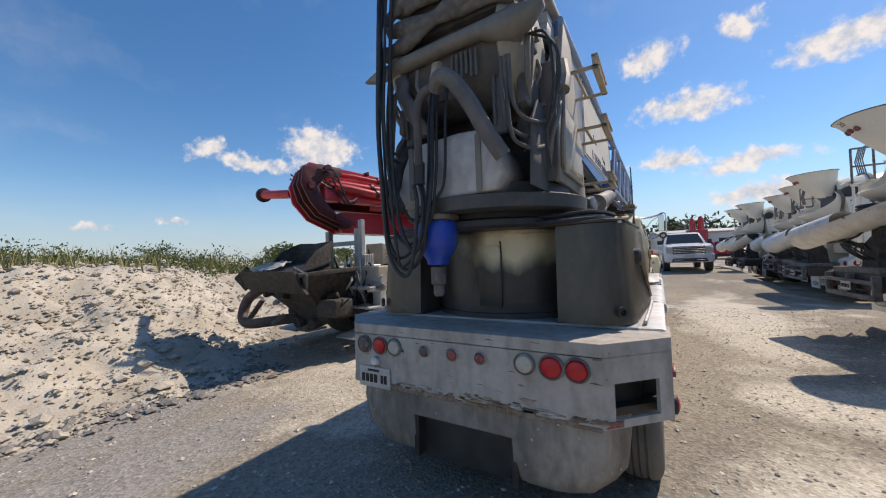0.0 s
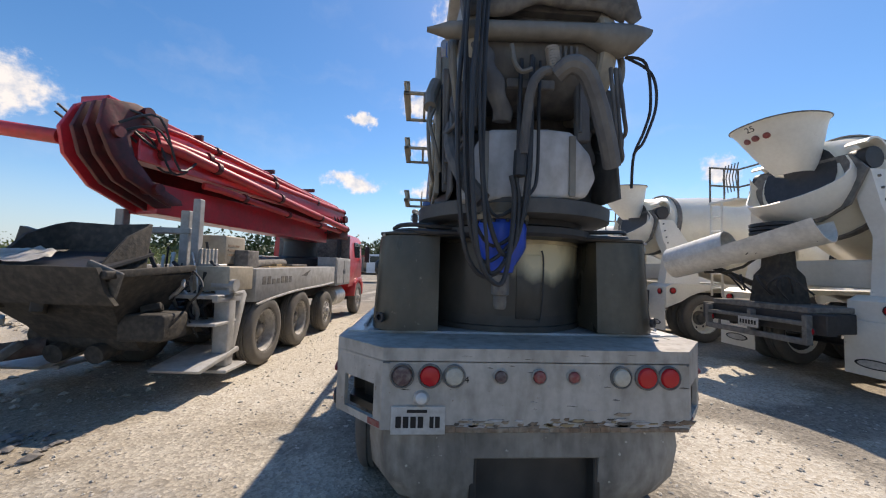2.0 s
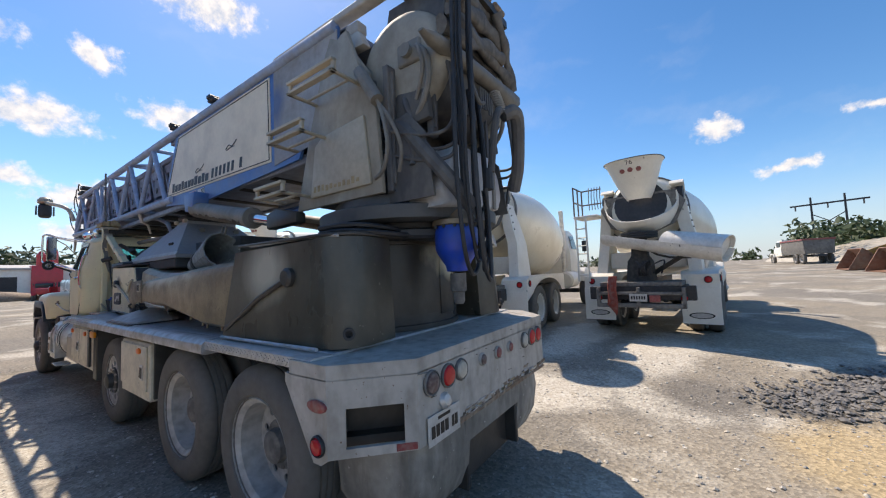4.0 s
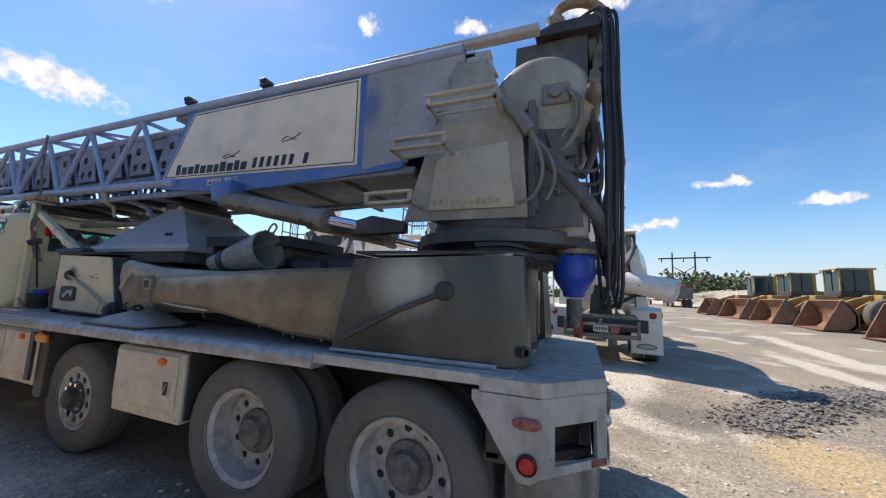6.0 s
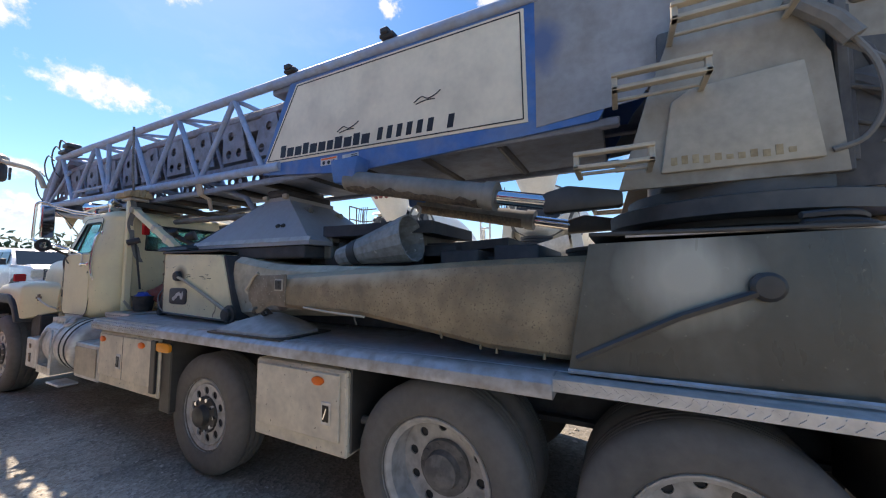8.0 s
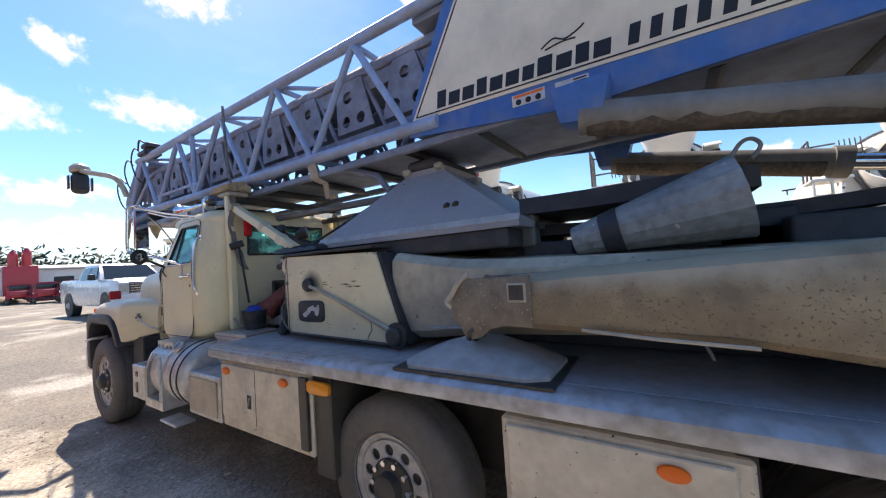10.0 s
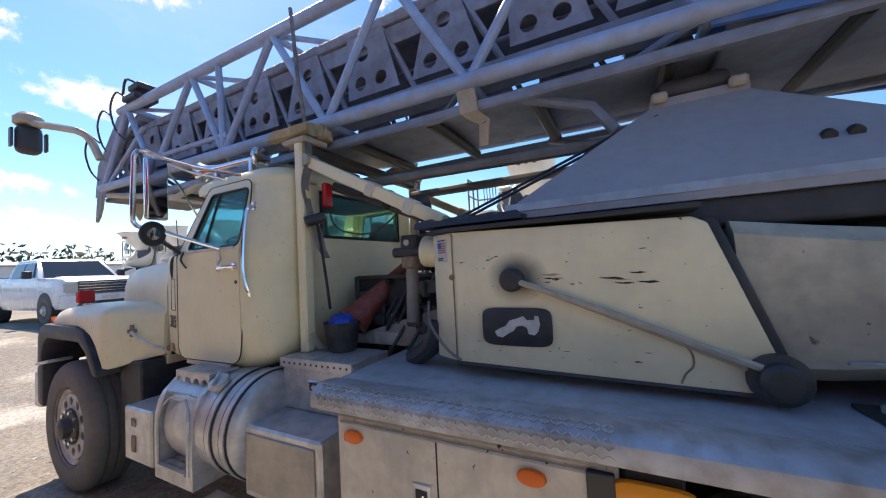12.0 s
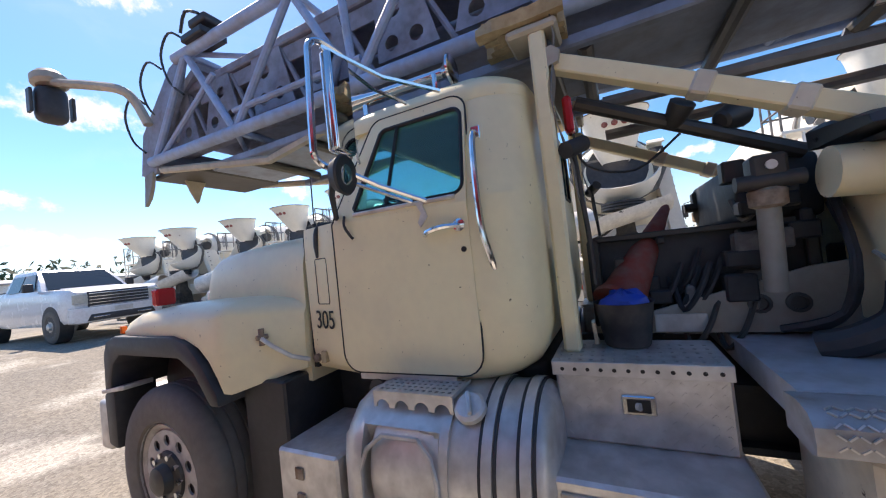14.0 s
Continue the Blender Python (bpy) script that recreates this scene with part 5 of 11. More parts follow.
for k in range(6):
    x = 0.04 + 0.035 * k
    bm = bm_new()
    box(bm, x - 0.009, x + 0.009, 0.045, 0.06, 2.82 + random.uniform(-0.02, 0.02), 2.99, 0.003)
    part("scraper_finger", bm, COLUMN, dr)
for pts in ([(0.50, 0.42, 2.98), (0.52, 0.40, 2.86), (0.40, 0.42, 2.70), (0.42, 0.42, 2.67), (0.54, 0.44, 2.68)], [(-0.20, 0.0, 2.94), (-0.19, -0.03, 2.82), (-0.15, -0.04, 2.76), (-0.09, -0.04, 2.78)]):
    bm = bm_new()
    tube(bm, pts, 0.014, 7, 3)
    part("bent_rod", bm, TOWER, dr, "bent grey rod")
for s in S2:
    bm = bm_new()
    box(bm, s * 0.48, s * 0.525, 0.18, 0.38, 2.99, 3.15, 0.02)
    cyl(bm, (s * 0.52, 0.28, 3.07), (s * 0.56, 0.28, 3.07), 0.045, 12)
    part("drum_bearing", bm, TOWER, dr)
    bm = bm_new()
    box(bm, s * 0.499, s * 0.503, 0.43, 0.50, 2.93, 2.945, 0); box(bm, s * 0.499, s * 0.503, 0.43, 0.50, 2.97, 2.985, 0); box(bm, s * 0.499, s * 0.503, 0.485, 0.50, 2.93, 2.985, 0)
    part("drum_mark", bm, INK, dr)
    bm = bm_new()
    prism(bm, [(0.14, 2.60), (0.55, 2.56), (0.58, 2.74), (0.40, 2.84), (0.16, 2.80)], "x", s * 0.44, s * 0.50, 0.02)
    part("dark_chute", bm, DUSTRUBBER, dr)
    # curved pipe and boom hinge arm
    bm = bm_new()
    prism(bm, [(0.62, 3.05), (0.85, 3.36), (1.02, 3.46), (1.10, 3.30), (0.98, 3.0), (0.80, 2.86), (0.66, 2.92)], "x", s * 0.52, s * 0.575, 0.01)
    part("hinge_plate", bm, TAN, truck)
    bm = bm_new()
    tube(bm, [(s * 0.62, 0.64, 3.02), (s * 0.66, 0.50, 2.84), (s * 0.66, 0.44, 2.74)], 0.045, 10)
    tube(bm, [(s * 0.66, 0.44, 2.74), (s * 0.67, 0.38, 2.60), (s * 0.66, 0.36, 2.42), (s * 0.64, 0.42, 2.28), (s * 0.62, 0.52, 2.24)], 0.013, 7, 4)
    tube(bm, [(s * 0.63, 0.46, 2.74), (s * 0.66, 0.33, 2.58), (s * 0.62, 0.28, 2.4), (s * 0.58, 0.34, 2.26)], 0.013, 7, 4)
    part("hose_elbow", bm, TOWER, truck)
    bm = bm_new()
    tube(bm, [(s * 0.49, 0.24, 3.1), (s * 0.53, 0.14, 3.02), (s * 0.53, 0.11, 2.85), (s * 0.5, 0.20, 2.68), (s * 0.46, 0.35, 2.62), (s * 0.5, 0.6, 2.64)], 0.02, 8, 4)
    tube(bm, [(s * 0.47, 0.26, 3.12), (s * 0.54, 0.18, 3.06), (s * 0.55, 0.14, 2.9), (s * 0.5, 0.24, 2.74)], 0.014, 8, 4)
    part("feed_hose", bm, TOWER, dr)
# long thin cross beam: pointed on one end, a folded scoop on the other
bm = bm_new()
rings = []
for x, zc, h, d in ((-0.70, 3.015, 0.008, 0.02), (-0.58, 3.02, 0.045, 0.05), (-0.40, 3.035, 0.055, 0.06), (0.0, 3.055, 0.055, 0.06), (0.26, 3.065, 0.055, 0.06), (0.36, 3.04, 0.085, 0.08), (0.48, 3.03, 0.10, 0.09), (0.58, 3.05, 0.075, 0.08), (0.66, 3.085, 0.02, 0.04)):
    rings.append([(x, 0.03 + d * math.cos(a), zc + h * math.sin(a)) for a in [math.radians(22.5 + 45 * k) for k in range(8)]])
loft(bm, rings)
part("cross_beam", bm, TOWER, truck, "long dusty beam with a scooped end behind the tower", angle=50)
bm = bm_new()
box(bm, -0.42, 0.42, 0.10, 0.14, 2.96, 3.06, 0.006)
box(bm, -0.20, 0.10, 0.10, 0.13, 2.74, 2.80, 0.006)
part("rear_rack", bm, COLUMN, truck, "dark hose rack above the drum")
bm = bm_new()
loft(bm, [[(-0.42, 0.06, 3.20), (0.46, 0.06, 3.20), (0.46, 0.6, 3.20), (-0.42, 0.6, 3.20)], [(-0.34, 0.06, 3.62), (0.40, 0.06, 3.62), (0.40, 0.6, 3.62), (-0.34, 0.6, 3.62)]])
part("boom_end", bm, DUSTRUBBER, truck, "dark rear end of the boom")
for a, c, r in (((-0.50, 0.02, 3.16), (0.30, -0.02, 3.30), 0.05), ((-0.44, 0.0, 3.30), (0.50, 0.02, 3.22), 0.055), ((-0.40, 0.02, 3.46), (0.34, 0.0, 3.44), 0.06), ((0.20, -0.04, 3.62), (0.56, 0.0, 3.14), 0.045), ((-0.46, -0.02, 3.36), (-0.10, -0.02, 3.60), 0.045), ((-0.30, 0.03, 3.58), (0.40, 0.03, 3.60), 0.05)):
    bm = bm_new()
    a, c = Vector(a), Vector(c)
    pp = smooth_path([a, a.lerp(c, 0.3) + Vector((0, -0.015, -0.03)), a.lerp(c, 0.7) + Vector((0, 0.01, 0.03)), c], 5)
    d = (c - a).normalized()
    side = d.cross(Vector((0, 1, 0))).normalized()
    rings = []
    for i, p in enumerate(pp):
        k = r * (1 + 0.22 * math.sin(i * 1.1 + r * 300))
        rings.append([Vector(p) + side * k * math.cos(q) * 1.15 + Vector((0, 1, 0)) * k * math.sin(q) * (0.8 if math.sin(3 * q + i * 0.4) > 0 else 0.62) for q in [j * math.pi / 5 for j in range(10)]])
    loft(bm, rings)
    part("rubber_roll", bm, ROLLED, truck, "rolled dusty rubber sheet", angle=60)
bm = bm_new()
lathe(bm, [(0.07, 0), (0.085, 0.05), (0.06, 0.16), (0.075, 0.2)], (-0.30, 0.30, 3.62), (0, 0, 1), 14)
tube(bm, [(-0.30, 0.30, 3.8), (-0.30, 0.26, 3.92), (-0.28, 0.10, 3.95), (-0.25, -0.05, 3.86), (-0.2, -0.10, 3.7)], 0.04, 9, 4)
part("hose_guide", bm, RUST, truck, "rusty hose guide")
bm = bm_new()
loft(bm, [[(-0.42, y, 3.62), (0.42, y, 3.62), (0.42, y, z), (-0.42, y, z)] for y, z in ((-0.03, 3.68), (0.02, 3.715), (0.30, 3.71), (0.44, 3.66))])
hc = part("hose_carrier", bm, STEEL, truck, "dark rusty hose carrier at the boom's rear")
for x in (-0.34, -0.14, 0.06, 0.28):
    bm = bm_new()
    cyl(bm, (x - 0.07, -0.02, 3.70), (x + 0.07, -0.02, 3.70), 0.03, 10)
    part("carrier_roller", bm, RUST, hc)
# hanging hose bundle: strands down in a bundle, looping back up to the coupling
random.seed(11)
for k in range(7):
    bm = bm_new()
    xa = -0.50 + 0.022 * k + random.uniform(-0.006, 0.006)
    xb = (-0.17, -0.15, -0.10, -0.19, -0.05, -0.16, -0.12)[k]
    ya = (-0.05, -0.10, -0.07, -0.14, -0.04, -0.12, -0.09)[k]
    zl = (1.58, 1.66, 1.75, 1.54, 1.92, 1.60, 1.70)[k]
    xm = (xa + xb) / 2 + random.uniform(-0.04, 0.04)
    wob = [random.uniform(-0.018, 0.018) for _ in range(3)]
    up = [(xb, ya + 0.06, 2.0), (xb - 0.02, ya + 0.06, 2.14)] if k % 2 else [(xb + 0.02, ya + 0.06, 2.2), (xb + 0.03, ya + 0.08, 2.6), (xb + 0.05, ya + 0.12, 2.9)]
    tube(bm, [(xa + 0.12, ya + 0.2, 3.70), (xa + 0.07, ya + 0.02, 3.74), (xa + 0.03, ya, 3.45), (xa + wob[0], ya, 3.0), (xa - 0.012 + wob[1], ya - 0.01, 2.6), (xa + wob[2], ya, 2.15), (xa + 0.05, ya, zl + 0.15), (xm, ya + 0.02, zl), (xb - 0.03, ya + 0.04, zl + 0.14)] + up, 0.0105 if k % 3 else 0.014, 7, 5)
    part("hanging_hose", bm, BLACK, truck, "black hydraulic hose hanging in a loop")
bm = bm_new()
tube(bm, [(-0.40, 0.62, 2.72), (-0.50, 0.36, 2.58), (-0.52, 0.16, 2.36), (-0.46, 0.0, 2.14), (-0.36, -0.06, 2.0)], 0.05, 10, 5)
part("suction_hose", bm, DUSTRUBBER, truck, "thick black hose curving down beside the tank")
for s in S2:
    for k, (o, d) in enumerate(((0.0, 0.0), (0.05, 0.08), (0.02, 0.16))):
        bm = bm_new()
        tube(bm, [(s * (0.54 - o), 0.55, 2.62 - d), (s * (0.56 - o), 0.28, 2.50 - d), (s * (0.52 - o), 0.05, 2.46 - d), (s * (0.47 - o), -0.02, 2.56 - d), (s * (0.45 - o), 0.0, 2.84)], 0.012, 7, 5)
        part("tower_hose", bm, DUSTRUBBER, truck)
for o, d in ((0.0, 0.0), (0.035, 0.06)):
    bm = bm_new()
    tube(bm, [(0.55, 0.10, 2.98), (0.66 + o, 0.06, 2.92 - d), (0.69 + o, 0.06, 2.66), (0.66, 0.08, 2.50 - d), (0.62, 0.12, 2.36), (0.63, 0.16, 2.16)], 0.009, 7, 5)
    part("looped_hose", bm, BLACK, truck)

# lift cylinders
for s in S2:
    bm = bm_new()
    a, b = Vector((s * 0.60, 3.46, 2.445)), Vector((s * 0.60, 2.18, 2.185))
    cyl(bm, a, b, 0.085, 20)
    cyl(bm, b + (a - b).normalized() * 0.06, b - (a - b).normalized() * 0.02, 0.10, 20)
    c_ = part("lift_cylinder", bm, TOWER, truck, "dusty lift cylinder")
    bm = bm_new()
    cyl(bm, b, (s * 0.60, 1.76, 2.10), 0.05, 16)
    part("piston_rod", bm, CHROME, c_, "bright chrome piston rod")
    # dark rough crust along the barrel's lower side, ragged at its upper edge
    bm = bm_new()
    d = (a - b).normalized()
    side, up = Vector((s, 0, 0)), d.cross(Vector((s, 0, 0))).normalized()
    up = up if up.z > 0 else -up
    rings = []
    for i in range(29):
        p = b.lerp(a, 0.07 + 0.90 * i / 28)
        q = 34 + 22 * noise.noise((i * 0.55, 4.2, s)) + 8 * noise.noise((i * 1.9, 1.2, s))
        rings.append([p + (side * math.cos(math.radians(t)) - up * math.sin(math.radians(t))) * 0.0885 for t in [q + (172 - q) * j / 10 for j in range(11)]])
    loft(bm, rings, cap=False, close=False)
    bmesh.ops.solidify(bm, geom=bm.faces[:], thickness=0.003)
    part("soot_crust", bm, ROUGHBROWN, c_, "dark rough crust under the cylinder", angle=60)
    bm = bm_new()
    prism(bm, [(1.85, 2.035), (1.85, 2.165), (1.70, 2.20), (1.40, 2.14), (1.40, 2.05)], "x", s * 0.55, s * 0.65, 0.02)
    part("rod_bracket", bm, STEEL, c_)
    bm = bm_new()
    prism(bm, [(3.36, 2.40), (3.56, 2.42), (3.60, 2.62), (3.30, 2.62)], "x", s * 0.52, s * 0.68, 0.01)
    part("cylinder_eye", bm, BLUE, c_)

# belts and dark gear between the arms
bm = bm_new()
box(bm, -0.42, 0.42, 1.6, 5.7, 1.2, 1.50, 0.02)
part("belt_tray", bm, BELT, truck)
for y, z, w in ((1.9, 1.86, 0.5), (2.35, 1.84, 0.45), (2.6, 1.90, 0.3), (3.6, 1.82, 0.4)):
    bm = bm_new()
    box(bm, -w, w, y, y + 0.32, 1.5, z, 0.02)
    part("belt_roll", bm, BELT, truck, "black folded belt between the arms")
for x0, x1, y0, y1, z0, z1 in ((-0.30, 0.42, 1.7, 4.2, 1.72, 1.80), (-0.2, 0.40, 2.2, 4.0, 1.86, 1.93)):
    bm = bm_new()
    rings = []
    for i in range(9):
        y = y0 + (y1 - y0) * i / 8
        o = 0.025 * noise.noise((y * 2.1, z0 * 9, 0))
        rings.append([(x0, y, z0 + o), (x1, y, z0 + o), (x1, y, z1 + o), (x0, y, z1 + o)])
    loft(bm, rings)
    part("folded_belt", bm, BELT, truck, "black belt lying on the gear")
for y0, y1, x0, x1 in ((3.82, 3.93, -0.42, -0.30), (3.82, 3.93, 0.28, 0.40), (2.92, 3.02, -0.42, 0.40)):
    bm = bm_new()
    box(bm, x0, x1, y0, y1, 1.80, 2.0, 0.015)
    part("belt_clamp", bm, TOWER, truck)
bm = bm_new()
loft(bm, [[(-0.44, y, z - 0.05), (0.42, y, z - 0.05), (0.42, y, z + 0.05), (-0.44, y, z + 0.05)] for y, z in ((2.75, 2.035), (3.1, 2.05), (3.5, 2.045), (3.9, 2.05))])
part("folded_belt", bm, BELT, truck, "black belt lying on the gear")
# hopper cone lying on the deck
def grooved_cone(bm, p, q, r0, r1, n=14):
    p, d, u, w = frame_at(p, Vector(q) - Vector(p))
    L_ = (Vector(q) - Vector(p)).length
    rings = []
    for rr, hh in ((r0, 0), (r1, L_), (r1 - 0.012, L_), (r0 - 0.012, 0.0)):
        rings.append([bm.verts.new(p + d * hh + (u * math.cos(2 * math.pi * i / n) + w * math.sin(2 * math.pi * i / n)) * rr) for i in range(n)])
    for a, c in zip(rings, rings[1:] + rings[:1]):
        for i in range(n):
            bm.faces.new((a[i], a[(i + 1) % n], c[(i + 1) % n], c[i]))


bm = bm_new()
grooved_cone(bm, (-0.58, 3.55, 1.80), (-0.58, 2.84, 1.935), 0.075, 0.187)
co_ = part("drop_chute", bm, CHUTEGREY, truck, "grey faceted drop chute lying on its side", angle=15)
bm = bm_new()
lathe(bm, [(0.096, 0.145), (0.103, 0.145), (0.118, 0.235), (0.111, 0.235), (0.096, 0.145)], (-0.58, 3.55, 1.80), (0, -0.75, 0.14), 18, cap=False)
part("chute_band", bm, BLACK, co_)
bm = bm_new()
tube(bm, [(-0.58, 2.87, 2.105), (-0.58, 2.83, 2.165), (-0.58, 2.79, 2.175), (-0.58, 2.765, 2.14), (-0.58, 2.80, 2.09)], 0.009, 7, 4)
part("lifting_loop", bm, TOWER, co_)
# grey pyramid boom rest
bm = bm_new()
b0 = [(-0.68, 5.56), (0.55, 5.56), (0.55, 3.82), (-0.68, 3.82)]
t0 = [(-0.33, 4.89), (0.30, 4.89), (0.30, 4.50), (-0.33, 4.50)]
loft(bm, [[(x, y, 1.915) for x, y in b0], [(x, y, 1.955) for x, y in b0], [(x, y, 2.43) for x, y in t0], [(x, y, 2.47) for x, y in t0]])
br = part("boom_rest", bm, RESTGREY, truck, "grey sheet-metal pyramid under the boom")
bm = bm_new()
box(bm, -0.34, 0.34, 4.56, 4.86, 2.47, 2.56, 0.04)
part("rest_pad", bm, BELT, br, "rounded dusty rubber pad")
for y in (4.545, 4.85):
    bm = bm_new()
    box(bm, -0.37, -0.32, y - 0.035, y + 0.035, 2.445, 2.495, 0.012)
    part("pad_clip", bm, SAND_STEEL, br)
bm = bm_new()
prism(bm, [(-0.684, 1.95), (-0.66, 1.99), (-0.655, 1.985), (-0.678, 1.945)], "y", 3.82, 5.56)
part("rest_seam", bm, FOOT, br)
for y in (4.36, 4.29):
    bm = bm_new()
    cyl(bm, (-0.578, y, 2.105), (-0.555, y, 2.12), 0.022, 10)
    part("rest_bolt", bm, BLACK, br)
bm = bm_new()
box(bm, -0.66, 0.62, 3.9, 5.80, 1.80, 1.92, 0.02)
part("rest_base", bm, BELT, br)

# ---- boom ----
BX = 0.53


def Z0(y):
    """Height of the lower chords, which climb a little towards the head."""
    return 2.72 + 0.018 * max(y - 5.0, 0)


def Z1(y):
    return 3.57 + 0.008 * max(y - 5.0, 0)


bm = bm_new()
for s in S2:
    for y0, y1, zz in ((4.4, 10.45, Z0), (1.0, 9.95, Z1)):
        bm = bm_new()
        cyl(bm, (s * BX, y0, zz(y0)), (s * BX, y1, zz(y1)), 0.046, 12)
        part("boom_chord", bm, BLUEGREY, truck, "grey-blue boom chord")
bn = [4.66, 5.77, 6.86, 8.06, 9.24, 10.38]
tn = [5.18, 6.29, 7.40, 8.54, 9.80]
for s in S2:
    for i, t in enumerate(tn):
        for b in (bn[i], bn[i + 1]):
            bm = bm_new()
            cyl(bm, (s * BX, t, Z1(t)), (s * BX, b, Z0(b)), 0.03, 10)
            part("boom_diagonal", bm, BLUEGREY, truck)
    bm = bm_new()
    cyl(bm, (s * BX, 8.06, Z0(8.06)), (s * BX, 8.12, Z1(8.12)), 0.028, 10)
    cyl(bm, (s * BX, 9.24, Z0(9.24) + 0.16), (s * BX, 8.0, Z0(8.0) + 0.16), 0.022, 8)
    cyl(bm, (s * BX, 10.30, Z0(10.3)), (s * BX, 9.45, Z0(9.45) + 0.52), 0.022, 8)
    part("boom_end_brace", bm, BLUEGREY, truck)
for i in range(5):
    y = bn[i]
    for a, c, r in (((-BX, y, Z0(y)), (BX, y, Z0(y)), 0.028), ((-BX, y, Z0(y)), (BX, bn[i + 1], Z0(bn[i + 1])), 0.022), ((-BX, tn[i], Z1(tn[i])), (BX, tn[i], Z1(tn[i])), 0.028), ((BX, tn[i], Z1(tn[i])), (-BX, tn[min(i + 1, 4)], Z1(tn[min(i + 1, 4)])), 0.022)):
        if a[1] == c[1] and r < 0.025:
            continue
        bm = bm_new()
        cyl(bm, a, c, r, 8)
        part("boom_cross_tube", bm, BLUEGREY, truck)
# inner telescoping section with holed plates
for s in S2:
    for z in (2.86, 3.42):
        bm = bm_new()
        box(bm, s * 0.33, s * 0.41, 1.2, 10.2, z - 0.035, z + 0.035, 0.01)
        part("inner_chord", bm, PLATEGREY, truck)
    bm = bm_new()
    box(bm, s * 0.36, s * 0.38, 1.2, 9.9, 3.25, 3.38, 0.004)
    part("inner_web", bm, PLATEGREY, truck)
bm = bm_new()
box(bm, -0.36, 0.36, 1.2, 9.95, 3.46, 3.50, 0.004)
part("inner_boom", bm, PLATEGREY, truck, "dark inner telescoping boom")
for s in S2:
    for i in range(10):
        y = 4.45 + 0.60 * i
        bm = bm_new()
        if i % 2 == 0:
            poly = [(y + 0.06, 2.93), (y + 0.56, 2.93), (y + 0.43, 3.38), (y + 0.20, 3.38)]
            hl = [(y + 0.20, 3.02, 0.05), (y + 0.42, 3.02, 0.05), (y + 0.31, 3.25, 0.05)]
        else:
            poly = [(y + 0.06, 2.93), (y + 0.50, 2.93), (y + 0.50, 3.38), (y + 0.18, 3.38)]
            hl = [(y + 0.21, 3.03, 0.05), (y + 0.39, 3.03, 0.05), (y + 0.36, 3.24, 0.055)]
        plate_with_holes(bm, poly, hl, "x", s * 0.40, s * 0.412)
        part("holed_plate", bm, PLATEGREY, truck, "plate with round holes")
    for i in range(10):
        y = 4.4 + 0.6 * i
        bm = bm_new()
        cyl(bm, (s * 0.37, y, 2.88), (s * 0.37, y + 0.26, 3.4), 0.022, 6)
        part("inner_lattice", bm, PLATEGREY, truck)
bm = bm_new()
box(bm, -0.33, 0.33, 1.5, 9.9, 2.66, 2.70, 0.01)
box(bm, -0.30, 0.30, 1.5, 9.9, 3.06, 3.09, 0.01)
part("conveyor_belt", bm, UNDER, truck, "dark conveyor belt beneath the boom")
for i in range(12):
    y = 2.2 + 0.65 * i
    bm = bm_new()
    cyl(bm, (-0.40, y, 2.63), (0.40, y, 2.63), 0.04, 10)
    part("belt_roller", bm, STEEL, truck)
bm = bm_new()
for s in S2:
    box(bm, s * 0.44, s * 0.50, 1.4, 9.6, 2.58, 2.64, 0.01)
    tube(bm, [(s * 0.40, 5.5, 2.62), (s * 0.36, 5.15, 2.50), (s * 0.34, 5.05, 2.36)], 0.03, 8)
part("belt_frame", bm, UNDER, truck)
bm = bm_new()
for s in S2:
    cyl(bm, (s * 0.30, 6.7, 2.34), (s * 0.22, 4.3, 2.32), 0.035, 8)
part("under_tube", bm, TOWER, truck)
bm = bm_new()
loft(bm, [[(x - 0.008, y - w, z), (x + 0.008, y - w, z), (x + 0.008, y + w, z), (x - 0.008, y + w, z)] for x, y, z, w in ((-0.53, 5.79, 2.70, 0.055), (-0.50, 5.785, 2.575, 0.055), (-0.45, 5.735, 2.535, 0.05), (-0.44, 5.72, 2.52, 0.03), (-0.40, 5.745, 2.40, 0.026))])
cyl(bm, (-0.46, 5.72, 2.53), (-0.43, 5.72, 2.53), 0.014, 8)
part("hanging_bracket", bm, SAND_STEEL, truck, "bent bracket hanging below the boom")
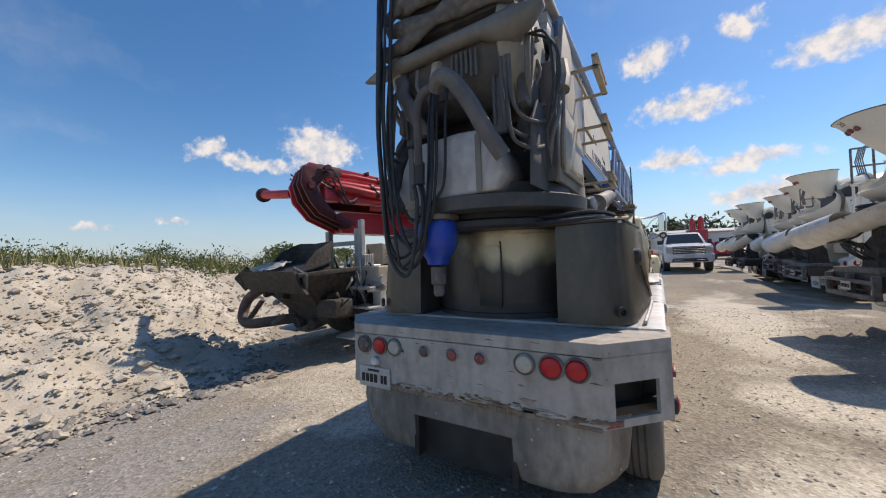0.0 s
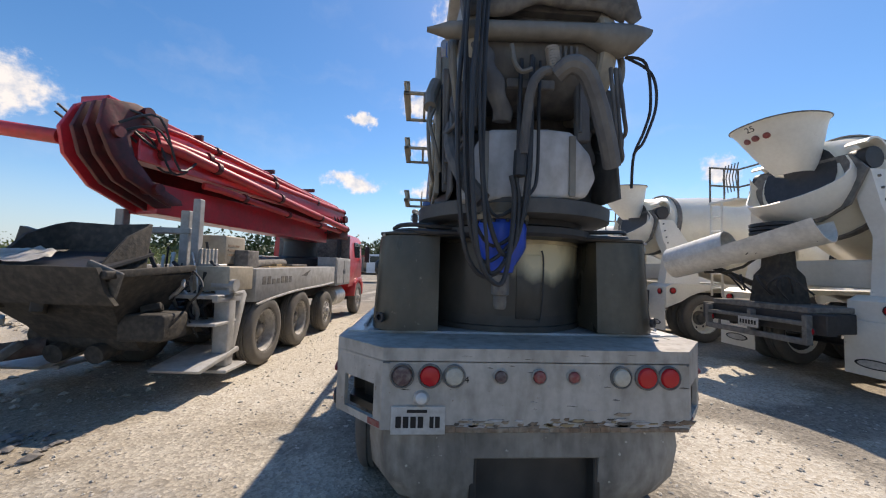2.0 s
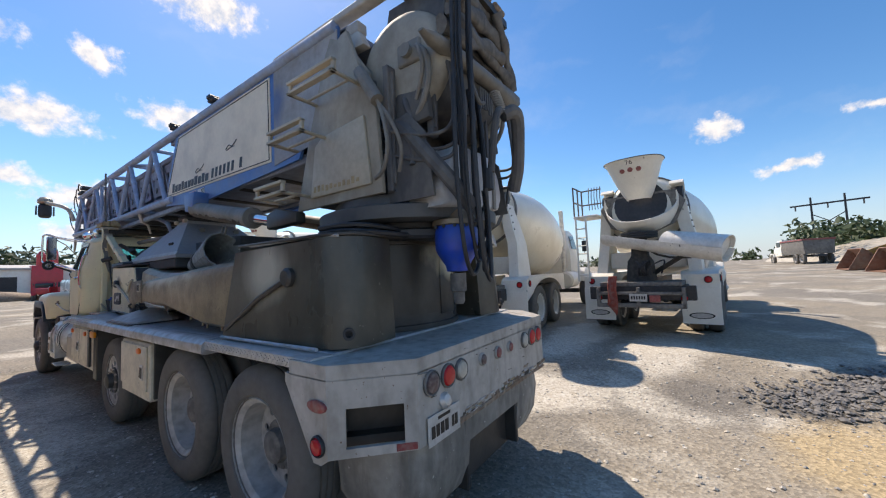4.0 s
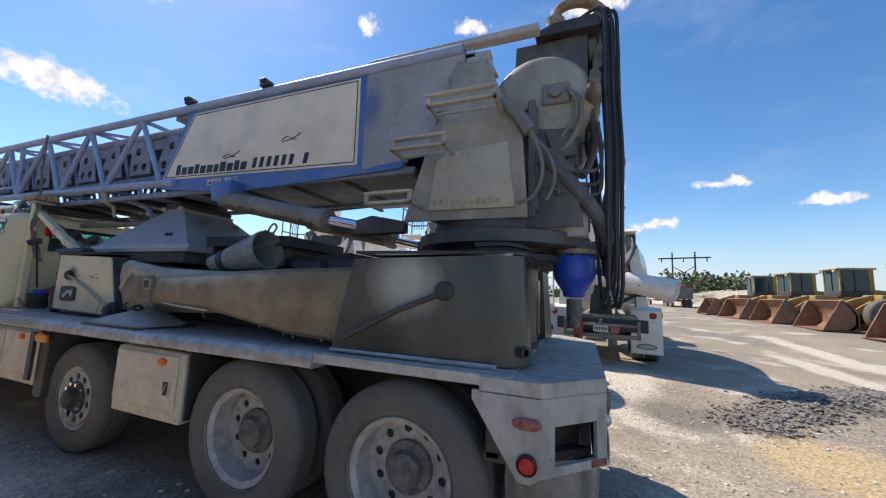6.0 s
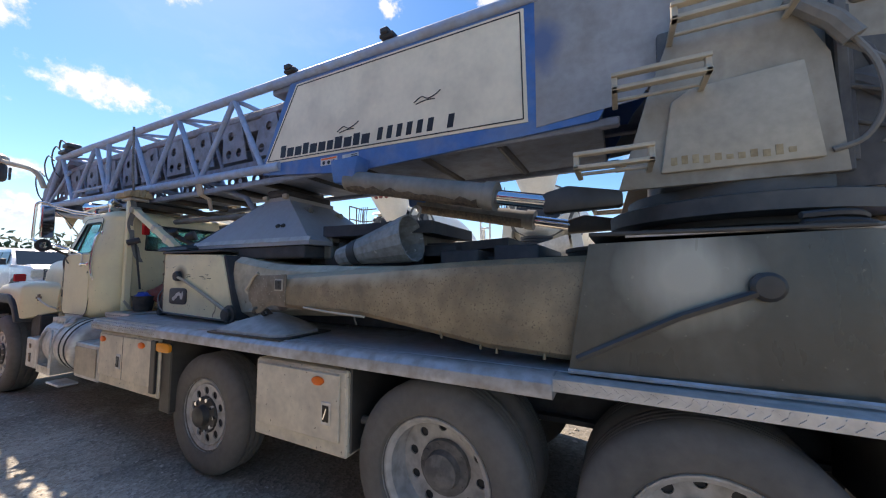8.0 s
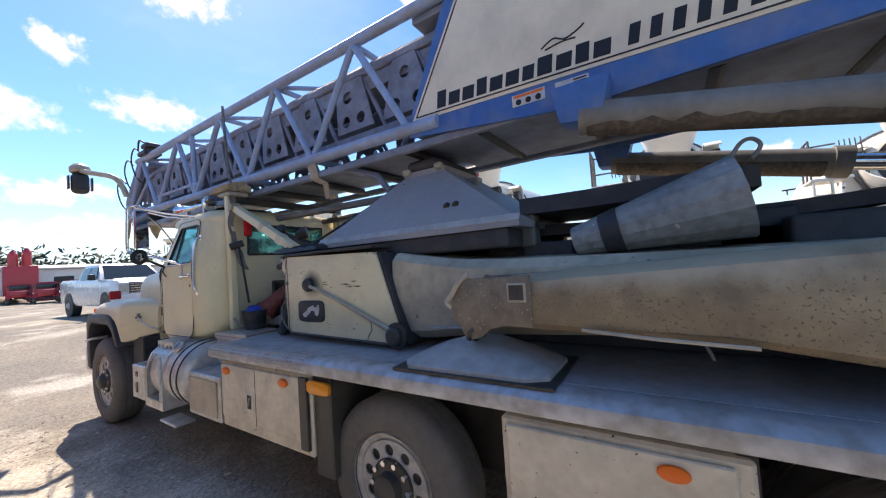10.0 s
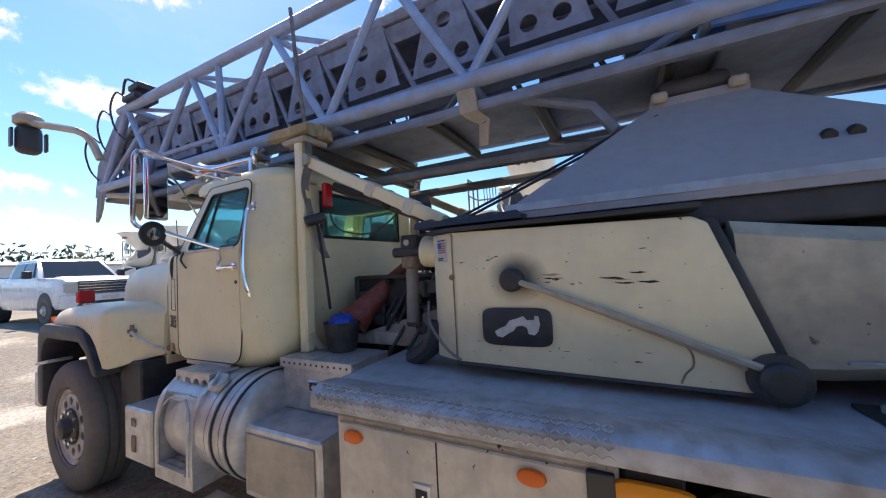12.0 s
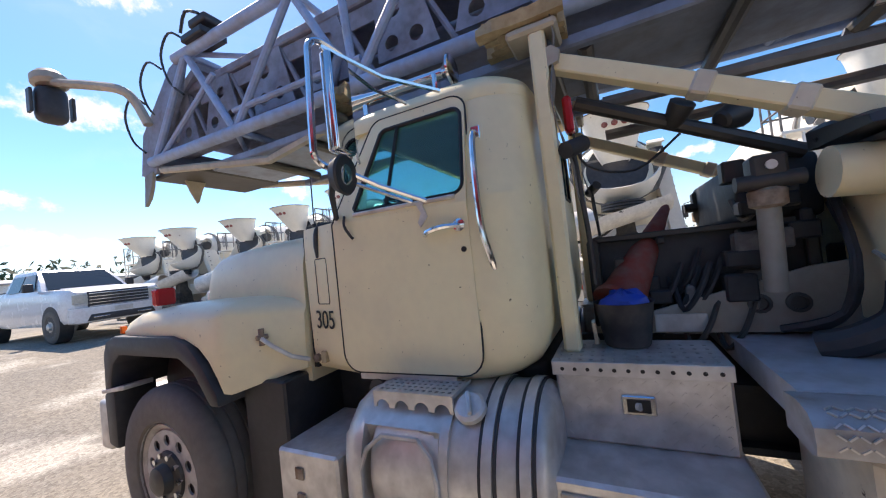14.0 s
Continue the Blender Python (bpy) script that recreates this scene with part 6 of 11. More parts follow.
# solid rear section with the cream side panel
for s in S2:
    bm = bm_new()
    prism(bm, [(1.28, 3.05), (1.52, 2.62), (1.97, 2.60), (3.45, 2.545), (3.65, 2.56), (4.66, 2.66), (4.66, 2.76), (4.28, 3.57), (0.98, 3.57), (0.98, 3.40)], "x", s * 0.505, s * 0.530, 0.0)
    sp_ = part("boom_side", bm, BLUE, truck, "faded blue boom side")
    bm = bm_new()
    prism(bm, [(0.98, 3.05), (1.30, 2.70), (1.90, 2.64), (1.90, 3.54), (0.98, 3.54)], "x", s * 0.530, s * 0.536, 0.0)
    part("grey_side_plate", bm, SIDEGREY, sp_)
    bm = bm_new()
    prism(bm, [(1.955, 2.690), (4.62, 2.762), (4.20, 3.508), (1.975, 3.508)], "x", s * 0.530, s * 0.537, 0.0)
    pn = part("side_panel", bm, PANEL, sp_, "cream side panel with a black pinstripe")
    bm = bm_new()
    edge = [(1.985, 2.715), (4.58, 2.785), (4.185, 3.485), (2.0, 3.485)]
    for a, c in zip(edge, edge[1:] + edge[:1]):
        tube(bm, [(s * 0.538, *a), (s * 0.538, *c)], 0.005, 4)
    part("pinstripe", bm, INK, pn)
    # brand lettering stands as plain bars along the panel's lower edge
    def bar_(y, w, lo, h, lean):
        bm = bm_new()
        prism(bm, [(y, zb(y) + lo), (y - w, zb(y - w) + lo), (y - w - lean, zb(y - w) + h), (y - lean, zb(y) + h)], "x", s * 0.537, s * 0.5395)
        part("lettering_bar", bm, INK, pn)
    y = 4.40
    zb = lambda yy: 2.80 - (yy - 4.4) * -0.027
    for k in range(11):
        w = 0.085 if k % 3 else 0.07
        h = 0.115 if k == 0 else (0.085 if k not in (3, 7, 9) else 0.105)
        bar_(y, w, 0.0, h, 0.012)
        y -= w + 0.022
    y -= 0.06
    for k in range(8):
        w = 0.05
        if k == 6:
            y -= w + 0.03
            continue
        h = 0.115
        bar_(y, w, 0.01, h, 0.018)
        y -= w + 0.046
    for yy, z in ((3.55, 2.93), (2.75, 3.02)):
        bm = bm_new()
        tube(bm, [(s * 0.5385, yy + 0.11, z), (s * 0.5385, yy + 0.04, z + 0.035), (s * 0.5385, yy - 0.02, z + 0.01), (s * 0.5385, yy - 0.09, z + 0.03), (s * 0.5385, yy - 0.13, z + 0.055)], 0.005, 4, 4)
        tube(bm, [(s * 0.5385, yy + 0.09, z - 0.015), (s * 0.5385, yy, z + 0.0), (s * 0.5385, yy - 0.08, z - 0.005)], 0.005, 4, 4)
        part("swoosh", bm, INK, pn)
    bm = bm_new()
    box(bm, s * 0.530, s * 0.5345, 3.66, 3.86, 2.645, 2.715, 0)
    st = part("warning_sticker", bm, PLATEWHITE, sp_, "white warning sticker")
    bm = bm_new()
    box(bm, s * 0.5345, s * 0.5358, 3.67, 3.85, 2.695, 2.71, 0)
    part("sticker_band", bm, AMBER, st)
    for yy in (3.70, 3.76, 3.82):
        bm = bm_new()
        cyl(bm, (s * 0.5345, yy, 2.668), (s * 0.5358, yy, 2.668), 0.018, 12)
        part("sticker_symbol", bm, INK, st)
    bm = bm_new()
    box(bm, s * 0.530, s * 0.5345, 3.42, 3.60, 2.64, 2.71, 0)
    st = part("information_sticker", bm, PLATEWHITE, sp_)
    bm = bm_new()
    for k in range(4):
        box(bm, s * 0.5345, s * 0.5358, 3.43, 3.50, 2.648 + 0.015 * k, 2.656 + 0.015 * k, 0)
    part("sticker_lines", bm, INK, st)
bm = bm_new()
box(bm, -0.50, 0.50, 0.9, 4.6, 3.50, 3.56, 0.01)
box(bm, -0.48, 0.48, 1.5, 4.6, 2.62, 2.68, 0.01)
part("boom_core", bm, UNDER, truck)
for s in S2:
    bm = bm_new()
    box(bm, s * 0.44, s * 0.54, 0.40, 1.9, 3.60, 3.66, 0.015)
    part("boom_tail_rail", bm, PUMPGREY, truck, "grey rail over the tower")
    bm = bm_new()
    box(bm, s * 0.40, s * 0.50, 0.78, 1.6, 3.46, 3.55, 0.015)
    prism(bm, [(0.72, 3.33), (1.0, 3.34), (1.0, 3.46), (0.78, 3.46)], "x", s * 0.42, s * 0.50, 0.01)
    part("boom_tail_plate", bm, PUMPGREY, truck)
for y in (3.10, 4.25):
    bm = bm_new()
    box(bm, -0.60, -0.47, y - 0.07, y + 0.07, 3.615, 3.655, 0.01)
    box(bm, -0.62, -0.5, y - 0.03, y + 0.05, 3.64, 3.69, 0.01)
    part("chord_bracket", bm, BLACK, truck)
# boom head: end frame, scraper flaps, work lamp on an arm
for s in S2:
    bm = bm_new()
    prism(bm, [(9.86, 3.66), (10.10, 3.60), (10.62, 3.12), (10.70, 2.74), (10.45, 2.72), (10.0, 3.3)], "x", s * 0.47, s * 0.51, 0.006)
    part("head_plate", bm, PLATEGREY, truck, "dark worn boom head plate")
bm = bm_new()
loft(bm, [[(x, y, z) for x in (-0.44, 0.44) for y, z in (((9.80, 3.52), (9.80, 3.60)) if x < 0 else ((9.80, 3.60), (9.80, 3.52)))], [(x, y, z) for x in (-0.44, 0.44) for y, z in (((10.56, 3.10), (10.60, 3.16)) if x < 0 else ((10.60, 3.16), (10.56, 3.10)))]])
cyl(bm, (-0.46, 10.50, 2.86), (0.46, 10.50, 2.86), 0.13, 20)
part("head_pulley", bm, PLATEGREY, truck, "dusty head pulley under a sloping cover")
bm = bm_new()
prism(bm, [(10.48, 2.74), (10.62, 2.72), (10.66, 2.44), (10.58, 2.50), (10.52, 2.60)], "x", -0.52, -0.49)
part("scraper_flap", bm, TOWER, truck, "bent scraper flap")
bm = bm_new()
prism(bm, [(-0.30, 2.72), (-0.08, 2.72), (-0.14, 2.58), (-0.17, 2.48), (-0.19, 2.46), (-0.25, 2.58)], "y", 10.40, 10.42)
part("torn_flap", bm, SAND_STEEL, truck, "torn pale rubber flap")
for s in S2:
    bm = bm_new()
    tube(bm, [(s * 0.50, 10.35, 2.73), (s * 0.48, 8.95, 2.52), (s * 0.46, 8.1, 2.66)], 0.032, 6)
    part("head_stay", bm, SAND_STEEL, truck, "bent stay tube under the boom")
bm = bm_new()
box(bm, -0.46, 0.46, 10.0, 10.58, 2.68, 2.73, 0.01)
part("head_tray", bm, STEEL, truck, "dark tray under the boom head")
for k, (x, y, z) in enumerate(((-0.56, 9.75, 3.70), (-0.52, 10.2, 3.62), (-0.55, 10.45, 3.36))):
    bm = bm_new()
    tube(bm, [(x, y, z), (x - 0.03, y + 0.16, z + 0.10), (x - 0.03, y + 0.30, z - 0.05), (x, y + 0.26, z - 0.28), (x + 0.03, y + 0.12, z - 0.42)], 0.010, 6, 4)
    part("head_cable", bm, BLACK, truck)
bm = bm_new()
box(bm, -0.62, -0.40, 9.42, 9.70, 3.62, 3.68, 0.01, pose(0, 0, 0, 0, 0, 0))
box(bm, -0.60, -0.42, 9.40, 9.62, 3.72, 3.79, 0.02)
tube(bm, [(-0.60, 9.46, 3.78), (-0.62, 9.60, 3.84), (-0.60, 9.72, 3.72)], 0.012, 6, 3)
part("head_bracket", bm, BLACK, truck, "black bracket box on the boom's top")
bm = bm_new()
tube(bm, [(-0.56, 10.40, 3.15), (-0.62, 10.46, 3.36), (-0.70, 10.52, 3.46), (-0.80, 10.78, 3.54), (-0.88, 11.02, 3.60), (-0.92, 11.20, 3.66)], 0.04, 9, 4)
wa = part("lamp_arm", bm, SAND_STEEL, truck, "cream bent lamp arm")
bm = bm_new()
lathe(bm, [(0.10, 0), (0.13, 0.03), (0.13, 0.09), (0.09, 0.14), (0.03, 0.15)], (-0.92, 11.24, 3.62), (0, 0.2, 1), 16)
part("lamp_cap", bm, SAND_STEEL, wa)
bm = bm_new()
box(bm, -1.03, -0.81, 11.16, 11.34, 3.28, 3.62, 0.07)
part("work_lamp", bm, BLACK, wa, "black rounded work lamp")
for x in (-1.06, -0.78):
    bm = bm_new()
    box(bm, x - 0.012, x + 0.012, 11.2, 11.28, 3.34, 3.56, 0.005)
    part("lamp_lug", bm, STEEL, wa)

# ---- cab of the conveyor truck ----
CABREAR = 6.99


def cab_ring(z, inset=0.0, front=8.262, w=0.935, rear=0.0, r=0.22, n=7):
    w -= inset
    y0 = CABREAR + rear
    c = [(w - r + r * math.sin(i * math.pi / 2 / n), y0 + r - r * math.cos(i * math.pi / 2 / n)) for i in range(n + 1)]
    c += [(w, 7.96), (w - 0.012, 8.03), (w - 0.065, front)]
    return [(x, y, z) for x, y in c] + [(-x, y, z) for x, y in reversed(c)]


def tumble(z):
    """How far the upper cab leans in at height z."""
    return 0.235 * max(z - 1.87, 0)


bm = bm_new()
loft(bm, [cab_ring(z, i, rear=q) for z, i, q in ((1.085, 0.16, 0.30), (1.095, 0.10, 0.22), (1.12, 0.045, 0.14), (1.165, 0.014, 0.075), (1.23, 0.002, 0.03), (1.32, 0.0, 0.006), (1.45, -0.004, 0.0), (1.70, -0.006, 0.0), (1.84, 0.0, 0.0), (1.885, 0.004, 0.0))])
cab = part("cab", bm, CREAM, truck, "cream rounded steel cab")
bm = bm_new()
def roof_ring(z, i, f, q=0.0):
    return cab_ring(z, i + tumble(2.34), f, rear=q)


rf = []
for z, i, f, q in ((2.33, 0.0, 7.90, 0.0), (2.37, -0.006, 7.90, 0.0), (2.41, 0.008, 7.87, 0.02), (2.445, 0.045, 7.82, 0.06), (2.47, 0.11, 7.74, 0.13), (2.485, 0.22, 7.62, 0.22), (2.492, 0.42, 7.5, 0.32)):
    ring_ = []
    for x, y, zz in roof_ring(z, i, f, q):
        ring_.append((x, min(y, f), zz))
    rf.append(ring_)
loft(bm, rf)
part("roof", bm, CREAM, cab)
bm = bm_new()
tube(bm, [(-0.82, 7.86, 2.375), (-0.6, 7.90, 2.385), (0.6, 7.90, 2.385), (0.82, 7.86, 2.375)], 0.012, 6)
part("drip_rail", bm, CREAM, cab)
for s in S2:
    # rear corner pillar, front pillar, door frame
    bm = bm_new()
    def pillar(z):
        k, n, r = tumble(z), 7, 0.22
        w = 0.931 - k
        o = [(0.52, CABREAR)] + [(w - r + r * math.sin(i * math.pi / 2 / n), CABREAR + r - r * math.cos(i * math.pi / 2 / n)) for i in range(n + 1)] + [(w, 7.26), (w - 0.06, 7.26), (w - 0.07, 7.18), (w - 0.15, 7.05), (0.52, 7.04)]
        return [(s * x, y, z) for x, y in o]
    loft(bm, [pillar(1.88), pillar(2.1), pillar(2.345)])
    part("corner_pillar", bm, CREAM, cab)
    bm = bm_new()
    def post_(z, y):
        x = 0.93 - tumble(z)
        return [(s * x, y, z), (s * (x - 0.03), y + 0.11, z), (s * (x - 0.09), y + 0.13, z), (s * (x - 0.07), y + 0.02, z)]
    loft(bm, [post_(1.86, 7.93), post_(2.1, 7.845), post_(2.345, 7.755)])
    part("front_pillar", bm, CREAM, cab)
    # door: outer skin, window frame with rounded corners, rubber seal
    xo = lambda z: s * (0.946 - tumble(z))
    bm = bm_new()
    def arc(cy, cz, r, a0, a1, n=5):
        return [(cy + r * math.cos(math.radians(a0 + (a1 - a0) * i / n)), cz + r * math.sin(math.radians(a0 + (a1 - a0) * i / n))) for i in range(n + 1)]
    lowp = arc(7.345, 1.245, 0.095, 180, 270) + arc(7.885, 1.235, 0.09, 270, 360) + [(7.975, 1.87), (7.25, 1.87)]
    prism(bm, lowp, "x", s * 0.925, s * 0.946)
    door = part("door", bm, CREAM, cab, "cream driver's door" if s < 0 else "")
    bm = bm_new()
    inner = arc(7.31, 1.955, 0.045, 180, 270) + [(7.835, 1.912), (7.845, 1.93)] + arc(7.665, 2.255, 0.05, 40, 90) + arc(7.315, 2.26, 0.045, 90, 180)
    outer = [(7.25, 1.868)] * 6 + [(7.97, 1.868), (7.965, 1.90)] + arc(7.70, 2.295, 0.07, 25, 90) + arc(7.325, 2.29, 0.075, 90, 180)
    vo = [bm.verts.new((xo(z), y, z)) for y, z in outer]
    vi = [bm.verts.new((xo(z), y, z)) for y, z in inner]
    vb = [bm.verts.new((xo(z) - s * 0.03, y, z)) for y, z in inner]
    vc = [bm.verts.new((xo(z) - s * 0.03, y, z)) for y, z in outer]
    n_ = len(vo)
    for i in range(n_):
        j = (i + 1) % n_
        for q in ((vo[i], vo[j], vi[j], vi[i]), (vi[i], vi[j], vb[j], vb[i]), (vo[j], vo[i], vc[i], vc[j])):
            bm.faces.new(q)
    bmesh.ops.remove_doubles(bm, verts=bm.verts, dist=0.0004)
    bmesh.ops.recalc_face_normals(bm, faces=bm.faces[:])
    part("window_frame", bm, CREAM, door, angle=25)
    bm = bm_new()
    seam = arc(7.345, 1.245, 0.098, 180, 270) + arc(7.885, 1.235, 0.093, 270, 360) + [(7.98, 1.87)] + arc(7.70, 2.295, 0.074, 25, 90) + arc(7.325, 2.29, 0.079, 90, 180)
    tube(bm, [(xo(z) - s * 0.001, y, z) for y, z in seam + seam[:1]], 0.0042, 5)
    part("door_seal", bm, INK, door)
    bm = bm_new()
    tube(bm, [(xo(z) - s * 0.004, y, z) for y, z in inner + inner[:1]], 0.010, 6)
    part("window_rubber", bm, INK, door, "black rubber window seal")
    bm = bm_new()
    loft(bm, [[(xo(z) - s * 0.012, y, z) for y, z in inner], [(xo(z) - s * 0.016, y, z) for y, z in inner]])
    g_ = part("side_glass", bm, GLASS, door, "tinted side window")
    g_.visible_shadow = False
    bm = bm_new()
    tube(bm, [(xo(1.915) - s * 0.006, 7.655, 1.915), (xo(2.30) - s * 0.006, 7.605, 2.30)], 0.010, 6)
    part("vent_bar", bm, INK, door)
    bm = bm_new()
    tube(bm, [(xo(1.9) + s * 0.004, y, 1.898 + 0.004 * (y - 7.3)) for y in (7.30, 7.55, 7.84)], 0.010, 6)
    part("window_sill", bm, ALU, door)
    # handles, lock, hinges
    bm = bm_new()
    tube(bm, [(s * 0.955, 7.45, 1.752), (s * 0.975, 7.43, 1.762), (s * 0.98, 7.36, 1.775), (s * 0.952, 7.295, 1.775)], 0.012, 7, 4)
    lathe(bm, [(0.027, 0), (0.027, 0.008), (0.01, 0.014)], (s * 0.947, 7.29, 1.775), (s, 0, 0), 14)
    part("door_handle", bm, CHROME, door, "chrome door handle")
    bm = bm_new()
    lathe(bm, [(0.012, 0), (0.012, 0.004)], (s * 0.947, 7.28, 1.673), (s, 0, 0), 10)
    part("door_lock", bm, INK, door)
    bm = bm_new()
    tube(bm, [(s * 0.85, 7.205, 2.16), (s * 0.90, 7.205, 2.15), (s * 0.925, 7.205, 2.06), (s * 0.945, 7.20, 1.9), (s * 0.955, 7.19, 1.74), (s * 0.945, 7.17, 1.63), (s * 0.915, 7.165, 1.565)], 0.0135, 8, 5)
    for z, x_ in ((2.165, 0.855), (1.56, 0.915)):
        box(bm, s * (x_ - 0.015), s * (x_ + 0.012), 7.155 if z < 2 else 7.185, 7.20 if z < 2 else 7.225, z - 0.045, z + 0.03, 0.004)
    part("grab_handle", bm, CHROME, cab, "long chrome grab handle")
    # sill plate, small access covers, fleet number
    bm = bm_new()
    box(bm, s * 0.915, s * 0.935, 7.385, 7.90, 1.105, 1.142, 0.004)
    part("sill_plate", bm, ALU, cab)
    bm = bm_new()
    cx = lambda y: s * (0.9285 - 0.226 * max(y - 8.03, 0))
    cov = [(8.075, 1.475), (8.160, 1.475), (8.168, 1.483), (8.168, 1.705), (8.160, 1.713), (8.075, 1.713), (8.067, 1.705), (8.067, 1.483)]
    tube(bm, [(cx(y), y, z) for y, z in cov + cov[:1]], 0.0026, 4)
    part("cowl_cover", bm, INK, cab)
    bm = bm_new()
    box(bm, s * 0.875, s * 0.908, 8.145, 8.180, 1.165, 1.225, 0.003)
    part("cowl_plug", bm, STRAW, cab)
    bm = bm_new()
    lathe(bm, [(0.022, 0), (0.022, 0.02), (0.012, 0.028)], (s * 0.878, 8.225, 1.185), (s, 0, 0), 12)
    part("cowl_knob", bm, RUST, cab)
    writing("fleet_number", "305", 0.135, pose(s * 0.9125, 8.118, 1.388, 90, 0, s * 90 + (-12.7 if s < 0 else 12.7)), INK, cab, 0.85)
    bm = bm_new()
    lathe(bm, [(0.055, 0), (0.06, 0.03), (0.05, 0.08)], (s * 0.86, 7.80, 1.06), (s, 0, 0), 14)
    part("air_fitting", bm, STEEL, cab)
    # mirror on a bright tube frame
    bm = bm_new()
    tube(bm, [(s * 1.19, 7.615, 2.49), (s * 1.27, 7.645, 2.515), (s * 1.315, 7.66, 2.49), (s * 1.32, 7.665, 2.40), (s * 1.325, 7.675, 2.14), (s * 1.315, 7.675, 2.06), (s * 1.26, 7.65, 2.03), (s * 1.19, 7.62, 2.05)], 0.014, 8, 4)
    tube(bm, [(s * 1.27, 7.645, 2.50), (s * 1.04, 7.53, 2.44), (s * 0.84, 7.36, 2.405)], 0.011, 6)
    tube(bm, [(s * 1.22, 7.63, 2.47), (s * 1.02, 7.60, 2.42), (s * 0.84, 7.54, 2.40)], 0.009, 6)
    tube(bm, [(s * 1.21, 7.63, 2.46), (s * 1.05, 7.73, 2.36), (s * 0.88, 7.82, 2.16)], 0.008, 6)
    tube(bm, [(s * 1.26, 7.65, 2.04), (s * 1.10, 7.56, 1.97), (s * 0.955, 7.43, 1.90)], 0.012, 7)
    tube(bm, [(s * 1.26, 7.655, 2.06), (s * 1.10, 7.70, 2.01), (s * 0.95, 7.50, 1.905)], 0.009, 7)
    mir = part("mirror_bracket", bm, CHROME, cab, "chrome tube mirror bracket")
    bm = bm_new()
    box(bm, s * 1.165, s * 1.285, 7.60, 7.65, 2.085, 2.475, 0.016)
    part("mirror_shell", bm, CHROME, mir, "worn bright mirror housing")
    bm = bm_new()
    box(bm, s * 1.175, s * 1.275, 7.596, 7.601, 2.095, 2.465, 0.002)
    part("mirror", bm, MIRROR, mir, "dark tall mirror glass")
    bm = bm_new()
    lathe(bm, [(0.02, 0.05), (0.06, 0.035), (0.078, 0.0), (0.072, -0.008)], (s * 1.255, 7.60, 1.995), (s * 0.15, 1, 0.1), 20)
    sm = part("spot_mirror", bm, BLACK, mir, "round black convex mirror")
    bm = bm_new()
    lathe(bm, [(0.069, 0.004), (0.05, -0.006), (0.02, -0.011), (0.003, -0.012)], (s * 1.255, 7.60, 1.995), (s * 0.15, 1, 0.1), 20)
    part("convex_glass", bm, MIRROR, sm)
    bm = bm_new()
    tube(bm, [(s * 1.25, 7.66, 2.02), (s * 1.12, 7.80, 1.97), (s * 0.94, 7.95, 1.90)], 0.014, 6)
    tube(bm, [(s * 0.94, 7.90, 1.90), (s * 0.97, 7.88, 1.85), (s * 0.955, 7.86, 1.80), (s * 0.948, 7.85, 1.785)], 0.007, 6, 3)
    part("mirror_arm", bm, BLACK, mir)
    bm = bm_new()
    prism(bm, [(7.42, 1.90), (7.45, 1.885), (7.43, 1.83), (7.47, 1.79), (7.48, 1.81), (7.46, 1.85), (7.485, 1.895)], "x", s * 0.948, s * 0.955)
    part("bracket_foot", bm, ALU, mir)
# air horn along the roof edge: bell forward, flared disc behind
bm = bm_new()
lathe(bm, [(0.02, 0), (0.024, 0.05), (0.026, 0.45), (0.04, 0.60), (0.065, 0.68), (0.078, 0.70), (0.07, 0.712)], (-0.70, 7.36, 2.56), (-0.02, 1, 0.01), 18)
lathe(bm, [(0.055, -0.03), (0.075, -0.02), (0.08, -0.01), (0.05, 0.01), (0.03, 0.03)], (-0.70, 7.36, 2.56), (-0.02, 1, 0.01), 18)
box(bm, -0.73, -0.67, 7.42, 7.45, 2.44, 2.57, 0.008); box(bm, -0.72, -0.68, 7.86, 7.89, 2.38, 2.56, 0.008)
part("air_horn", bm, CHROME, cab, "chrome roof air horn")
for x in (-0.62, 0, 0.62):
    bm = bm_new()
    lathe(bm, [(0.05, 0), (0.05, 0.02), (0.035, 0.055), (0.01, 0.06)], (x, 7.83, 2.43), (0, 0.2, 1), 12)
    part("roof_marker", bm, AMBER, cab, "amber roof marker lamp")
# rear wall of the cab with its window, windscreen, seat and wheel
bm = bm_new()
box(bm, -0.56, 0.56, CABREAR + 0.003, 7.04, 1.86, 1.965, 0.006); box(bm, -0.56, 0.56, CABREAR + 0.003, 7.04, 2.29, 2.36, 0.006)
for s in S2:
    box(bm, s * 0.49, s * 0.57, CABREAR + 0.003, 7.04, 1.95, 2.31, 0.006)
part("rear_wall", bm, CREAM, cab)
bm = bm_new()
tube(bm, [(x, CABREAR + 0.002, z) for x, z in ((-0.49, 1.965), (0.49, 1.965), (0.49, 2.29), (-0.49, 2.29), (-0.49, 1.965))], 0.012, 6)
part("rear_rubber", bm, INK, cab)
bm = bm_new()
box(bm, -0.495, 0.495, 7.005, 7.011, 1.96, 2.295, 0)
g_ = part("rear_glass", bm, GLASS, cab, "tinted rear window"); g_.visible_shadow = False
bm = bm_new()
loft(bm, [[(-0.84, 8.04, 1.88), (0.84, 8.04, 1.88), (0.76, 7.88, 2.35), (-0.76, 7.88, 2.35)], [(-0.84, 8.046, 1.88), (0.84, 8.046, 1.88), (0.76, 7.886, 2.35), (-0.76, 7.886, 2.35)]])
g_ = part("windscreen", bm, GLASS, cab); g_.visible_shadow = False
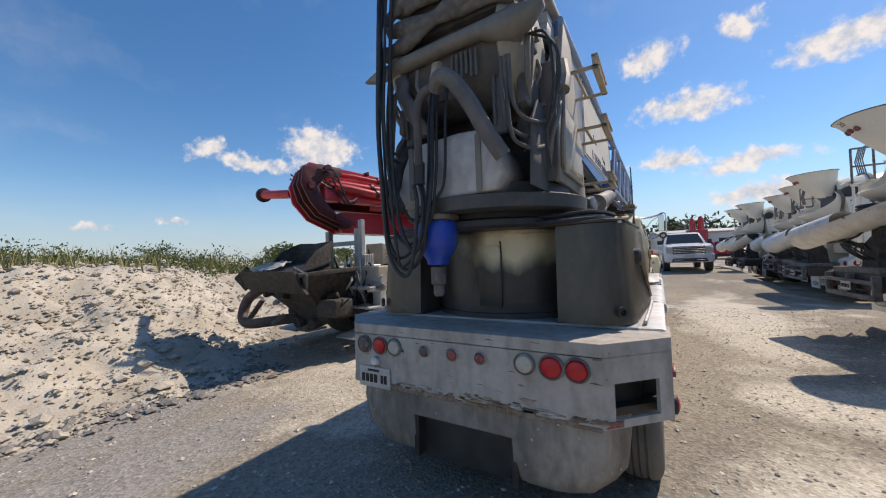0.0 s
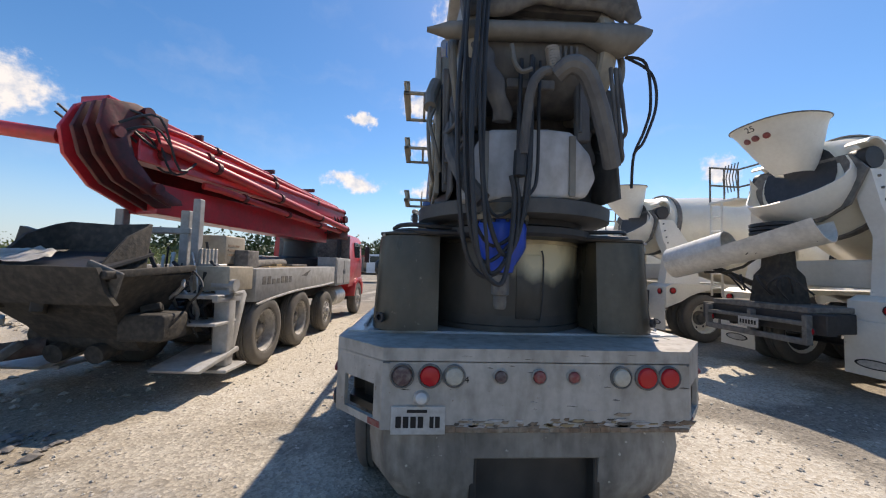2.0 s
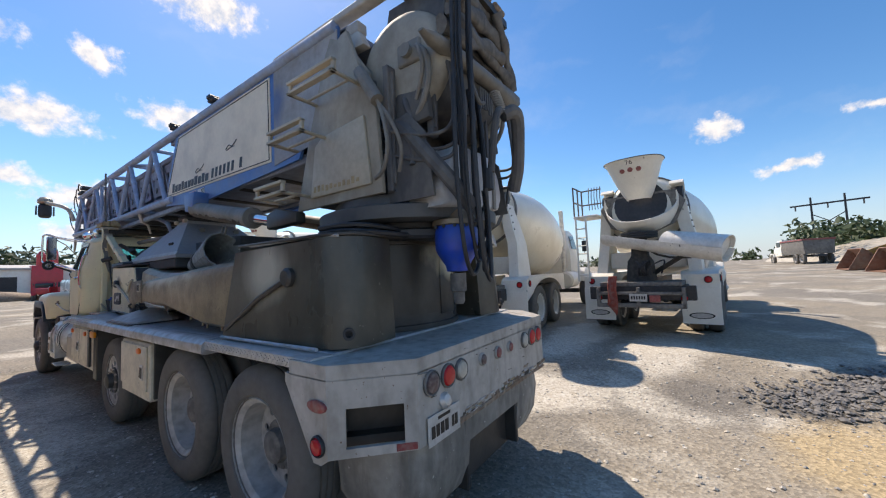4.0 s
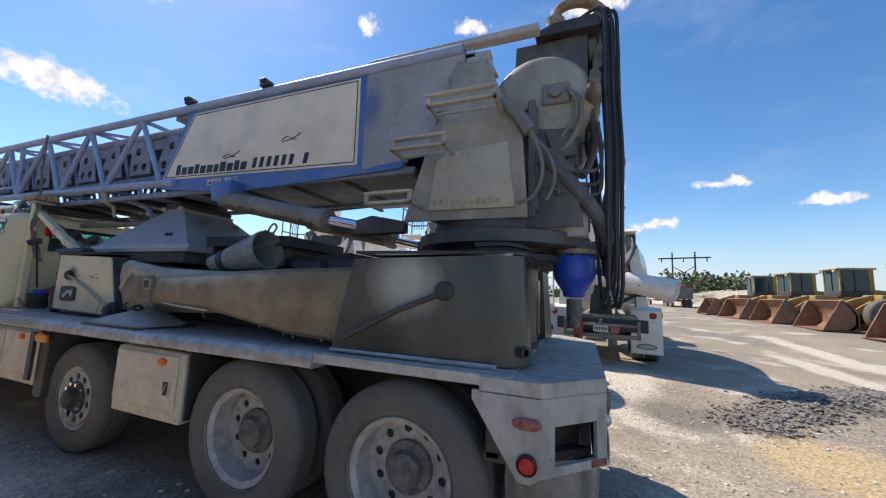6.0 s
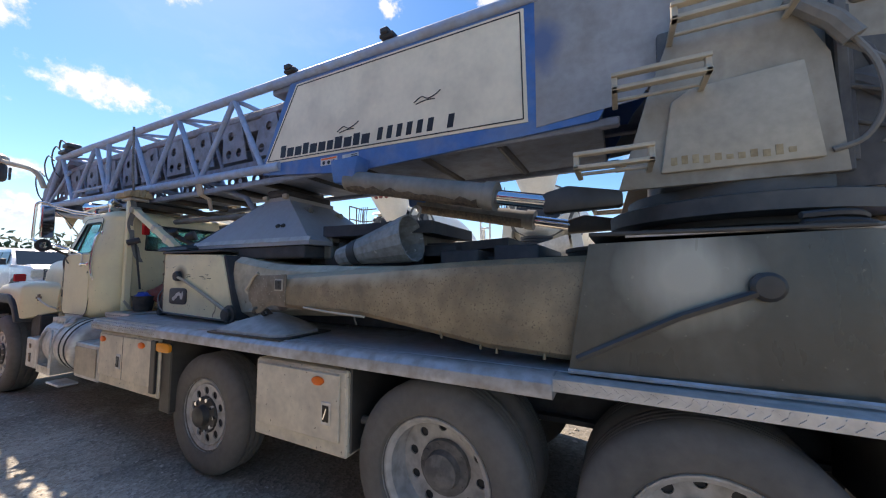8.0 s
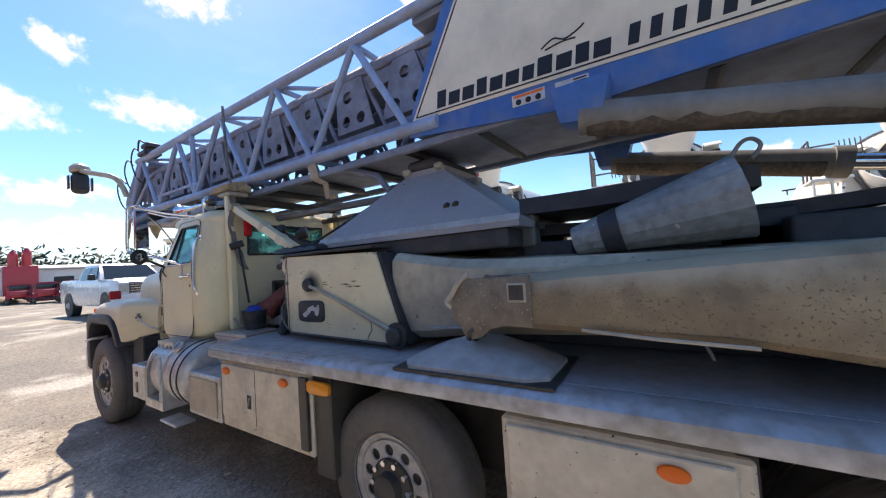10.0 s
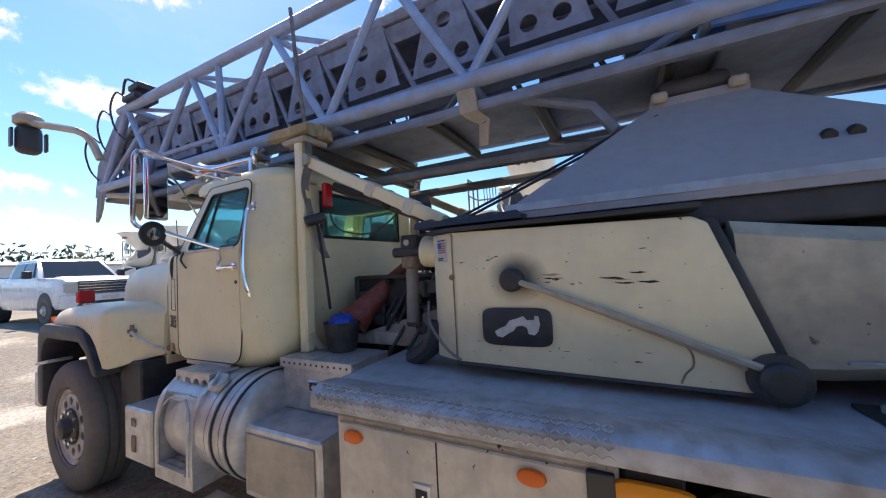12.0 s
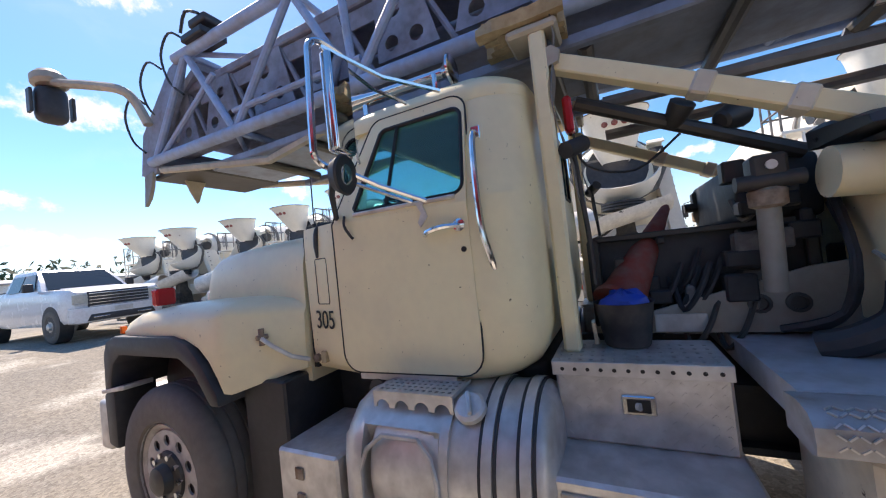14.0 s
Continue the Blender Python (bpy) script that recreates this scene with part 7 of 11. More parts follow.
for s in S2:
    bm = bm_new()
    box(bm, s * 0.25, s * 0.70, 7.16, 7.60, 1.55, 1.75, 0.05)
    loft(bm, [[(s * 0.26, 7.14, 1.70), (s * 0.68, 7.14, 1.70), (s * 0.68, 7.28, 1.70), (s * 0.26, 7.28, 1.70)], [(s * 0.32, 7.10, 2.15), (s * 0.62, 7.10, 2.15), (s * 0.62, 7.17, 2.15), (s * 0.32, 7.17, 2.15)]])
    part("seat", bm, SEAT, cab)
bm = bm_new()
lathe(bm, [(0.235, -0.012), (0.25, 0), (0.235, 0.012), (0.222, 0), (0.235, -0.012)], (-0.46, 7.72, 1.92), (0, -0.5, 0.85), 26, cap=False)
cyl(bm, (-0.46, 7.72, 1.92), (-0.46, 7.92, 1.60), 0.03, 8); box(bm, -0.68, -0.24, 7.705, 7.735, 1.91, 1.93, 0.005)
part("steering_wheel", bm, BLACK, cab)
bm = bm_new()
box(bm, -0.80, 0.80, 7.88, 8.10, 1.68, 1.87, 0.04)
part("dashboard", bm, SEAT, cab)
bm = bm_new()
box(bm, -0.72, 0.72, 7.10, 7.86, 2.33, 2.345, 0.004)
part("headliner", bm, SEAT, cab)

# hood and fenders
bm = bm_new()
rings = []
for y, w, zt, zs in ((8.297, 0.868, 1.872, 1.745), (8.6, 0.845, 1.872, 1.745), (8.9, 0.815, 1.866, 1.74), (9.2, 0.775, 1.852, 1.725), (9.36, 0.74, 1.835, 1.705), (9.47, 0.70, 1.80, 1.67), (9.54, 0.65, 1.74, 1.61), (9.575, 0.58, 1.65, 1.54)):
    rings.append([(-w, y, 1.05), (-w, y, zs - 0.14), (-w + 0.008, y, zs - 0.04), (-w + 0.035, y, zs + (zt - zs) * 0.45), (-w + 0.085, y, zt - 0.025), (-w + 0.16, y, zt - 0.004), (-w + 0.30, y, zt + 0.004), (0, y, zt + 0.018),
                  (w - 0.30, y, zt + 0.004), (w - 0.16, y, zt - 0.004), (w - 0.085, y, zt - 0.025), (w - 0.035, y, zs + (zt - zs) * 0.45), (w - 0.008, y, zs - 0.04), (w, y, zs - 0.14), (w, y, 1.05)])
loft(bm, rings)
hood = part("hood", bm, CREAM, truck, "cream boxy hood with a rounded nose")
bm = bm_new()
box(bm, -0.85, 0.85, 8.263, 8.296, 1.12, 1.845, 0.004)
part("hood_gap", bm, INK, hood)
for s in S2:
    bm = bm_new()
    rings = []
    # along the fender: outer edge, crown height, lower edge
    for y, xo_, zf, zl in ((8.298, 0.895, 1.50, 1.135), (8.38, 0.950, 1.508, 1.115), (8.47, 1.015, 1.515, 1.092), (8.56, 1.085, 1.52, 1.066), (8.615, 1.128, 1.522, 1.05), (8.645, 1.148, 1.523, 1.06), (8.68, 1.155, 1.524, 1.14), (8.74, 1.157, 1.525, 1.23), (8.82, 1.158, 1.525, 1.30), (8.95, 1.158, 1.525, 1.35), (9.15, 1.158, 1.523, 1.362), (9.38, 1.156, 1.516, 1.362), (9.56, 1.148, 1.50, 1.358), (9.68, 1.13, 1.472, 1.352), (9.77, 1.09, 1.42, 1.346), (9.82, 1.03, 1.37, 1.34)):
        k = zf - zl
        rings.append([(s * 0.50, y, zf + 0.014), (s * (xo_ - 0.26), y, zf + 0.014), (s * (xo_ - 0.13), y, zf + 0.006), (s * (xo_ - 0.07), y, zf - 0.006), (s * (xo_ - 0.03), y, zf - 0.03), (s * (xo_ - 0.010), y, zf - 0.07), (s * xo_, y, zl + k * 0.35), (s * (xo_ - 0.003), y, zl), (s * (xo_ - 0.03), y, zl - 0.002), (s * 0.50, y, zl)])
    loft(bm, rings)
    fd = part("fender", bm, CREAM, hood, "cream flat-topped front fender")
    bm = bm_new()
    prism(bm, [(9.885, 1.00), (9.875, 1.25), (9.83, 1.335), (9.72, 1.372), (9.05, 1.37), (8.89, 1.325), (8.775, 1.22), (8.655, 1.06), (8.645, 1.0), (8.72, 1.0), (8.85, 1.17), (8.985, 1.245), (9.66, 1.25), (9.75, 1.19), (9.79, 1.10), (9.80, 1.0)], "x", s * 0.60, s * 1.182, 0.014)
    part("fender_flare", bm, BLACK, fd, "black rubber wheel-arch flare")
    bm = bm_new()
    box(bm, s * 0.50, s * 1.03, 8.33, 8.66, 0.42, 1.10, 0.012)
    part("splash_guard", bm, BLACK, fd)
    bm = bm_new()
    prism(bm, [(8.60, 0.60), (8.60, 1.08), (8.86, 1.30), (9.68, 1.32), (9.80, 1.0), (9.75, 0.60)], "x", s * 0.58, s * 0.86)
    part("wheel_liner", bm, BLACK, fd)
    bm = bm_new()
    tube(bm, [(s * 1.035, 8.465, 1.325), (s * 1.02, 8.40, 1.28), (s * 0.97, 8.32, 1.215), (s * 0.915, 8.25, 1.185)], 0.012, 7)
    part("hood_latch", bm, ALU, hood, "hood hold-down latch")
    bm = bm_new()
    cyl(bm, (s * 1.025, 8.475, 1.285), (s * 1.025, 8.475, 1.375), 0.015, 8); cyl(bm, (s * 1.00, 8.46, 1.33), (s * 1.055, 8.475, 1.33), 0.014, 8)
    part("latch_catch", bm, RUST, hood)
    bm = bm_new()
    box(bm, s * 1.09, s * 1.125, 9.74, 9.765, 1.375, 1.425, 0.004)
    part("fender_reflector", bm, AMBER, fd)
    bm = bm_new()
    box(bm, s * 0.90, s * 1.02, 9.50, 9.57, 1.535, 1.65, 0.012)
    part("fender_lamp", bm, REDLENS, fd, "red square fender lamp")
    bm = bm_new()
    prism(bm, [(9.80, 0.62), (9.92, 0.64), (9.94, 0.98), (9.80, 1.02)], "x", s * 0.92, s * 1.17, 0.02)
    part("bumper_end", bm, BLACK, truck)
    bm = bm_new()
    prism(bm, [(9.62, 1.03), (9.93, 0.985), (9.93, 1.01), (9.62, 1.06)], "x", s * 1.02, s * 1.185, 0.006)
    part("bumper_top", bm, ALU, truck)
    bm = bm_new()
    lathe(bm, [(0.09, 0), (0.10, 0.02), (0.09, 0.05), (0.02, 0.07)], (s * 0.80, 9.84, 1.32), (0, 1, 0), 18)
    part("headlamp", bm, CLEARLENS, fd)
bm = bm_new()
box(bm, -1.15, 1.15, 9.95, 10.10, 0.58, 0.92, 0.03)
part("front_bumper", bm, ALU, truck)
bm = bm_new()
box(bm, -0.47, 0.47, 9.87, 9.92, 0.95, 1.58, 0.02)
for i in range(9):
    box(bm, -0.43, 0.43, 9.92, 9.93, 1.0 + 0.06 * i, 1.03 + 0.06 * i, 0.002)
part("grille", bm, ALU, truck)
bm = bm_new()
box(bm, -0.62, 0.62, 7.05, 9.8, 0.62, 1.13, 0.05)
part("engine_block", bm, BLACK, truck)
bm = bm_new()
tube(bm, [(-0.80, 8.23, 1.80), (-0.815, 8.23, 1.94), (-0.84, 8.20, 2.18)], 0.004, 5)
tube(bm, [(-0.80, 8.23, 1.85), (-0.815, 8.23, 1.92)], 0.014, 6)
part("antenna", bm, BLACK, cab, "thin whip aerial")
bm = bm_new()
tube(bm, [(-0.83, 8.10, 1.90), (-0.89, 8.13, 1.88), (-0.905, 8.14, 1.80), (-0.895, 8.14, 1.72)], 0.014, 7, 4)
part("cowl_hose", bm, BLACK, cab)

# tanks and steps beside the cab
TX = 0.87
for s in S2:
    bm = bm_new()
    lathe(bm, [(0.20, 0), (0.27, 0.012), (0.30, 0.03), (0.31, 0.05), (0.31, 0.70), (0.30, 0.72), (0.26, 0.74)], (s * TX, 6.975, 0.80), (0, 1, 0), 40)
    tk = part("fuel_tank", bm, ALU, truck, "dented round aluminium fuel tank")
    for y in (7.03, 7.165):
        bm = bm_new()
        lathe(bm, [(0.311, 0.012), (0.323, 0.014), (0.323, 0.052), (0.311, 0.054), (0.311, 0.012)], (s * TX, y, 0.80), (0, 1, 0), 40, cap=False)
        sp_ = part("tank_strap", bm, ALU, tk)
        for e in (0, 0.054):
            bm = bm_new()
            lathe(bm, [(0.311, e), (0.319, e + 0.002), (0.319, e + 0.011), (0.311, e + 0.013), (0.311, e)], (s * TX, y, 0.80), (0, 1, 0), 40, cap=False)
            part("strap_rubber", bm, BLACK, sp_)
    bm = bm_new()
    lathe(bm, [(0.042, -0.02), (0.045, 0.025), (0.062, 0.028), (0.062, 0.05), (0.05, 0.06), (0.02, 0.062)], (s * 1.045, 7.275, 1.045), (s * 0.75, 0, 1), 18)
    fc = part("filler_cap", bm, ALU, tk, "round fuel filler cap")
    bm = bm_new()
    box(bm, -0.045, 0.045, -0.008, 0.008, 0.0, 0.018, 0.003, Matrix.Translation((s * 1.083, 7.275, 1.096)) @ pose(0, 0, 0, 0, s * 37, 25))
    part("cap_grip", bm, ALU, fc)
    # moulded step housing in front of the tank
    bm = bm_new()
    O = -0.115
    def section(y, k, top=None, d=0.0):
        x = lambda v: s * (0.86 + v * k)
        zt = 1.10 if k == 1 else 0.80 + 0.30 * k
        pts = [(s * 0.55, y, 0.48), (x(0.33), y, 0.48), (x(0.33), y, 0.555)]
        if top:
            pts += [(x(0.33 - d), y, 0.56), (x(0.33 - d), y, 0.72), (x(0.33 - d), y, top - 0.06), (x(0.31 - d * 0.5), y, top)]
        else:
            pts += [(x(0.33), y, 0.56), (x(0.33), y, 0.72), (x(0.325), y, 0.84), (x(0.305), y, 0.93)]
        return pts + [(x(0.275), y, zt - 0.10), (x(0.20), y, zt - 0.035), (x(0.05), y, zt), (s * 0.55, y, zt)]
    loft(bm, [section(y + O, *a) for y, a in ((7.46, (1,)), (7.495, (1,)), (7.502, (1, 0.84, 0.17)), (7.53, (1, 0.92, 0.20)), (7.59, (1, 0.965, 0.21)), (7.74, (1, 0.965, 0.21)), (7.81, (1, 0.92, 0.20)), (7.838, (1, 0.84, 0.17)), (7.845, (1,)), (7.88, (1,)), (7.94, (0.93,)), (7.98, (0.80,)))])
    sh = part("step_housing", bm, ALU, truck, "aluminium step housing with a deep foothold")
    bm = bm_new()
    ed = [(7.498, 0.56), (7.498, 0.84), (7.525, 0.92), (7.585, 0.975), (7.745, 0.975), (7.815, 0.92), (7.842, 0.84), (7.842, 0.56)]
    tube(bm, [(s * (1.192 if z < 0.9 else (1.175 if z < 0.95 else 1.158)), y + O, z) for y, z in ed], 0.010, 6)
    part("recess_rim", bm, ALU, sh)
    bm = bm_new()
    plate_with_holes(bm, [(s * 1.0, 7.52 + O), (s * 1.205, 7.52 + O), (s * 1.205, 7.82 + O), (s * 1.0, 7.82 + O)], [(s * (1.035 + 0.045 * a), 7.545 + O + 0.042 * b, 0.012) for a in range(4) for b in range(7)], "z", 0.562, 0.576, 8)
    part("foothold_tread", bm, ALU, sh, "perforated foothold tread")
    bm = bm_new()
    plate_with_holes(bm, [(s * 0.90, 7.45 + O), (s * 1.085, 7.45 + O), (s * 1.085, 7.82 + O), (s * 0.90, 7.82 + O)], [(s * (0.925 + 0.034 * a), 7.475 + O + 0.029 * b, 0.0095) for a in range(5) for b in range(12)], "z", 1.108, 1.122, 7)
    # scalloped front edge of the tread
    lip = [(7.45 + O, 1.122), (7.82 + O, 1.122), (7.82 + O, 1.055)]
    for k in range(4):
        c0 = 7.775 + O - 0.0925 * k
        lip += [(c0 + 0.034 * math.cos(a), 1.055 + 0.034 * math.sin(a)) for a in [math.pi * i / 6 for i in range(7)]]
    lip += [(7.45 + O, 1.055)]
    prism(bm, lip, "x", s * 1.082, s * 1.094)
    part("step_tread", bm, ALU, sh, "perforated step tread with a scalloped edge")
    bm = bm_new()
    box(bm, s * 0.70, s * 1.16, 7.885, 8.25, 0.48, 0.845, 0.012)
    bb = part("battery_box", bm, ALU, truck, "plain metal battery box")
    for z0, z1 in ((0.72, 0.775), (0.55, 0.66)):
        bm = bm_new()
        box(bm, s * 1.16, s * 1.17, 8.085, 8.135, z0, z1, 0.004)
        part("box_tag" if z0 > 0.7 else "box_latch", bm, RUST, bb)
    # step box behind the cab
    bm = bm_new()
    box(bm, s * 0.50, s * 0.845, 6.425, 6.99, 0.885, 1.180, 0.01)
    sb = part("step_box", bm, ALU, truck, "aluminium tread step box behind the cab")
    bm = bm_new()
    plate_with_holes(bm, [(s * 0.52, 6.42), (s * 0.855, 6.42), (s * 0.855, 7.0), (s * 0.52, 7.0)], [(s * (0.60 + 0.055 * a), 6.455 + 0.04 * b, 0.0085) for a in range(5) for b in range(14)], "z", 1.182, 1.193, 7)
    box(bm, s * 0.85, s * 0.857, 6.42, 7.0, 1.140, 1.192, 0.002)
    part("perforated_top", bm, ALU, sb, "perforated tread top")
    for k in range(12):
        bm = bm_new()
        cyl(bm, (s * 0.857, 6.455 + 0.046 * k, 1.165), (s * 0.8585, 6.455 + 0.046 * k, 1.165), 0.0075, 8)
        part("edge_hole", bm, INK, sb)
    bm = bm_new()
    random.seed(41)
    for i in range(14):
        for j in range(7):
            a = 45 if (i + j) % 2 else -45
            box(bm, -0.0015, 0.0015, -0.010, 0.010, -0.0035, 0.0035, 0, pose(s * 0.846, 6.45 + 0.039 * i, 0.915 + 0.034 * j, a, 0, 0))
    tagged(part("tread_pattern", bm, ALU, sb), kind="stuff")
    bm = bm_new()
    box(bm, s * 0.845, s * 0.856, 6.655, 6.765, 1.005, 1.075, 0.004)
    lt = part("step_latch", bm, CHROME, sb)
    bm = bm_new()
    box(bm, s * 0.856, s * 0.859, 6.672, 6.748, 1.017, 1.063, 0.002)
    part("latch_pocket", bm, INK, lt)
    bm = bm_new()
    cyl(bm, (s * 0.857, 6.715, 1.04), (s * 0.865, 6.705, 1.04), 0.014, 10)
    part("latch_key", bm, ALU, lt)
    bm = bm_new()
    box(bm, s * 0.50, s * 1.10, 6.41, 7.0, 0.50, 0.885, 0.012)
    part("lower_step", bm, ALU, truck, "lower aluminium step box")
    bm = bm_new()
    box(bm, s * 1.10, s * 1.11, 6.45, 6.97, 0.54, 0.845, 0.006)
    part("lower_panel", bm, SAND_STEEL, truck)
    bm = bm_new()
    box(bm, s * 1.05, s * 1.22, 7.0, 7.34, 0.40, 0.425, 0.006)
    box(bm, s * 0.9, s * 0.93, 7.0, 7.03, 0.42, 0.60, 0.004)
    part("hanging_step", bm, ALU, truck, "low tread step under the tank")

# post, blocks and struts that carry the boom behind the cab
for s in S2:
    bm = bm_new()
    box(bm, s * 0.655, s * 0.735, 6.895, 6.965, 1.194, 2.58, 0.012)
    ps = part("boom_post", bm, CREAM, truck, "cream square boom post")
    bm = bm_new()
    random.seed(3)
    rings = []
    for i in range(15):
        z = 2.70 - 0.65 * i / 14
        x, y = 0.70 + 0.012 * math.sin(i * 0.9), 6.875 - 0.018 * math.sin(i * 0.5)
        w = 0.032 - 0.009 * (i / 14) * abs(math.sin(i * 0.6))
        rings.append([(s * (x + w), y, z), (s * (x - w), y - 0.010 * math.sin(i), z), (s * (x - w), y + 0.006, z), (s * (x + w), y + 0.006, z)])
    loft(bm, rings)
    part("ratchet_strap", bm, GRIME, ps, "slack grey ratchet strap")
    bm = bm_new()
    tube(bm, [(s * 0.70, 6.87, 2.62), (s * 0.705, 6.93, 3.0), (s * 0.69, 7.0, 3.55)], 0.014, 5)
    part("strap_run", bm, GRIME, ps, "tight strap up to the boom")
    bm = bm_new()
    cyl(bm, (s * 0.74, 6.865, 2.035), (s * 0.64, 6.80, 2.075), 0.036, 12)
    part("strap_ratchet", bm, BLACK, ps)
    bm = bm_new()
    rings = [[(s * (x + w), y, z), (s * (x - w), y - 0.01, z), (s * (x - w), y + 0.006, z), (s * (x + w), y + 0.006, z)] for x, y, z, w in ((0.685, 6.86, 2.05, 0.025), (0.665, 6.845, 1.98, 0.036), (0.64, 6.84, 1.86, 0.032), (0.60, 6.83, 1.80, 0.02))]
    loft(bm, rings)
    part("strap_fold", bm, GRIME, ps)
    bm = bm_new()
    tube(bm, [(s * 0.665, 6.84, 2.03), (s * 0.645, 6.83, 1.85), (s * 0.625, 6.82, 1.66), (s * 0.60, 6.82, 1.46)], 0.011, 6, 3)
    part("strap_tail", bm, BLACK, ps)
    bm = bm_new()
    prism(bm, [(s * 0.74, 1.33), (s * 0.76, 1.32), (s * 0.70, 1.22), (s * 0.60, 1.197), (s * 0.58, 1.21), (s * 0.68, 1.25)], "y", 6.83, 6.842)
    part("strap_end", bm, SAND_STEEL, ps)
    bm = bm_new()
    box(bm, s * 0.54, s * 0.75, 6.84, 7.06, 2.57, 2.61, 0.012)
    part("support_plate", bm, SAND_STEEL, ps)
    random.seed(8 if s < 0 else 9)
    for k in range(8):
        bm = bm_new()
        y0, y1 = 6.80 + random.uniform(0, 0.06), 7.10 + random.uniform(0, 0.10)
        x0 = 0.53 + 0.028 * k
        z0 = 2.61 + random.uniform(0, 0.02)
        zz = z0 + random.uniform(0.07, 0.13) - 0.03 * abs(k - 3) / 3
        rings = []
        for t in range(6):
            y = y0 + (y1 - y0) * t / 5
            o = [random.uniform(-0.014, 0.014) for _ in range(4)]
            rings.append([(s * (x0 + o[0]), y, z0), (s * (x0 + 0.04 + o[1]), y, z0 + 0.005), (s * (x0 + 0.038 + o[2]), y, zz + o[3]), (s * (x0 + 0.004), y, zz + o[0])])
        loft(bm, rings)
        part("wood_splinter", bm, STRAW, ps, "splintered wooden packing board", angle=10)
    bm = bm_new()
    a, b = Vector((s * 0.66, 6.90, 2.455)), Vector((s * 0.66, 5.90, 1.945))
    rings = []
    d = (b - a).normalized(); n = Vector((0, -d.z, d.y))
    for v in (a, b):
        rings.append([v + Vector((s * 0.038, 0, 0)) + n * 0.036, v - Vector((s * 0.038, 0, 0)) + n * 0.036, v - Vector((s * 0.038, 0, 0)) - n * 0.036, v + Vector((s * 0.038, 0, 0)) - n * 0.036])
    loft(bm, rings)
    bmesh.ops.bevel(bm, geom=bm.edges[:], offset=0.006, segments=1, profile=0.5, affect="EDGES")
    st_ = part("boom_strut", bm, CREAM, truck, "cream diagonal strut")
    bm = bm_new()
    cyl(bm, (s * 0.62, 6.885, 2.455), (s * 0.725, 6.885, 2.455), 0.045, 6)
    part("strut_bolt", bm, SAND_STEEL, st_)
    for t in (0.53, 0.795):
        bm = bm_new()
        v = a.lerp(b, t)
        ang = math.degrees(math.atan2(d.z, d.y))
        box(bm, -0.046, 0.046, -0.034, 0.034, -0.044, 0.044, 0.008, Matrix.Translation(v) @ pose(0, 0, 0, ang, 0, 0))
        part("strut_clamp", bm, CREAM_BOX, st_)
bm = bm_new()
box(bm, -0.66, 0.66, 6.88, 6.97, 2.50, 2.57, 0.012)
part("cross_tube", bm, STEEL, truck)
bm = bm_new()
cyl(bm, (-0.52, 6.82, 2.30), (-0.30, 5.98, 1.93), 0.032, 10)
ft = part("lamp_bar", bm, STEEL, truck, "thin dark bar with work lamps")
for p, d, r in (((-0.45, 6.42, 2.16), (-0.4, -0.3, 0.5), 0.05), ((-0.36, 6.22, 2.12), (0.5, -0.6, 0.25), 0.06)):
    bm = bm_new()
    lathe(bm, [(r * 0.5, -0.06), (r * 0.7, -0.05), (r, 0.02), (r * 1.05, 0.05), (r * 0.9, 0.055)], p, d, 14)
    part("work_lamp", bm, STEEL, ft)
bm = bm_new()
box(bm, -0.60, -0.52, 6.83, 6.87, 2.15, 2.32, 0.012)
part("stop_lamp", bm, REDLENS, truck, "red stop lamp on the post")
bm = bm_new()
tube(bm, [(-0.56, 6.84, 2.15), (-0.52, 6.80, 2.0), (-0.40, 6.60, 1.96), (-0.34, 6.4, 2.10)], 0.006, 5, 4)
part("lamp_cable", bm, BLACK, truck)
# gear between cab and housing: black frame, ram, wing plate
bm = bm_new()
box(bm, -0.30, 0.60, 5.96, 6.86, 1.2, 1.655, 0.02)
hp = part("hydraulic_pack", bm, BLACK, truck, "black oily hydraulic pack")
bm = bm_new()
for y in (6.0, 6.82):
    box(bm, -0.335, -0.30, y - 0.02, y + 0.02, 1.2, 1.66, 0.006)
box(bm, -0.335, -0.30, 6.0, 6.82, 1.635, 1.665, 0.006)
part("pack_frame", bm, STEEL, hp)
bm = bm_new()
box(bm, -0.30, 0.62, 5.93, 6.22, 1.655, 1.93, 0.03)
part("valve_block", bm, BLACK, hp)
for x in (-0.55, 0.55):
    bm = bm_new()
    cyl(bm, (x, 6.20, 1.385), (x, 6.19, 1.74), 0.037, 16)
    jr = part("jack_ram", bm, TAN, truck, "dusty rusting upright ram")
    bm = bm_new()
    lathe(bm, [(0.037, 1.70), (0.058, 1.71), (0.06, 1.765), (0.045, 1.78), (0.045, 1.80)], (x, 6.19, 0), (0, 0, 1), 14)
    part("ram_collar", bm, RUST, jr)
    bm = bm_new()
    cyl(bm, (x - 0.03, 6.09, 1.80), (x - 0.03, 6.29, 1.80), 0.03, 12); box(bm, x - 0.05, x + 0.05, 6.13, 6.24, 1.79, 1.90, 0.012)
    part("ram_pin", bm, STEEL, jr)
    bm = bm_new()
    cyl(bm, (x - 0.055, 6.185, 1.855), (x - 0.065, 6.185, 1.855), 0.018, 10)
    part("pin_bolt", bm, ALU, jr)
random.seed(61)
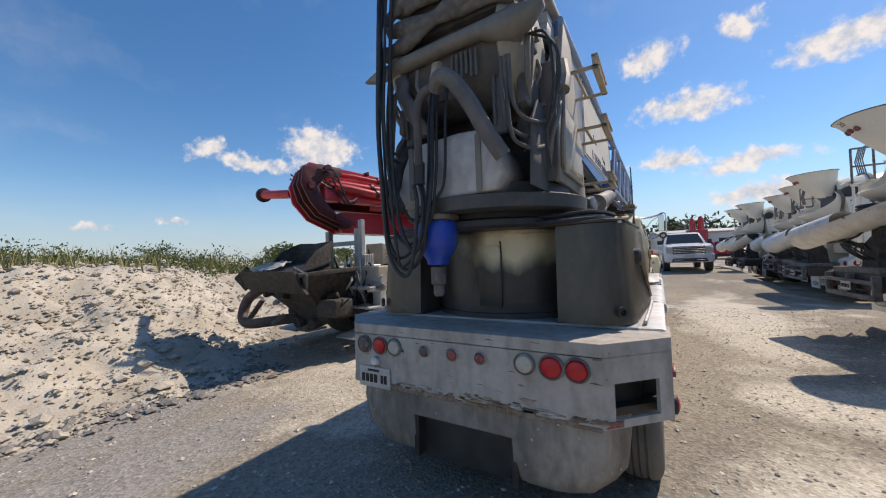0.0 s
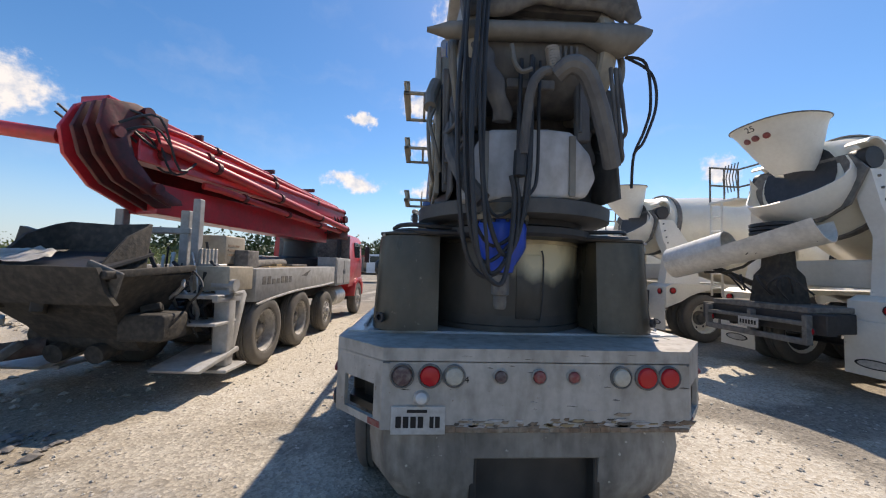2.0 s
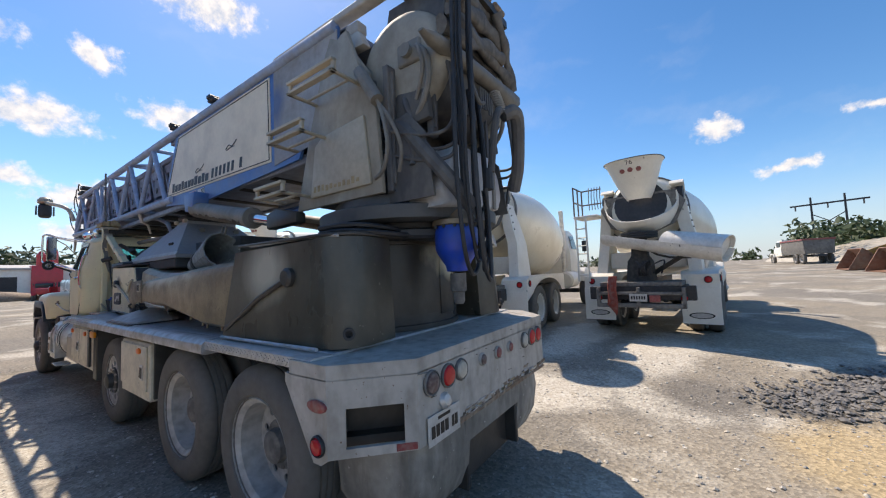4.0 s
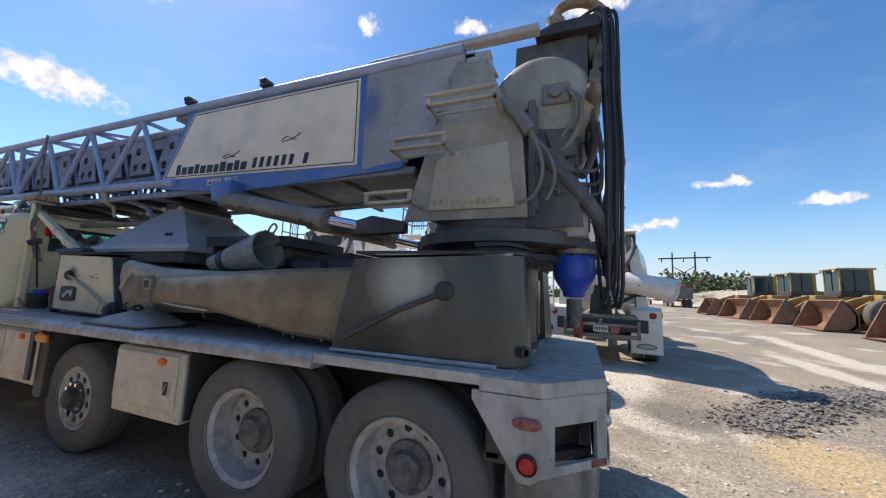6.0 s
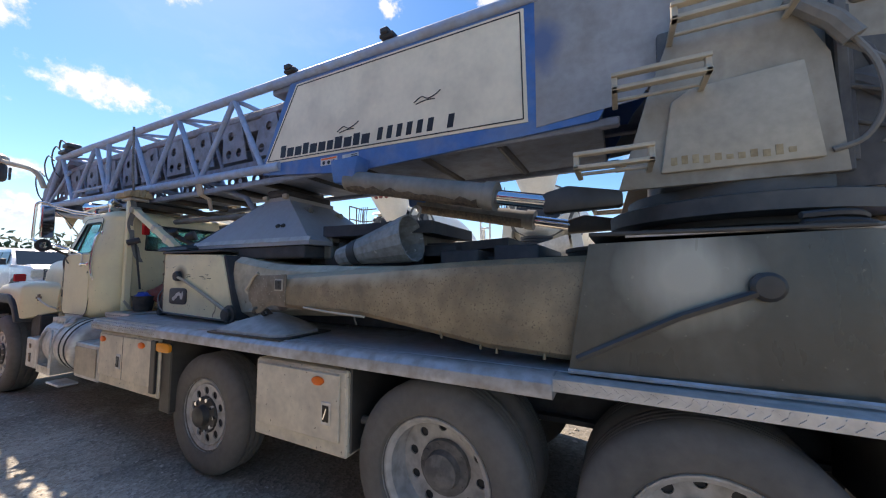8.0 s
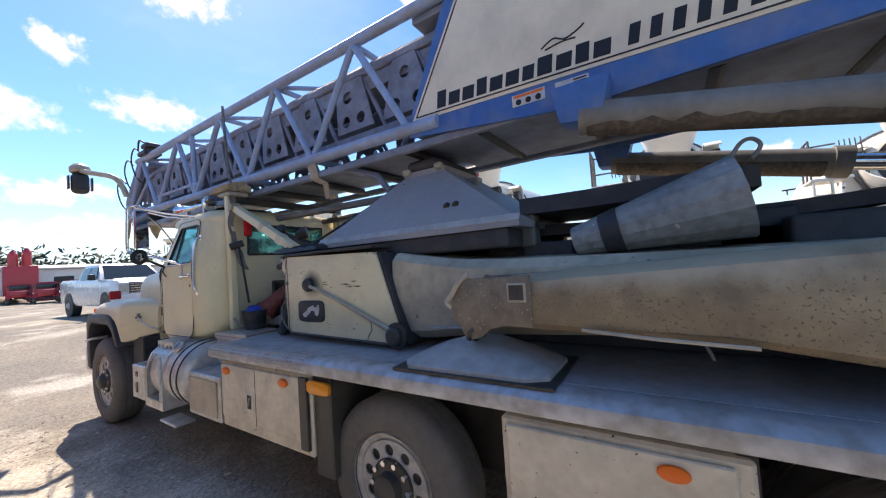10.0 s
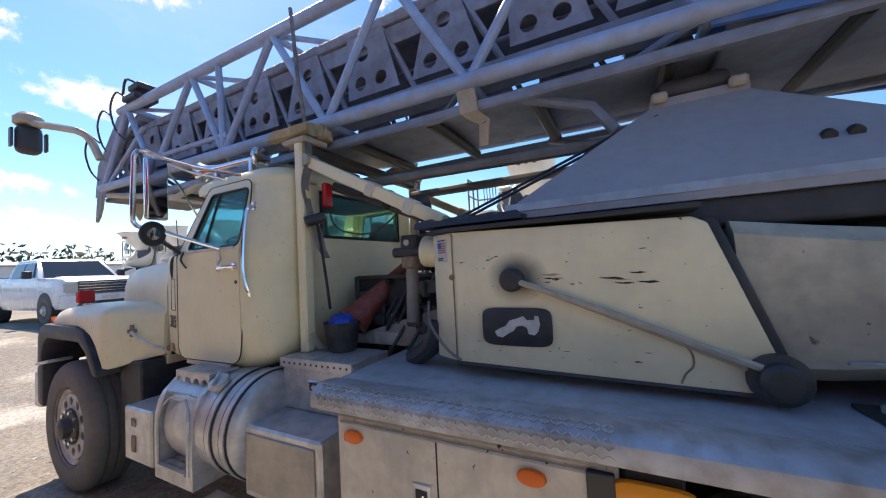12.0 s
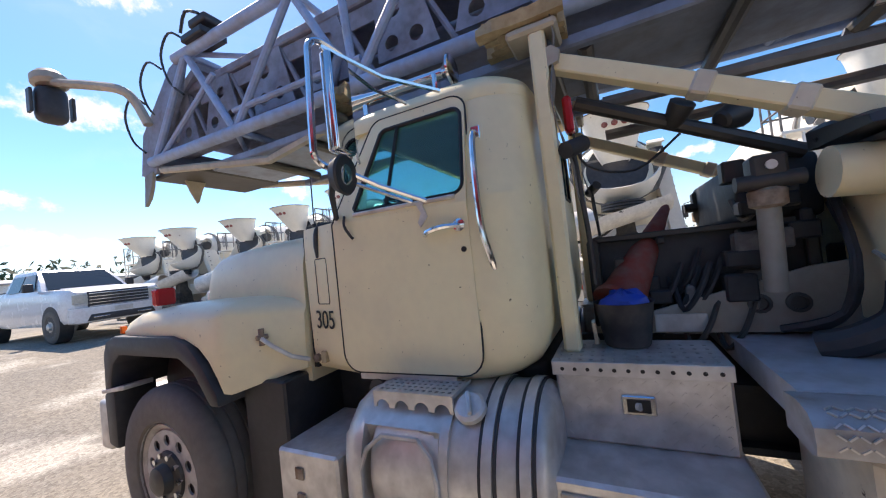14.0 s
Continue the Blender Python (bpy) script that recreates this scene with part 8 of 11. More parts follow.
for k in range(34):
    bm = bm_new()
    x, y, z = random.uniform(-0.42, -0.30), random.uniform(5.95, 6.75), random.uniform(1.30, 1.90)
    if z > 1.62 and y > 6.25:
        z -= 0.3
    if k % 3:
        w, h = random.uniform(0.015, 0.06), random.uniform(0.015, 0.06)
        box(bm, x - 0.03, x + 0.05, y - w, y + w, z - h, z + h, 0.008)
    else:
        tube(bm, [(x, y, z), (x - 0.05, y + 0.06, z - 0.12), (x - 0.03, y + 0.12, z - 0.2), (x + 0.04, y + 0.14, z - 0.1)], 0.012, 6, 4)
    part("pack_fitting", bm, (BLACK, STEEL, GRIME, BLACK)[k % 4], truck)
for s in S2:
    bm = bm_new()
    prism(bm, [(6.86, 1.20), (6.86, 1.225), (6.05, 1.46), (5.90, 1.48), (5.90, 1.20)], "x", s * 0.40, s * 0.42, 0.005)
    wp = part("wing_plate", bm, TAN, truck, "dusty grey wing plate")
    for y0, y1, z1 in ((6.62, 6.80, 1.268), (6.40, 6.60, 1.285)):
        bm = bm_new()
        box(bm, s * 0.42, s * 0.425, y0, y1, 1.205, z1, 0.002)
        part("data_plate", bm, ALU, wp)
    for y in (6.10, 6.22):
        bm = bm_new()
        lathe(bm, [(0.04, 0), (0.04, 0.012), (0.028, 0.014), (0.026, 0.002)], (s * 0.42, y, 1.32), (s, 0, 0), 14)
        part("gland_ring", bm, STEEL, wp)
    bm = bm_new()
    cyl(bm, (s * 0.62, 5.92, 1.785), (s * 0.62, 6.045, 1.795), 0.088, 18)
    part("housing_cylinder", bm, CREAM, truck)
    # sticker and rust line on the angled front of the housing
    fx = lambda y: s * (0.83 - 0.5172 * (y - 5.78) + 0.003)
    def skin(bm, y0, y1, z0, z1, off):
        vs = [bm.verts.new(p) for p in ((fx(y0) + s * off, y0, z0), (fx(y1) + s * off, y1, z0), (fx(y1) + s * off, y1, z1), (fx(y0) + s * off, y0, z1))]
        vb = [bm.verts.new(v.co - Vector((s * 0.002, 0.001, 0))) for v in vs]
        fs = [bm.faces.new(vs), bm.faces.new(vb[::-1])] + [bm.faces.new((vs[i], vb[i], vb[(i + 1) % 4], vs[(i + 1) % 4])) for i in range(4)]
        bmesh.ops.recalc_face_normals(bm, faces=fs)
    bm = bm_new()
    skin(bm, 5.822, 5.893, 1.725, 1.842, 0.0)
    fl = part("flag_sticker", bm, PLATEWHITE, truck, "small white sticker with a striped flag")
    for k in range(5):
        bm = bm_new()
        skin(bm, 5.830, 5.862 if k > 1 else 5.885, 1.770 + 0.011 * k, 1.776 + 0.011 * k, 0.0025)
        part("flag_stripe", bm, REDFADED, fl)
    bm = bm_new()
    skin(bm, 5.863, 5.886, 1.792, 1.822, 0.0025)
    part("flag_canton", bm, MOTORBLUE, fl)
    for z, y0 in ((1.83, 5.835), (1.742, 5.845), (1.733, 5.85)):
        bm = bm_new()
        skin(bm, y0, 5.885, z, z + 0.005, 0.0025)
        part("sticker_line", bm, INK, fl)
    bm = bm_new()
    cyl(bm, (s * 0.828, 5.79, 1.65), (s * 0.836, 5.79, 1.65), 0.014, 8)
    part("crease_rivet", bm, RUST, truck)
    bm = bm_new()
    tube(bm, [(s * 0.832, 5.783, 1.86), (s * 0.833, 5.783, 1.5), (s * 0.832, 5.784, 1.26)], 0.0035, 5)
    part("crease_weld", bm, RUST, truck)
    bm = bm_new()
    tube(bm, [(s * 0.70, 6.00, 1.52), (s * 0.80, 5.94, 1.42), (s * 0.84, 5.83, 1.31), (s * 0.835, 5.76, 1.262)], 0.007, 6, 3)
    part("slack_cord", bm, TOWER, truck)
    bm = bm_new()
    tube(bm, [(s * 0.66, 6.14, 1.21), (s * 0.70, 6.06, 1.24), (s * 0.73, 5.97, 1.31), (s * 0.72, 5.94, 1.42)], 0.05, 10, 4)
    part("bent_duct", bm, BLACK, truck, "bent black rubber duct")
    for k in range(3):
        bm = bm_new()
        tube(bm, [(s * 0.4, 5.96, 1.7 + 0.04 * k), (s * 0.58, 5.99, 1.5), (s * 0.55, 6.02, 1.3), (s * 0.45, 6.07 + 0.05 * k, 1.22)], 0.016, 6, 4)
        part("pack_hose", bm, BLACK, truck)
for a, c in (((-0.30, 4.80, 2.44), (-0.50, 6.02, 1.93)), ((-0.36, 4.86, 2.38), (-0.62, 5.86, 1.93))):
    bm = bm_new()
    tube(bm, [a, c], 0.008, 5)
    part("stay_cable", bm, BLACK, truck, "tight black stay cable")
bm = bm_new()
random.seed(12)
rings = []
for i in range(12):
    y = 5.45 + 0.56 * i / 11
    h = 0.05 * abs(math.sin(i * 1.1)) + 0.02
    rings.append([(-0.80, y, 1.905), (-0.42, y, 1.905), (-0.44, y + 0.01, 1.93 + h), (-0.60, y, 1.925 + h * 0.8), (-0.79, y, 1.915 + h * 0.4)])
loft(bm, rings)
part("rubber_mat", bm, BLACK, truck, "crumpled black rubber sheet on the housing")

# loose things behind the cab
bk = thing("rubber_bucket", "black rubber bucket standing on the step box", "bucket", m=pose(-0.60, 6.72, 1.196))
bm = bm_new()
lathe(bm, [(0.085, 0), (0.09, 0.01), (0.115, 0.18), (0.12, 0.185), (0.108, 0.18), (0.085, 0.02)], n=24)
part("bucket_body", bm, SEAT, bk)
bm = bm_new()
random.seed(4)
lathe(bm, [(0.10, 0.15), (0.085, 0.20), (0.05, 0.225), (0.01, 0.23)], n=14)
for v in bm.verts:
    v.co += Vector((random.uniform(-0.015, 0.015), random.uniform(-0.015, 0.015), random.uniform(-0.012, 0.012)))
part("blue_rag", bm, MOTORBLUE, bk, "crumpled blue rag")
tc = thing("traffic_cone", "faded orange traffic cone leaning in the bucket", "traffic cone", m=look((-0.47, 6.73, 1.36), (-0.08, 6.455, 1.80)) @ pose(0, 0, 0, 180, 0, 0))
bm = bm_new()
lathe(bm, [(0.11, 0), (0.095, 0.05), (0.022, 0.62), (0.012, 0.64)], n=28)
part("cone_body", bm, CONE, tc)
bm = bm_new()
lathe(bm, [(0.118, -0.02), (0.118, 0.0), (0.105, 0.012)], n=24)
part("cone_foot", bm, CONE, tc)

# ---- concrete mixer trucks, parked in a row: rear at x = 0, front towards +x ----
def half_pipe(bm, a, b, r0, r1, n=10, sag=math.pi):
    """An open trough from a to b."""
    a, b = Vector(a), Vector(b)
    d = (b - a).normalized()
    side = d.cross(Vector((0, 0, 1))).normalized()
    up = side.cross(d)
    rings = []
    for p, r in ((a, r0), (b, r1)):
        rings.append([p + side * r * math.cos(t) - up * r * math.sin(t) for t in [(math.pi - sag) / 2 + sag * i / n for i in range(n + 1)]])
    loft(bm, rings, cap=False, close=False)


HOPPER = Matrix.Translation((0.74, 0, 3.05)) @ Matrix.Diagonal((0.83, 0.85, 0.84, 1)) @ Matrix.Translation((-0.72, 0, -2.98))


def mixer(number, m, label, folded=1, plate=False):
    mx = thing("mixer_truck", label, "mixer truck", "parked mixer trucks", m=m)
    # frame, axles, wheels
    bm = bm_new()
    for s in S2:
        box(bm, 0.25, 8.6, s * 0.38, s * 0.46, 0.72, 1.0, 0.01)
    box(bm, 0.2, 0.35, -0.9, 0.9, 0.76, 1.02, 0.01); box(bm, 0.35, 0.86, -0.75, -0.60, 0.76, 1.02, 0.01); box(bm, 0.35, 0.86, 0.60, 0.75, 0.76, 1.02, 0.01); box(bm, 0.35, 1.0, -0.55, 0.55, 0.80, 1.05, 0.02)
    for x in (1.85, 3.2, 8.0):
        cyl(bm, (x, -0.85, 0.52), (x, 0.85, 0.52), 0.08, 10)
    part("frame", bm, BLACK, mx)
    rot = Matrix.Rotation(radians(90), 4, "Z")
    for x in (1.85, 3.2, 8.0):
        for s in S2:
            w_ = wheel(mx, s * 1.22, 0, 0.52, s, x < 7, rim_mat=WHITE, holes=8)
            for o in (w_, *w_.children):
                o.data.transform(Matrix.Translation((x, 0, 0)) @ rot)
            if x < 7:
                w_ = wheel(mx, s * 0.90, 0, 0.52, s, True, rim_mat=WHITE, holes=6)
                for o in (w_, *w_.children):
                    o.data.transform(Matrix.Translation((x, 0, 0)) @ rot)
    # rear fenders, flaps, lamps
    for s in S2:
        bm = bm_new()
        arch = [(2.525 + 1.42 * math.cos(math.radians(q)), 0.62 + 0.58 * math.sin(math.radians(q))) for q in range(20, 162, 12)]
        prism(bm, [(0.90, 0.75), (0.90, 1.20), (1.05, 1.27), (4.10, 1.27), (4.17, 1.20), (4.17, 0.80)] + arch, "y", s * 0.62, s * 1.22, 0.0)
        fd = part("rear_fender", bm, WHITE, mx, "white steel rear fender")
        bm = bm_new()
        box(bm, 0.86, 0.885, s * 0.60, s * 1.22, 0.26, 0.95, 0.006)
        fp = part("mud_flap", bm, WHITE, fd, "white rubber mud flap")
        bm = bm_new()
        prism(bm, [(s * 0.91 + 0.20 * math.cos(a), 0.42 + 0.06 * math.sin(a)) for a in [i * math.pi / 12 for i in range(24)]], "x", 0.852, 0.857)
        part("flap_logo", bm, INK, fp)
        bm = bm_new()
        prism(bm, [(s * 0.91 + 0.17 * math.cos(a), 0.42 + 0.045 * math.sin(a)) for a in [i * math.pi / 12 for i in range(24)]], "x", 0.847, 0.851)
        box(bm, 0.842, 0.846, s * 0.91 - 0.14, s * 0.91 + 0.14, 0.41, 0.435, 0)
        part("logo_field", bm, PLATEWHITE, fp)
        lamp(fd, (1.05, s * 1.225, 1.12), (0, s, 0), 0.06, REDLENS, "side_lamp")
        lamp(mx, (0.2, s * 0.72, 0.80), (-1, 0, 0), 0.05, REDLENS, "tail_lamp")
        lamp(mx, (0.885, s * 1.05, 1.10), (-1, 0, 0), 0.055, REDLENS, "tail_lamp")
    # rear platform bars, plate, hose
    bm = bm_new()
    box(bm, 0.10, 0.16, -0.75, 0.75, 0.62, 0.70, 0.01); box(bm, 0.10, 0.16, -0.75, 0.75, 0.86, 0.92, 0.01)
    for y in (-0.72, 0.0, 0.72):
        box(bm, 0.1, 0.2, y - 0.03, y + 0.03, 0.62, 1.0, 0.008)
    box(bm, 0.2, 1.1, -0.7, 0.7, 1.02, 1.10, 0.01)
    part("rear_step", bm, GRIME, mx, "grey rear step frame")
    bm = bm_new()
    box(bm, 0.085, 0.098, -0.15, 0.15, 0.74, 0.88, 0.003)
    pl = part("number_plate", bm, PLATEWHITE, mx)
    bm = bm_new()
    for k in range(6):
        box(bm, 0.080, 0.084, -0.12 + 0.043 * k, -0.095 + 0.043 * k, 0.78, 0.84, 0)
    part("plate_bars", bm, INK, pl)
    if plate:
        for k in range(5):
            bm = bm_new()
            y = 0.36 + 0.03 * k
            tube(bm, [(0.10, y, 1.22), (0.04, y + 0.02, 1.0), (0.03, y, 0.7), (0.05, y + 0.03, 0.5 + 0.04 * k), (0.1, y + 0.05, 0.72), (0.14, y + 0.03, 1.1)], 0.02, 6, 4)
            part("red_hose", bm, CONE, mx, "coiled faded red hose")
        bm = bm_new()
        box(bm, 0.085, 0.12, -0.36, -0.18, 0.73, 0.86, 0.01)
        part("lamp_block", bm, REDFADED, mx)
    # drum
    ax = Vector((5.4, 0, -1.02)).normalized()
    p0 = Vector((0.75, 0, 3.02))
    bm = bm_new()
    lathe(bm, [(0.52, 0.25), (0.60, 0.32), (0.74, 0.75), (0.80, 0.80), (0.80, 0.86), (0.77, 0.90), (1.0, 1.75), (1.14, 2.4), (1.19, 2.85), (1.19, 3.5), (1.10, 4.2), (0.86, 4.85), (0.55, 5.15), (0.3, 5.2)], p0, ax, 44)
    dm = part("drum", bm, DRUMWHITE, mx, "cream streaked mixing drum", angle=50)
    bm = bm_new()
    lathe(bm, [(0.805, 0.78), (0.83, 0.79), (0.83, 0.89), (0.805, 0.90), (0.805, 0.78)], p0, ax, 44, cap=False)
    part("drum_track", bm, GRIME, dm)
    bm = bm_new()
    lathe(bm, [(0.50, 0.24), (0.45, 0.30), (0.3, 0.6)], p0, ax, 24)
    part("drum_mouth", bm, BLACK, dm)
    # pedestal
    for s in S2:
        bm = bm_new()
        loft(bm, [[(x0, s * (y1 - 0.22), z), (x1, s * (y1 - 0.22), z), (x1, s * y1, z), (x0, s * y1, z)] for z, x0, x1, y1 in ((1.10, 1.0, 1.95, 0.98), (1.35, 1.08, 1.92, 0.97), (2.05, 1.22, 1.88, 0.92), (2.45, 1.12, 1.72, 0.86), (2.95, 1.06, 1.42, 0.80))])
        ps = part("pedestal", bm, WHITE, mx, "tapered white drum pedestal")
        for k in range(4):
            bm = bm_new()
            cyl(bm, (1.16 + 0.02 * k, s * (0.80 + 0.02 * k), 2.85 - 0.16 * k), (1.16 + 0.02 * k, s * (0.835 + 0.02 * k), 2.85 - 0.16 * k), 0.018, 6)
            part("pedestal_bolt", bm, GRIME, ps)
        bm = bm_new()
        rings = []
        for i in range(9):
            a = math.radians(-20 + 20 * i)
            rings.append([(1.20 + 0.20 * math.cos(a), s * y, 3.18 + 0.22 * math.sin(a)) for y in (0.54, 0.78)] + [(1.20 + 0.17 * math.cos(a), s * y, 3.18 + 0.19 * math.sin(a)) for y in (0.78, 0.54)])
        loft(bm, rings)
        rg = part("roller_guard", bm, WHITE, mx, "pierced white roller guard", angle=50)
        bm = bm_new()
        cyl(bm, (1.2, s * 0.56, 3.12), (1.2, s * 0.76, 3.12), 0.15, 16)
        part("drum_roller", bm, BLACK, rg)
    bm = bm_new()
    box(bm, 1.25, 1.7, -0.72, 0.72, 1.35, 1.75, 0.03)
    part("pedestal_beam", bm, WHITE, mx)
    # charge hopper: shallow flared scoop, its wall drawn in towards the drum's mouth
    bm = bm_new()
    rings = []
    for z, x0, x1, w in ((3.885, -0.02, 1.26, 0.615), (3.86, -0.045, 1.28, 0.635), (3.845, -0.02, 1.26, 0.61), (3.72, 0.09, 1.25, 0.555), (3.55, 0.23, 1.24, 0.50), (3.35, 0.40, 1.23, 0.43), (3.15, 0.58, 1.22, 0.35), (2.98, 0.74, 1.2, 0.26)):
        cx, rx = (x0 + x1) / 2, (x1 - x0) / 2
        rings.append([(cx + rx * math.copysign(abs(math.cos(a)) ** 0.85, math.cos(a)), w * math.copysign(abs(math.sin(a)) ** 0.8, math.sin(a)), z + 0.05 * (cx + rx * math.cos(a) - 0.6)) for a in [i * 2 * math.pi / 32 for i in range(32)]])
    loft(bm, rings, cap=False)
    bmesh.ops.solidify(bm, geom=bm.faces[:], thickness=0.015)
    bmesh.ops.transform(bm, matrix=HOPPER, verts=bm.verts)
    hp = part("charge_hopper", bm, WHITE, mx, "white flared charging hopper", angle=50)
    bm = bm_new()
    rim = [(0.617 + 0.667 * math.copysign(abs(math.cos(a)) ** 0.85, math.cos(a)), 0.637 * math.copysign(abs(math.sin(a)) ** 0.8, math.sin(a)), 3.872 + 0.05 * 0.667 * math.cos(a)) for a in [i * 2 * math.pi / 32 for i in range(33)]]
    tube(bm, rim, 0.012, 6)
    bmesh.ops.transform(bm, matrix=HOPPER, verts=bm.verts)
    part("hopper_rim", bm, GRIME, hp, "rubber-edged hopper rim")
    for k in (-1, 0, 1):
        bm = bm_new()
        p = HOPPER @ Vector((0.155 + 0.03 * abs(k), -0.17 * k, 3.61))
        d = Vector((-1.0, -0.25 * k, -0.62)).normalized()
        lathe(bm, [(0.048, -0.03), (0.048, 0.015), (0.042, 0.028), (0.01, 0.033)], p, d, 14)
        part("hopper_lamp", bm, REDFADED, hp)
    if number:
        writing("fleet_number", number, 0.16, HOPPER @ pose(0.035, 0.0, 3.755, 131, 0, -90), INK, hp)
    # collector: half funnel that hangs below the mouth, its horns up beside the hopper
    bm = bm_new()
    rings = []
    for i in range(19):
        a = math.radians(-105 + 210 * i / 18)
        c, sn = math.cos(a), math.sin(a)
        q = sn * sn
        x = 0.32 + 0.62 * q
        rings.append([(x, 0.70 * sn, 3.04 - 0.46 * c - 0.05 * (1 - q)), (x + 0.10, 0.69 * sn, 2.92 - 0.50 * c), (x + 0.26, 0.60 * sn, 2.74 - 0.42 * c - 0.04 * q), (x + 0.42 - 0.1 * q, 0.48 * sn, 2.62 - 0.34 * c)])
    loft(bm, rings, cap=False, close=False)
    bmesh.ops.solidify(bm, geom=bm.faces[:], thickness=0.02)
    part("collector", bm, WHITE, mx, "white curved collector trough", angle=50)
    bm = bm_new()
    prism(bm, [(-0.80, 2.95), (-0.60, 2.50), (-0.25, 2.30), (0.25, 2.30), (0.60, 2.50), (0.80, 2.95), (0.62, 3.2), (-0.62, 3.2)], "x", 1.02, 1.06)
    part("mouth_guard", bm, GRIME, mx, "concrete-stained plate behind the collector")
    bm = bm_new()
    for z in (2.14, 2.20, 2.26):
        lathe(bm, [(0.30, z - 0.03), (0.335, z - 0.02), (0.335, z + 0.02), (0.30, z + 0.03)], (0.62, 0, 0), (0, 0, 1), 20)
    part("chute_pivot", bm, BLACK, mx, "black chute swivel ring")
    # main chute and folded extension, which closes into a barrel at the outer end
    f = folded
    A, B = Vector((0.66, -f * 0.55, 2.28)), Vector((0.04, f * 1.40, 1.66))
    bm = bm_new()
    half_pipe(bm, A, B, 0.33, 0.26, 12)
    bmesh.ops.solidify(bm, geom=bm.faces[:], thickness=0.02)
    ch = part("main_chute", bm, CHUTEWHITE, mx, "worn white discharge chute", angle=50)
    d = (B - A).normalized()
    up = d.cross(Vector((0, 0, 1))).normalized().cross(d)
    bm = bm_new()
    half_pipe(bm, B - d * 0.02 + up * 0.03, B - d * 1.0 + up * 0.05, 0.265, 0.27, 12, math.pi * 1.05)
    bmesh.ops.rotate(bm, verts=bm.verts, cent=B + up * 0.03, matrix=Matrix.Rotation(math.pi, 3, d))
    bmesh.ops.solidify(bm, geom=bm.faces[:], thickness=0.02)
    part("folded_chute", bm, CHUTEWHITE, ch, "folded chute extension", angle=50)
    bm = bm_new()
    lathe(bm, [(0.235, 0.0), (0.235, 0.012)], B - d * 0.10 + up * 0.02, d, 24)
    part("chute_end", bm, CHUTEWHITE, ch)
    bm = bm_new()
    tube(bm, [A + up * 0.05 + d * 0.3, A.lerp(B, 0.5) - up * 0.36, B - d * 0.5 - up * 0.29], 0.022, 7, 3)
    cyl(bm, (0.75, f * 0.2, 1.25), (0.3, f * 0.8, 1.62), 0.045, 10)
    loft(bm, [[(x, y, z) for x, y in ((0.62 - w, -w), (0.62 + w, -w), (0.62 + w, w), (0.62 - w, w))] for z, w in ((1.05, 0.24), (1.5, 0.20), (1.62, 0.14), (2.12, 0.12))])
    part("chute_ram", bm, DARKGRIME, ch, "grimy chute post and ram")
    # ladder and platform beside the hopper
    bm = bm_new()
    y0, y1 = 1.06, 1.28
    for y in (y0, y1):
        tube(bm, [(0.75, y, 1.1), (0.75, y, 2.85)], 0.022, 6)
    for k in range(6):
        tube(bm, [(0.75, y0, 1.25 + 0.26 * k), (0.75, y1, 1.25 + 0.26 * k)], 0.018, 6)
    part("ladder", bm, WHITE, mx, "white tube ladder")
    bm = bm_new()
    box(bm, 0.72, 1.35, 0.80, 1.32, 2.80, 2.85, 0.01)
    part("platform", bm, WHITE, mx)
    bm = bm_new()
    for x in (0.75, 1.05, 1.35):
        tube(bm, [(x, 1.30, 2.85), (x, 1.30, 3.52)], 0.018, 6)
    for z in (3.18, 3.52):
        tube(bm, [(0.75, 1.30, z), (1.35, 1.30, z), (1.35, 0.85, z)], 0.018, 6)
    for k in range(5):
        tube(bm, [(0.70, 0.70 + 0.06 * k, 2.95), (0.66, 0.70 + 0.06 * k, 3.2), (0.72, 0.70 + 0.06 * k, 3.45)], 0.009, 5)
    part("guard_rail", bm, GRIME, mx)
    # black hoses and small gear at the rear
    random.seed(int(number or 4))
    for k in range(5):
        bm = bm_new()
        y = random.uniform(-0.6, 0.6)
        tube(bm, [(0.5, y, 1.25), (0.3, y + random.uniform(-0.2, 0.2), 1.5), (0.25, y * 0.5, 1.35), (0.5, y * 0.4, 1.15)], 0.014, 6, 4)
        part("rear_hose", bm, BLACK, mx)
    # water tank, cab
    bm = bm_new()
    lathe(bm, [(0.20, 0), (0.27, 0.05), (0.27, 1.1), (0.20, 1.15)], (5.2, -1.0, 1.02), (1, 0, 0), 20)
    part("water_tank", bm, WHITE, mx)
    bm = bm_new()
    lathe(bm, [(0.20, 0), (0.28, 0.05), (0.28, 1.0), (0.20, 1.05)], (5.3, 0.95, 0.85), (1, 0, 0), 20)
    part("fuel_tank", bm, ALU, mx)
    bm = bm_new()
    def cr(z, i, x1):
        r = [(6.25 + i, 0.98 - i), (6.25 + i, -0.98 + i), (x1, -1.02 + i), (x1 + 0.1, -0.85 + i), (x1 + 0.1, 0.85 - i), (x1, 1.02 - i)]
        return [(x, y, z) for x, y in r]
    loft(bm, [cr(1.05, 0.05, 7.5), cr(1.2, 0.0, 7.5), cr(1.95, 0.0, 7.5), cr(2.05, 0.02, 7.45), cr(2.62, 0.12, 7.2), cr(2.76, 0.2, 7.1), cr(2.80, 0.35, 7.0)])
    cb = part("cab", bm, WHITE, mx, "white mixer cab")
    bm = bm_new()
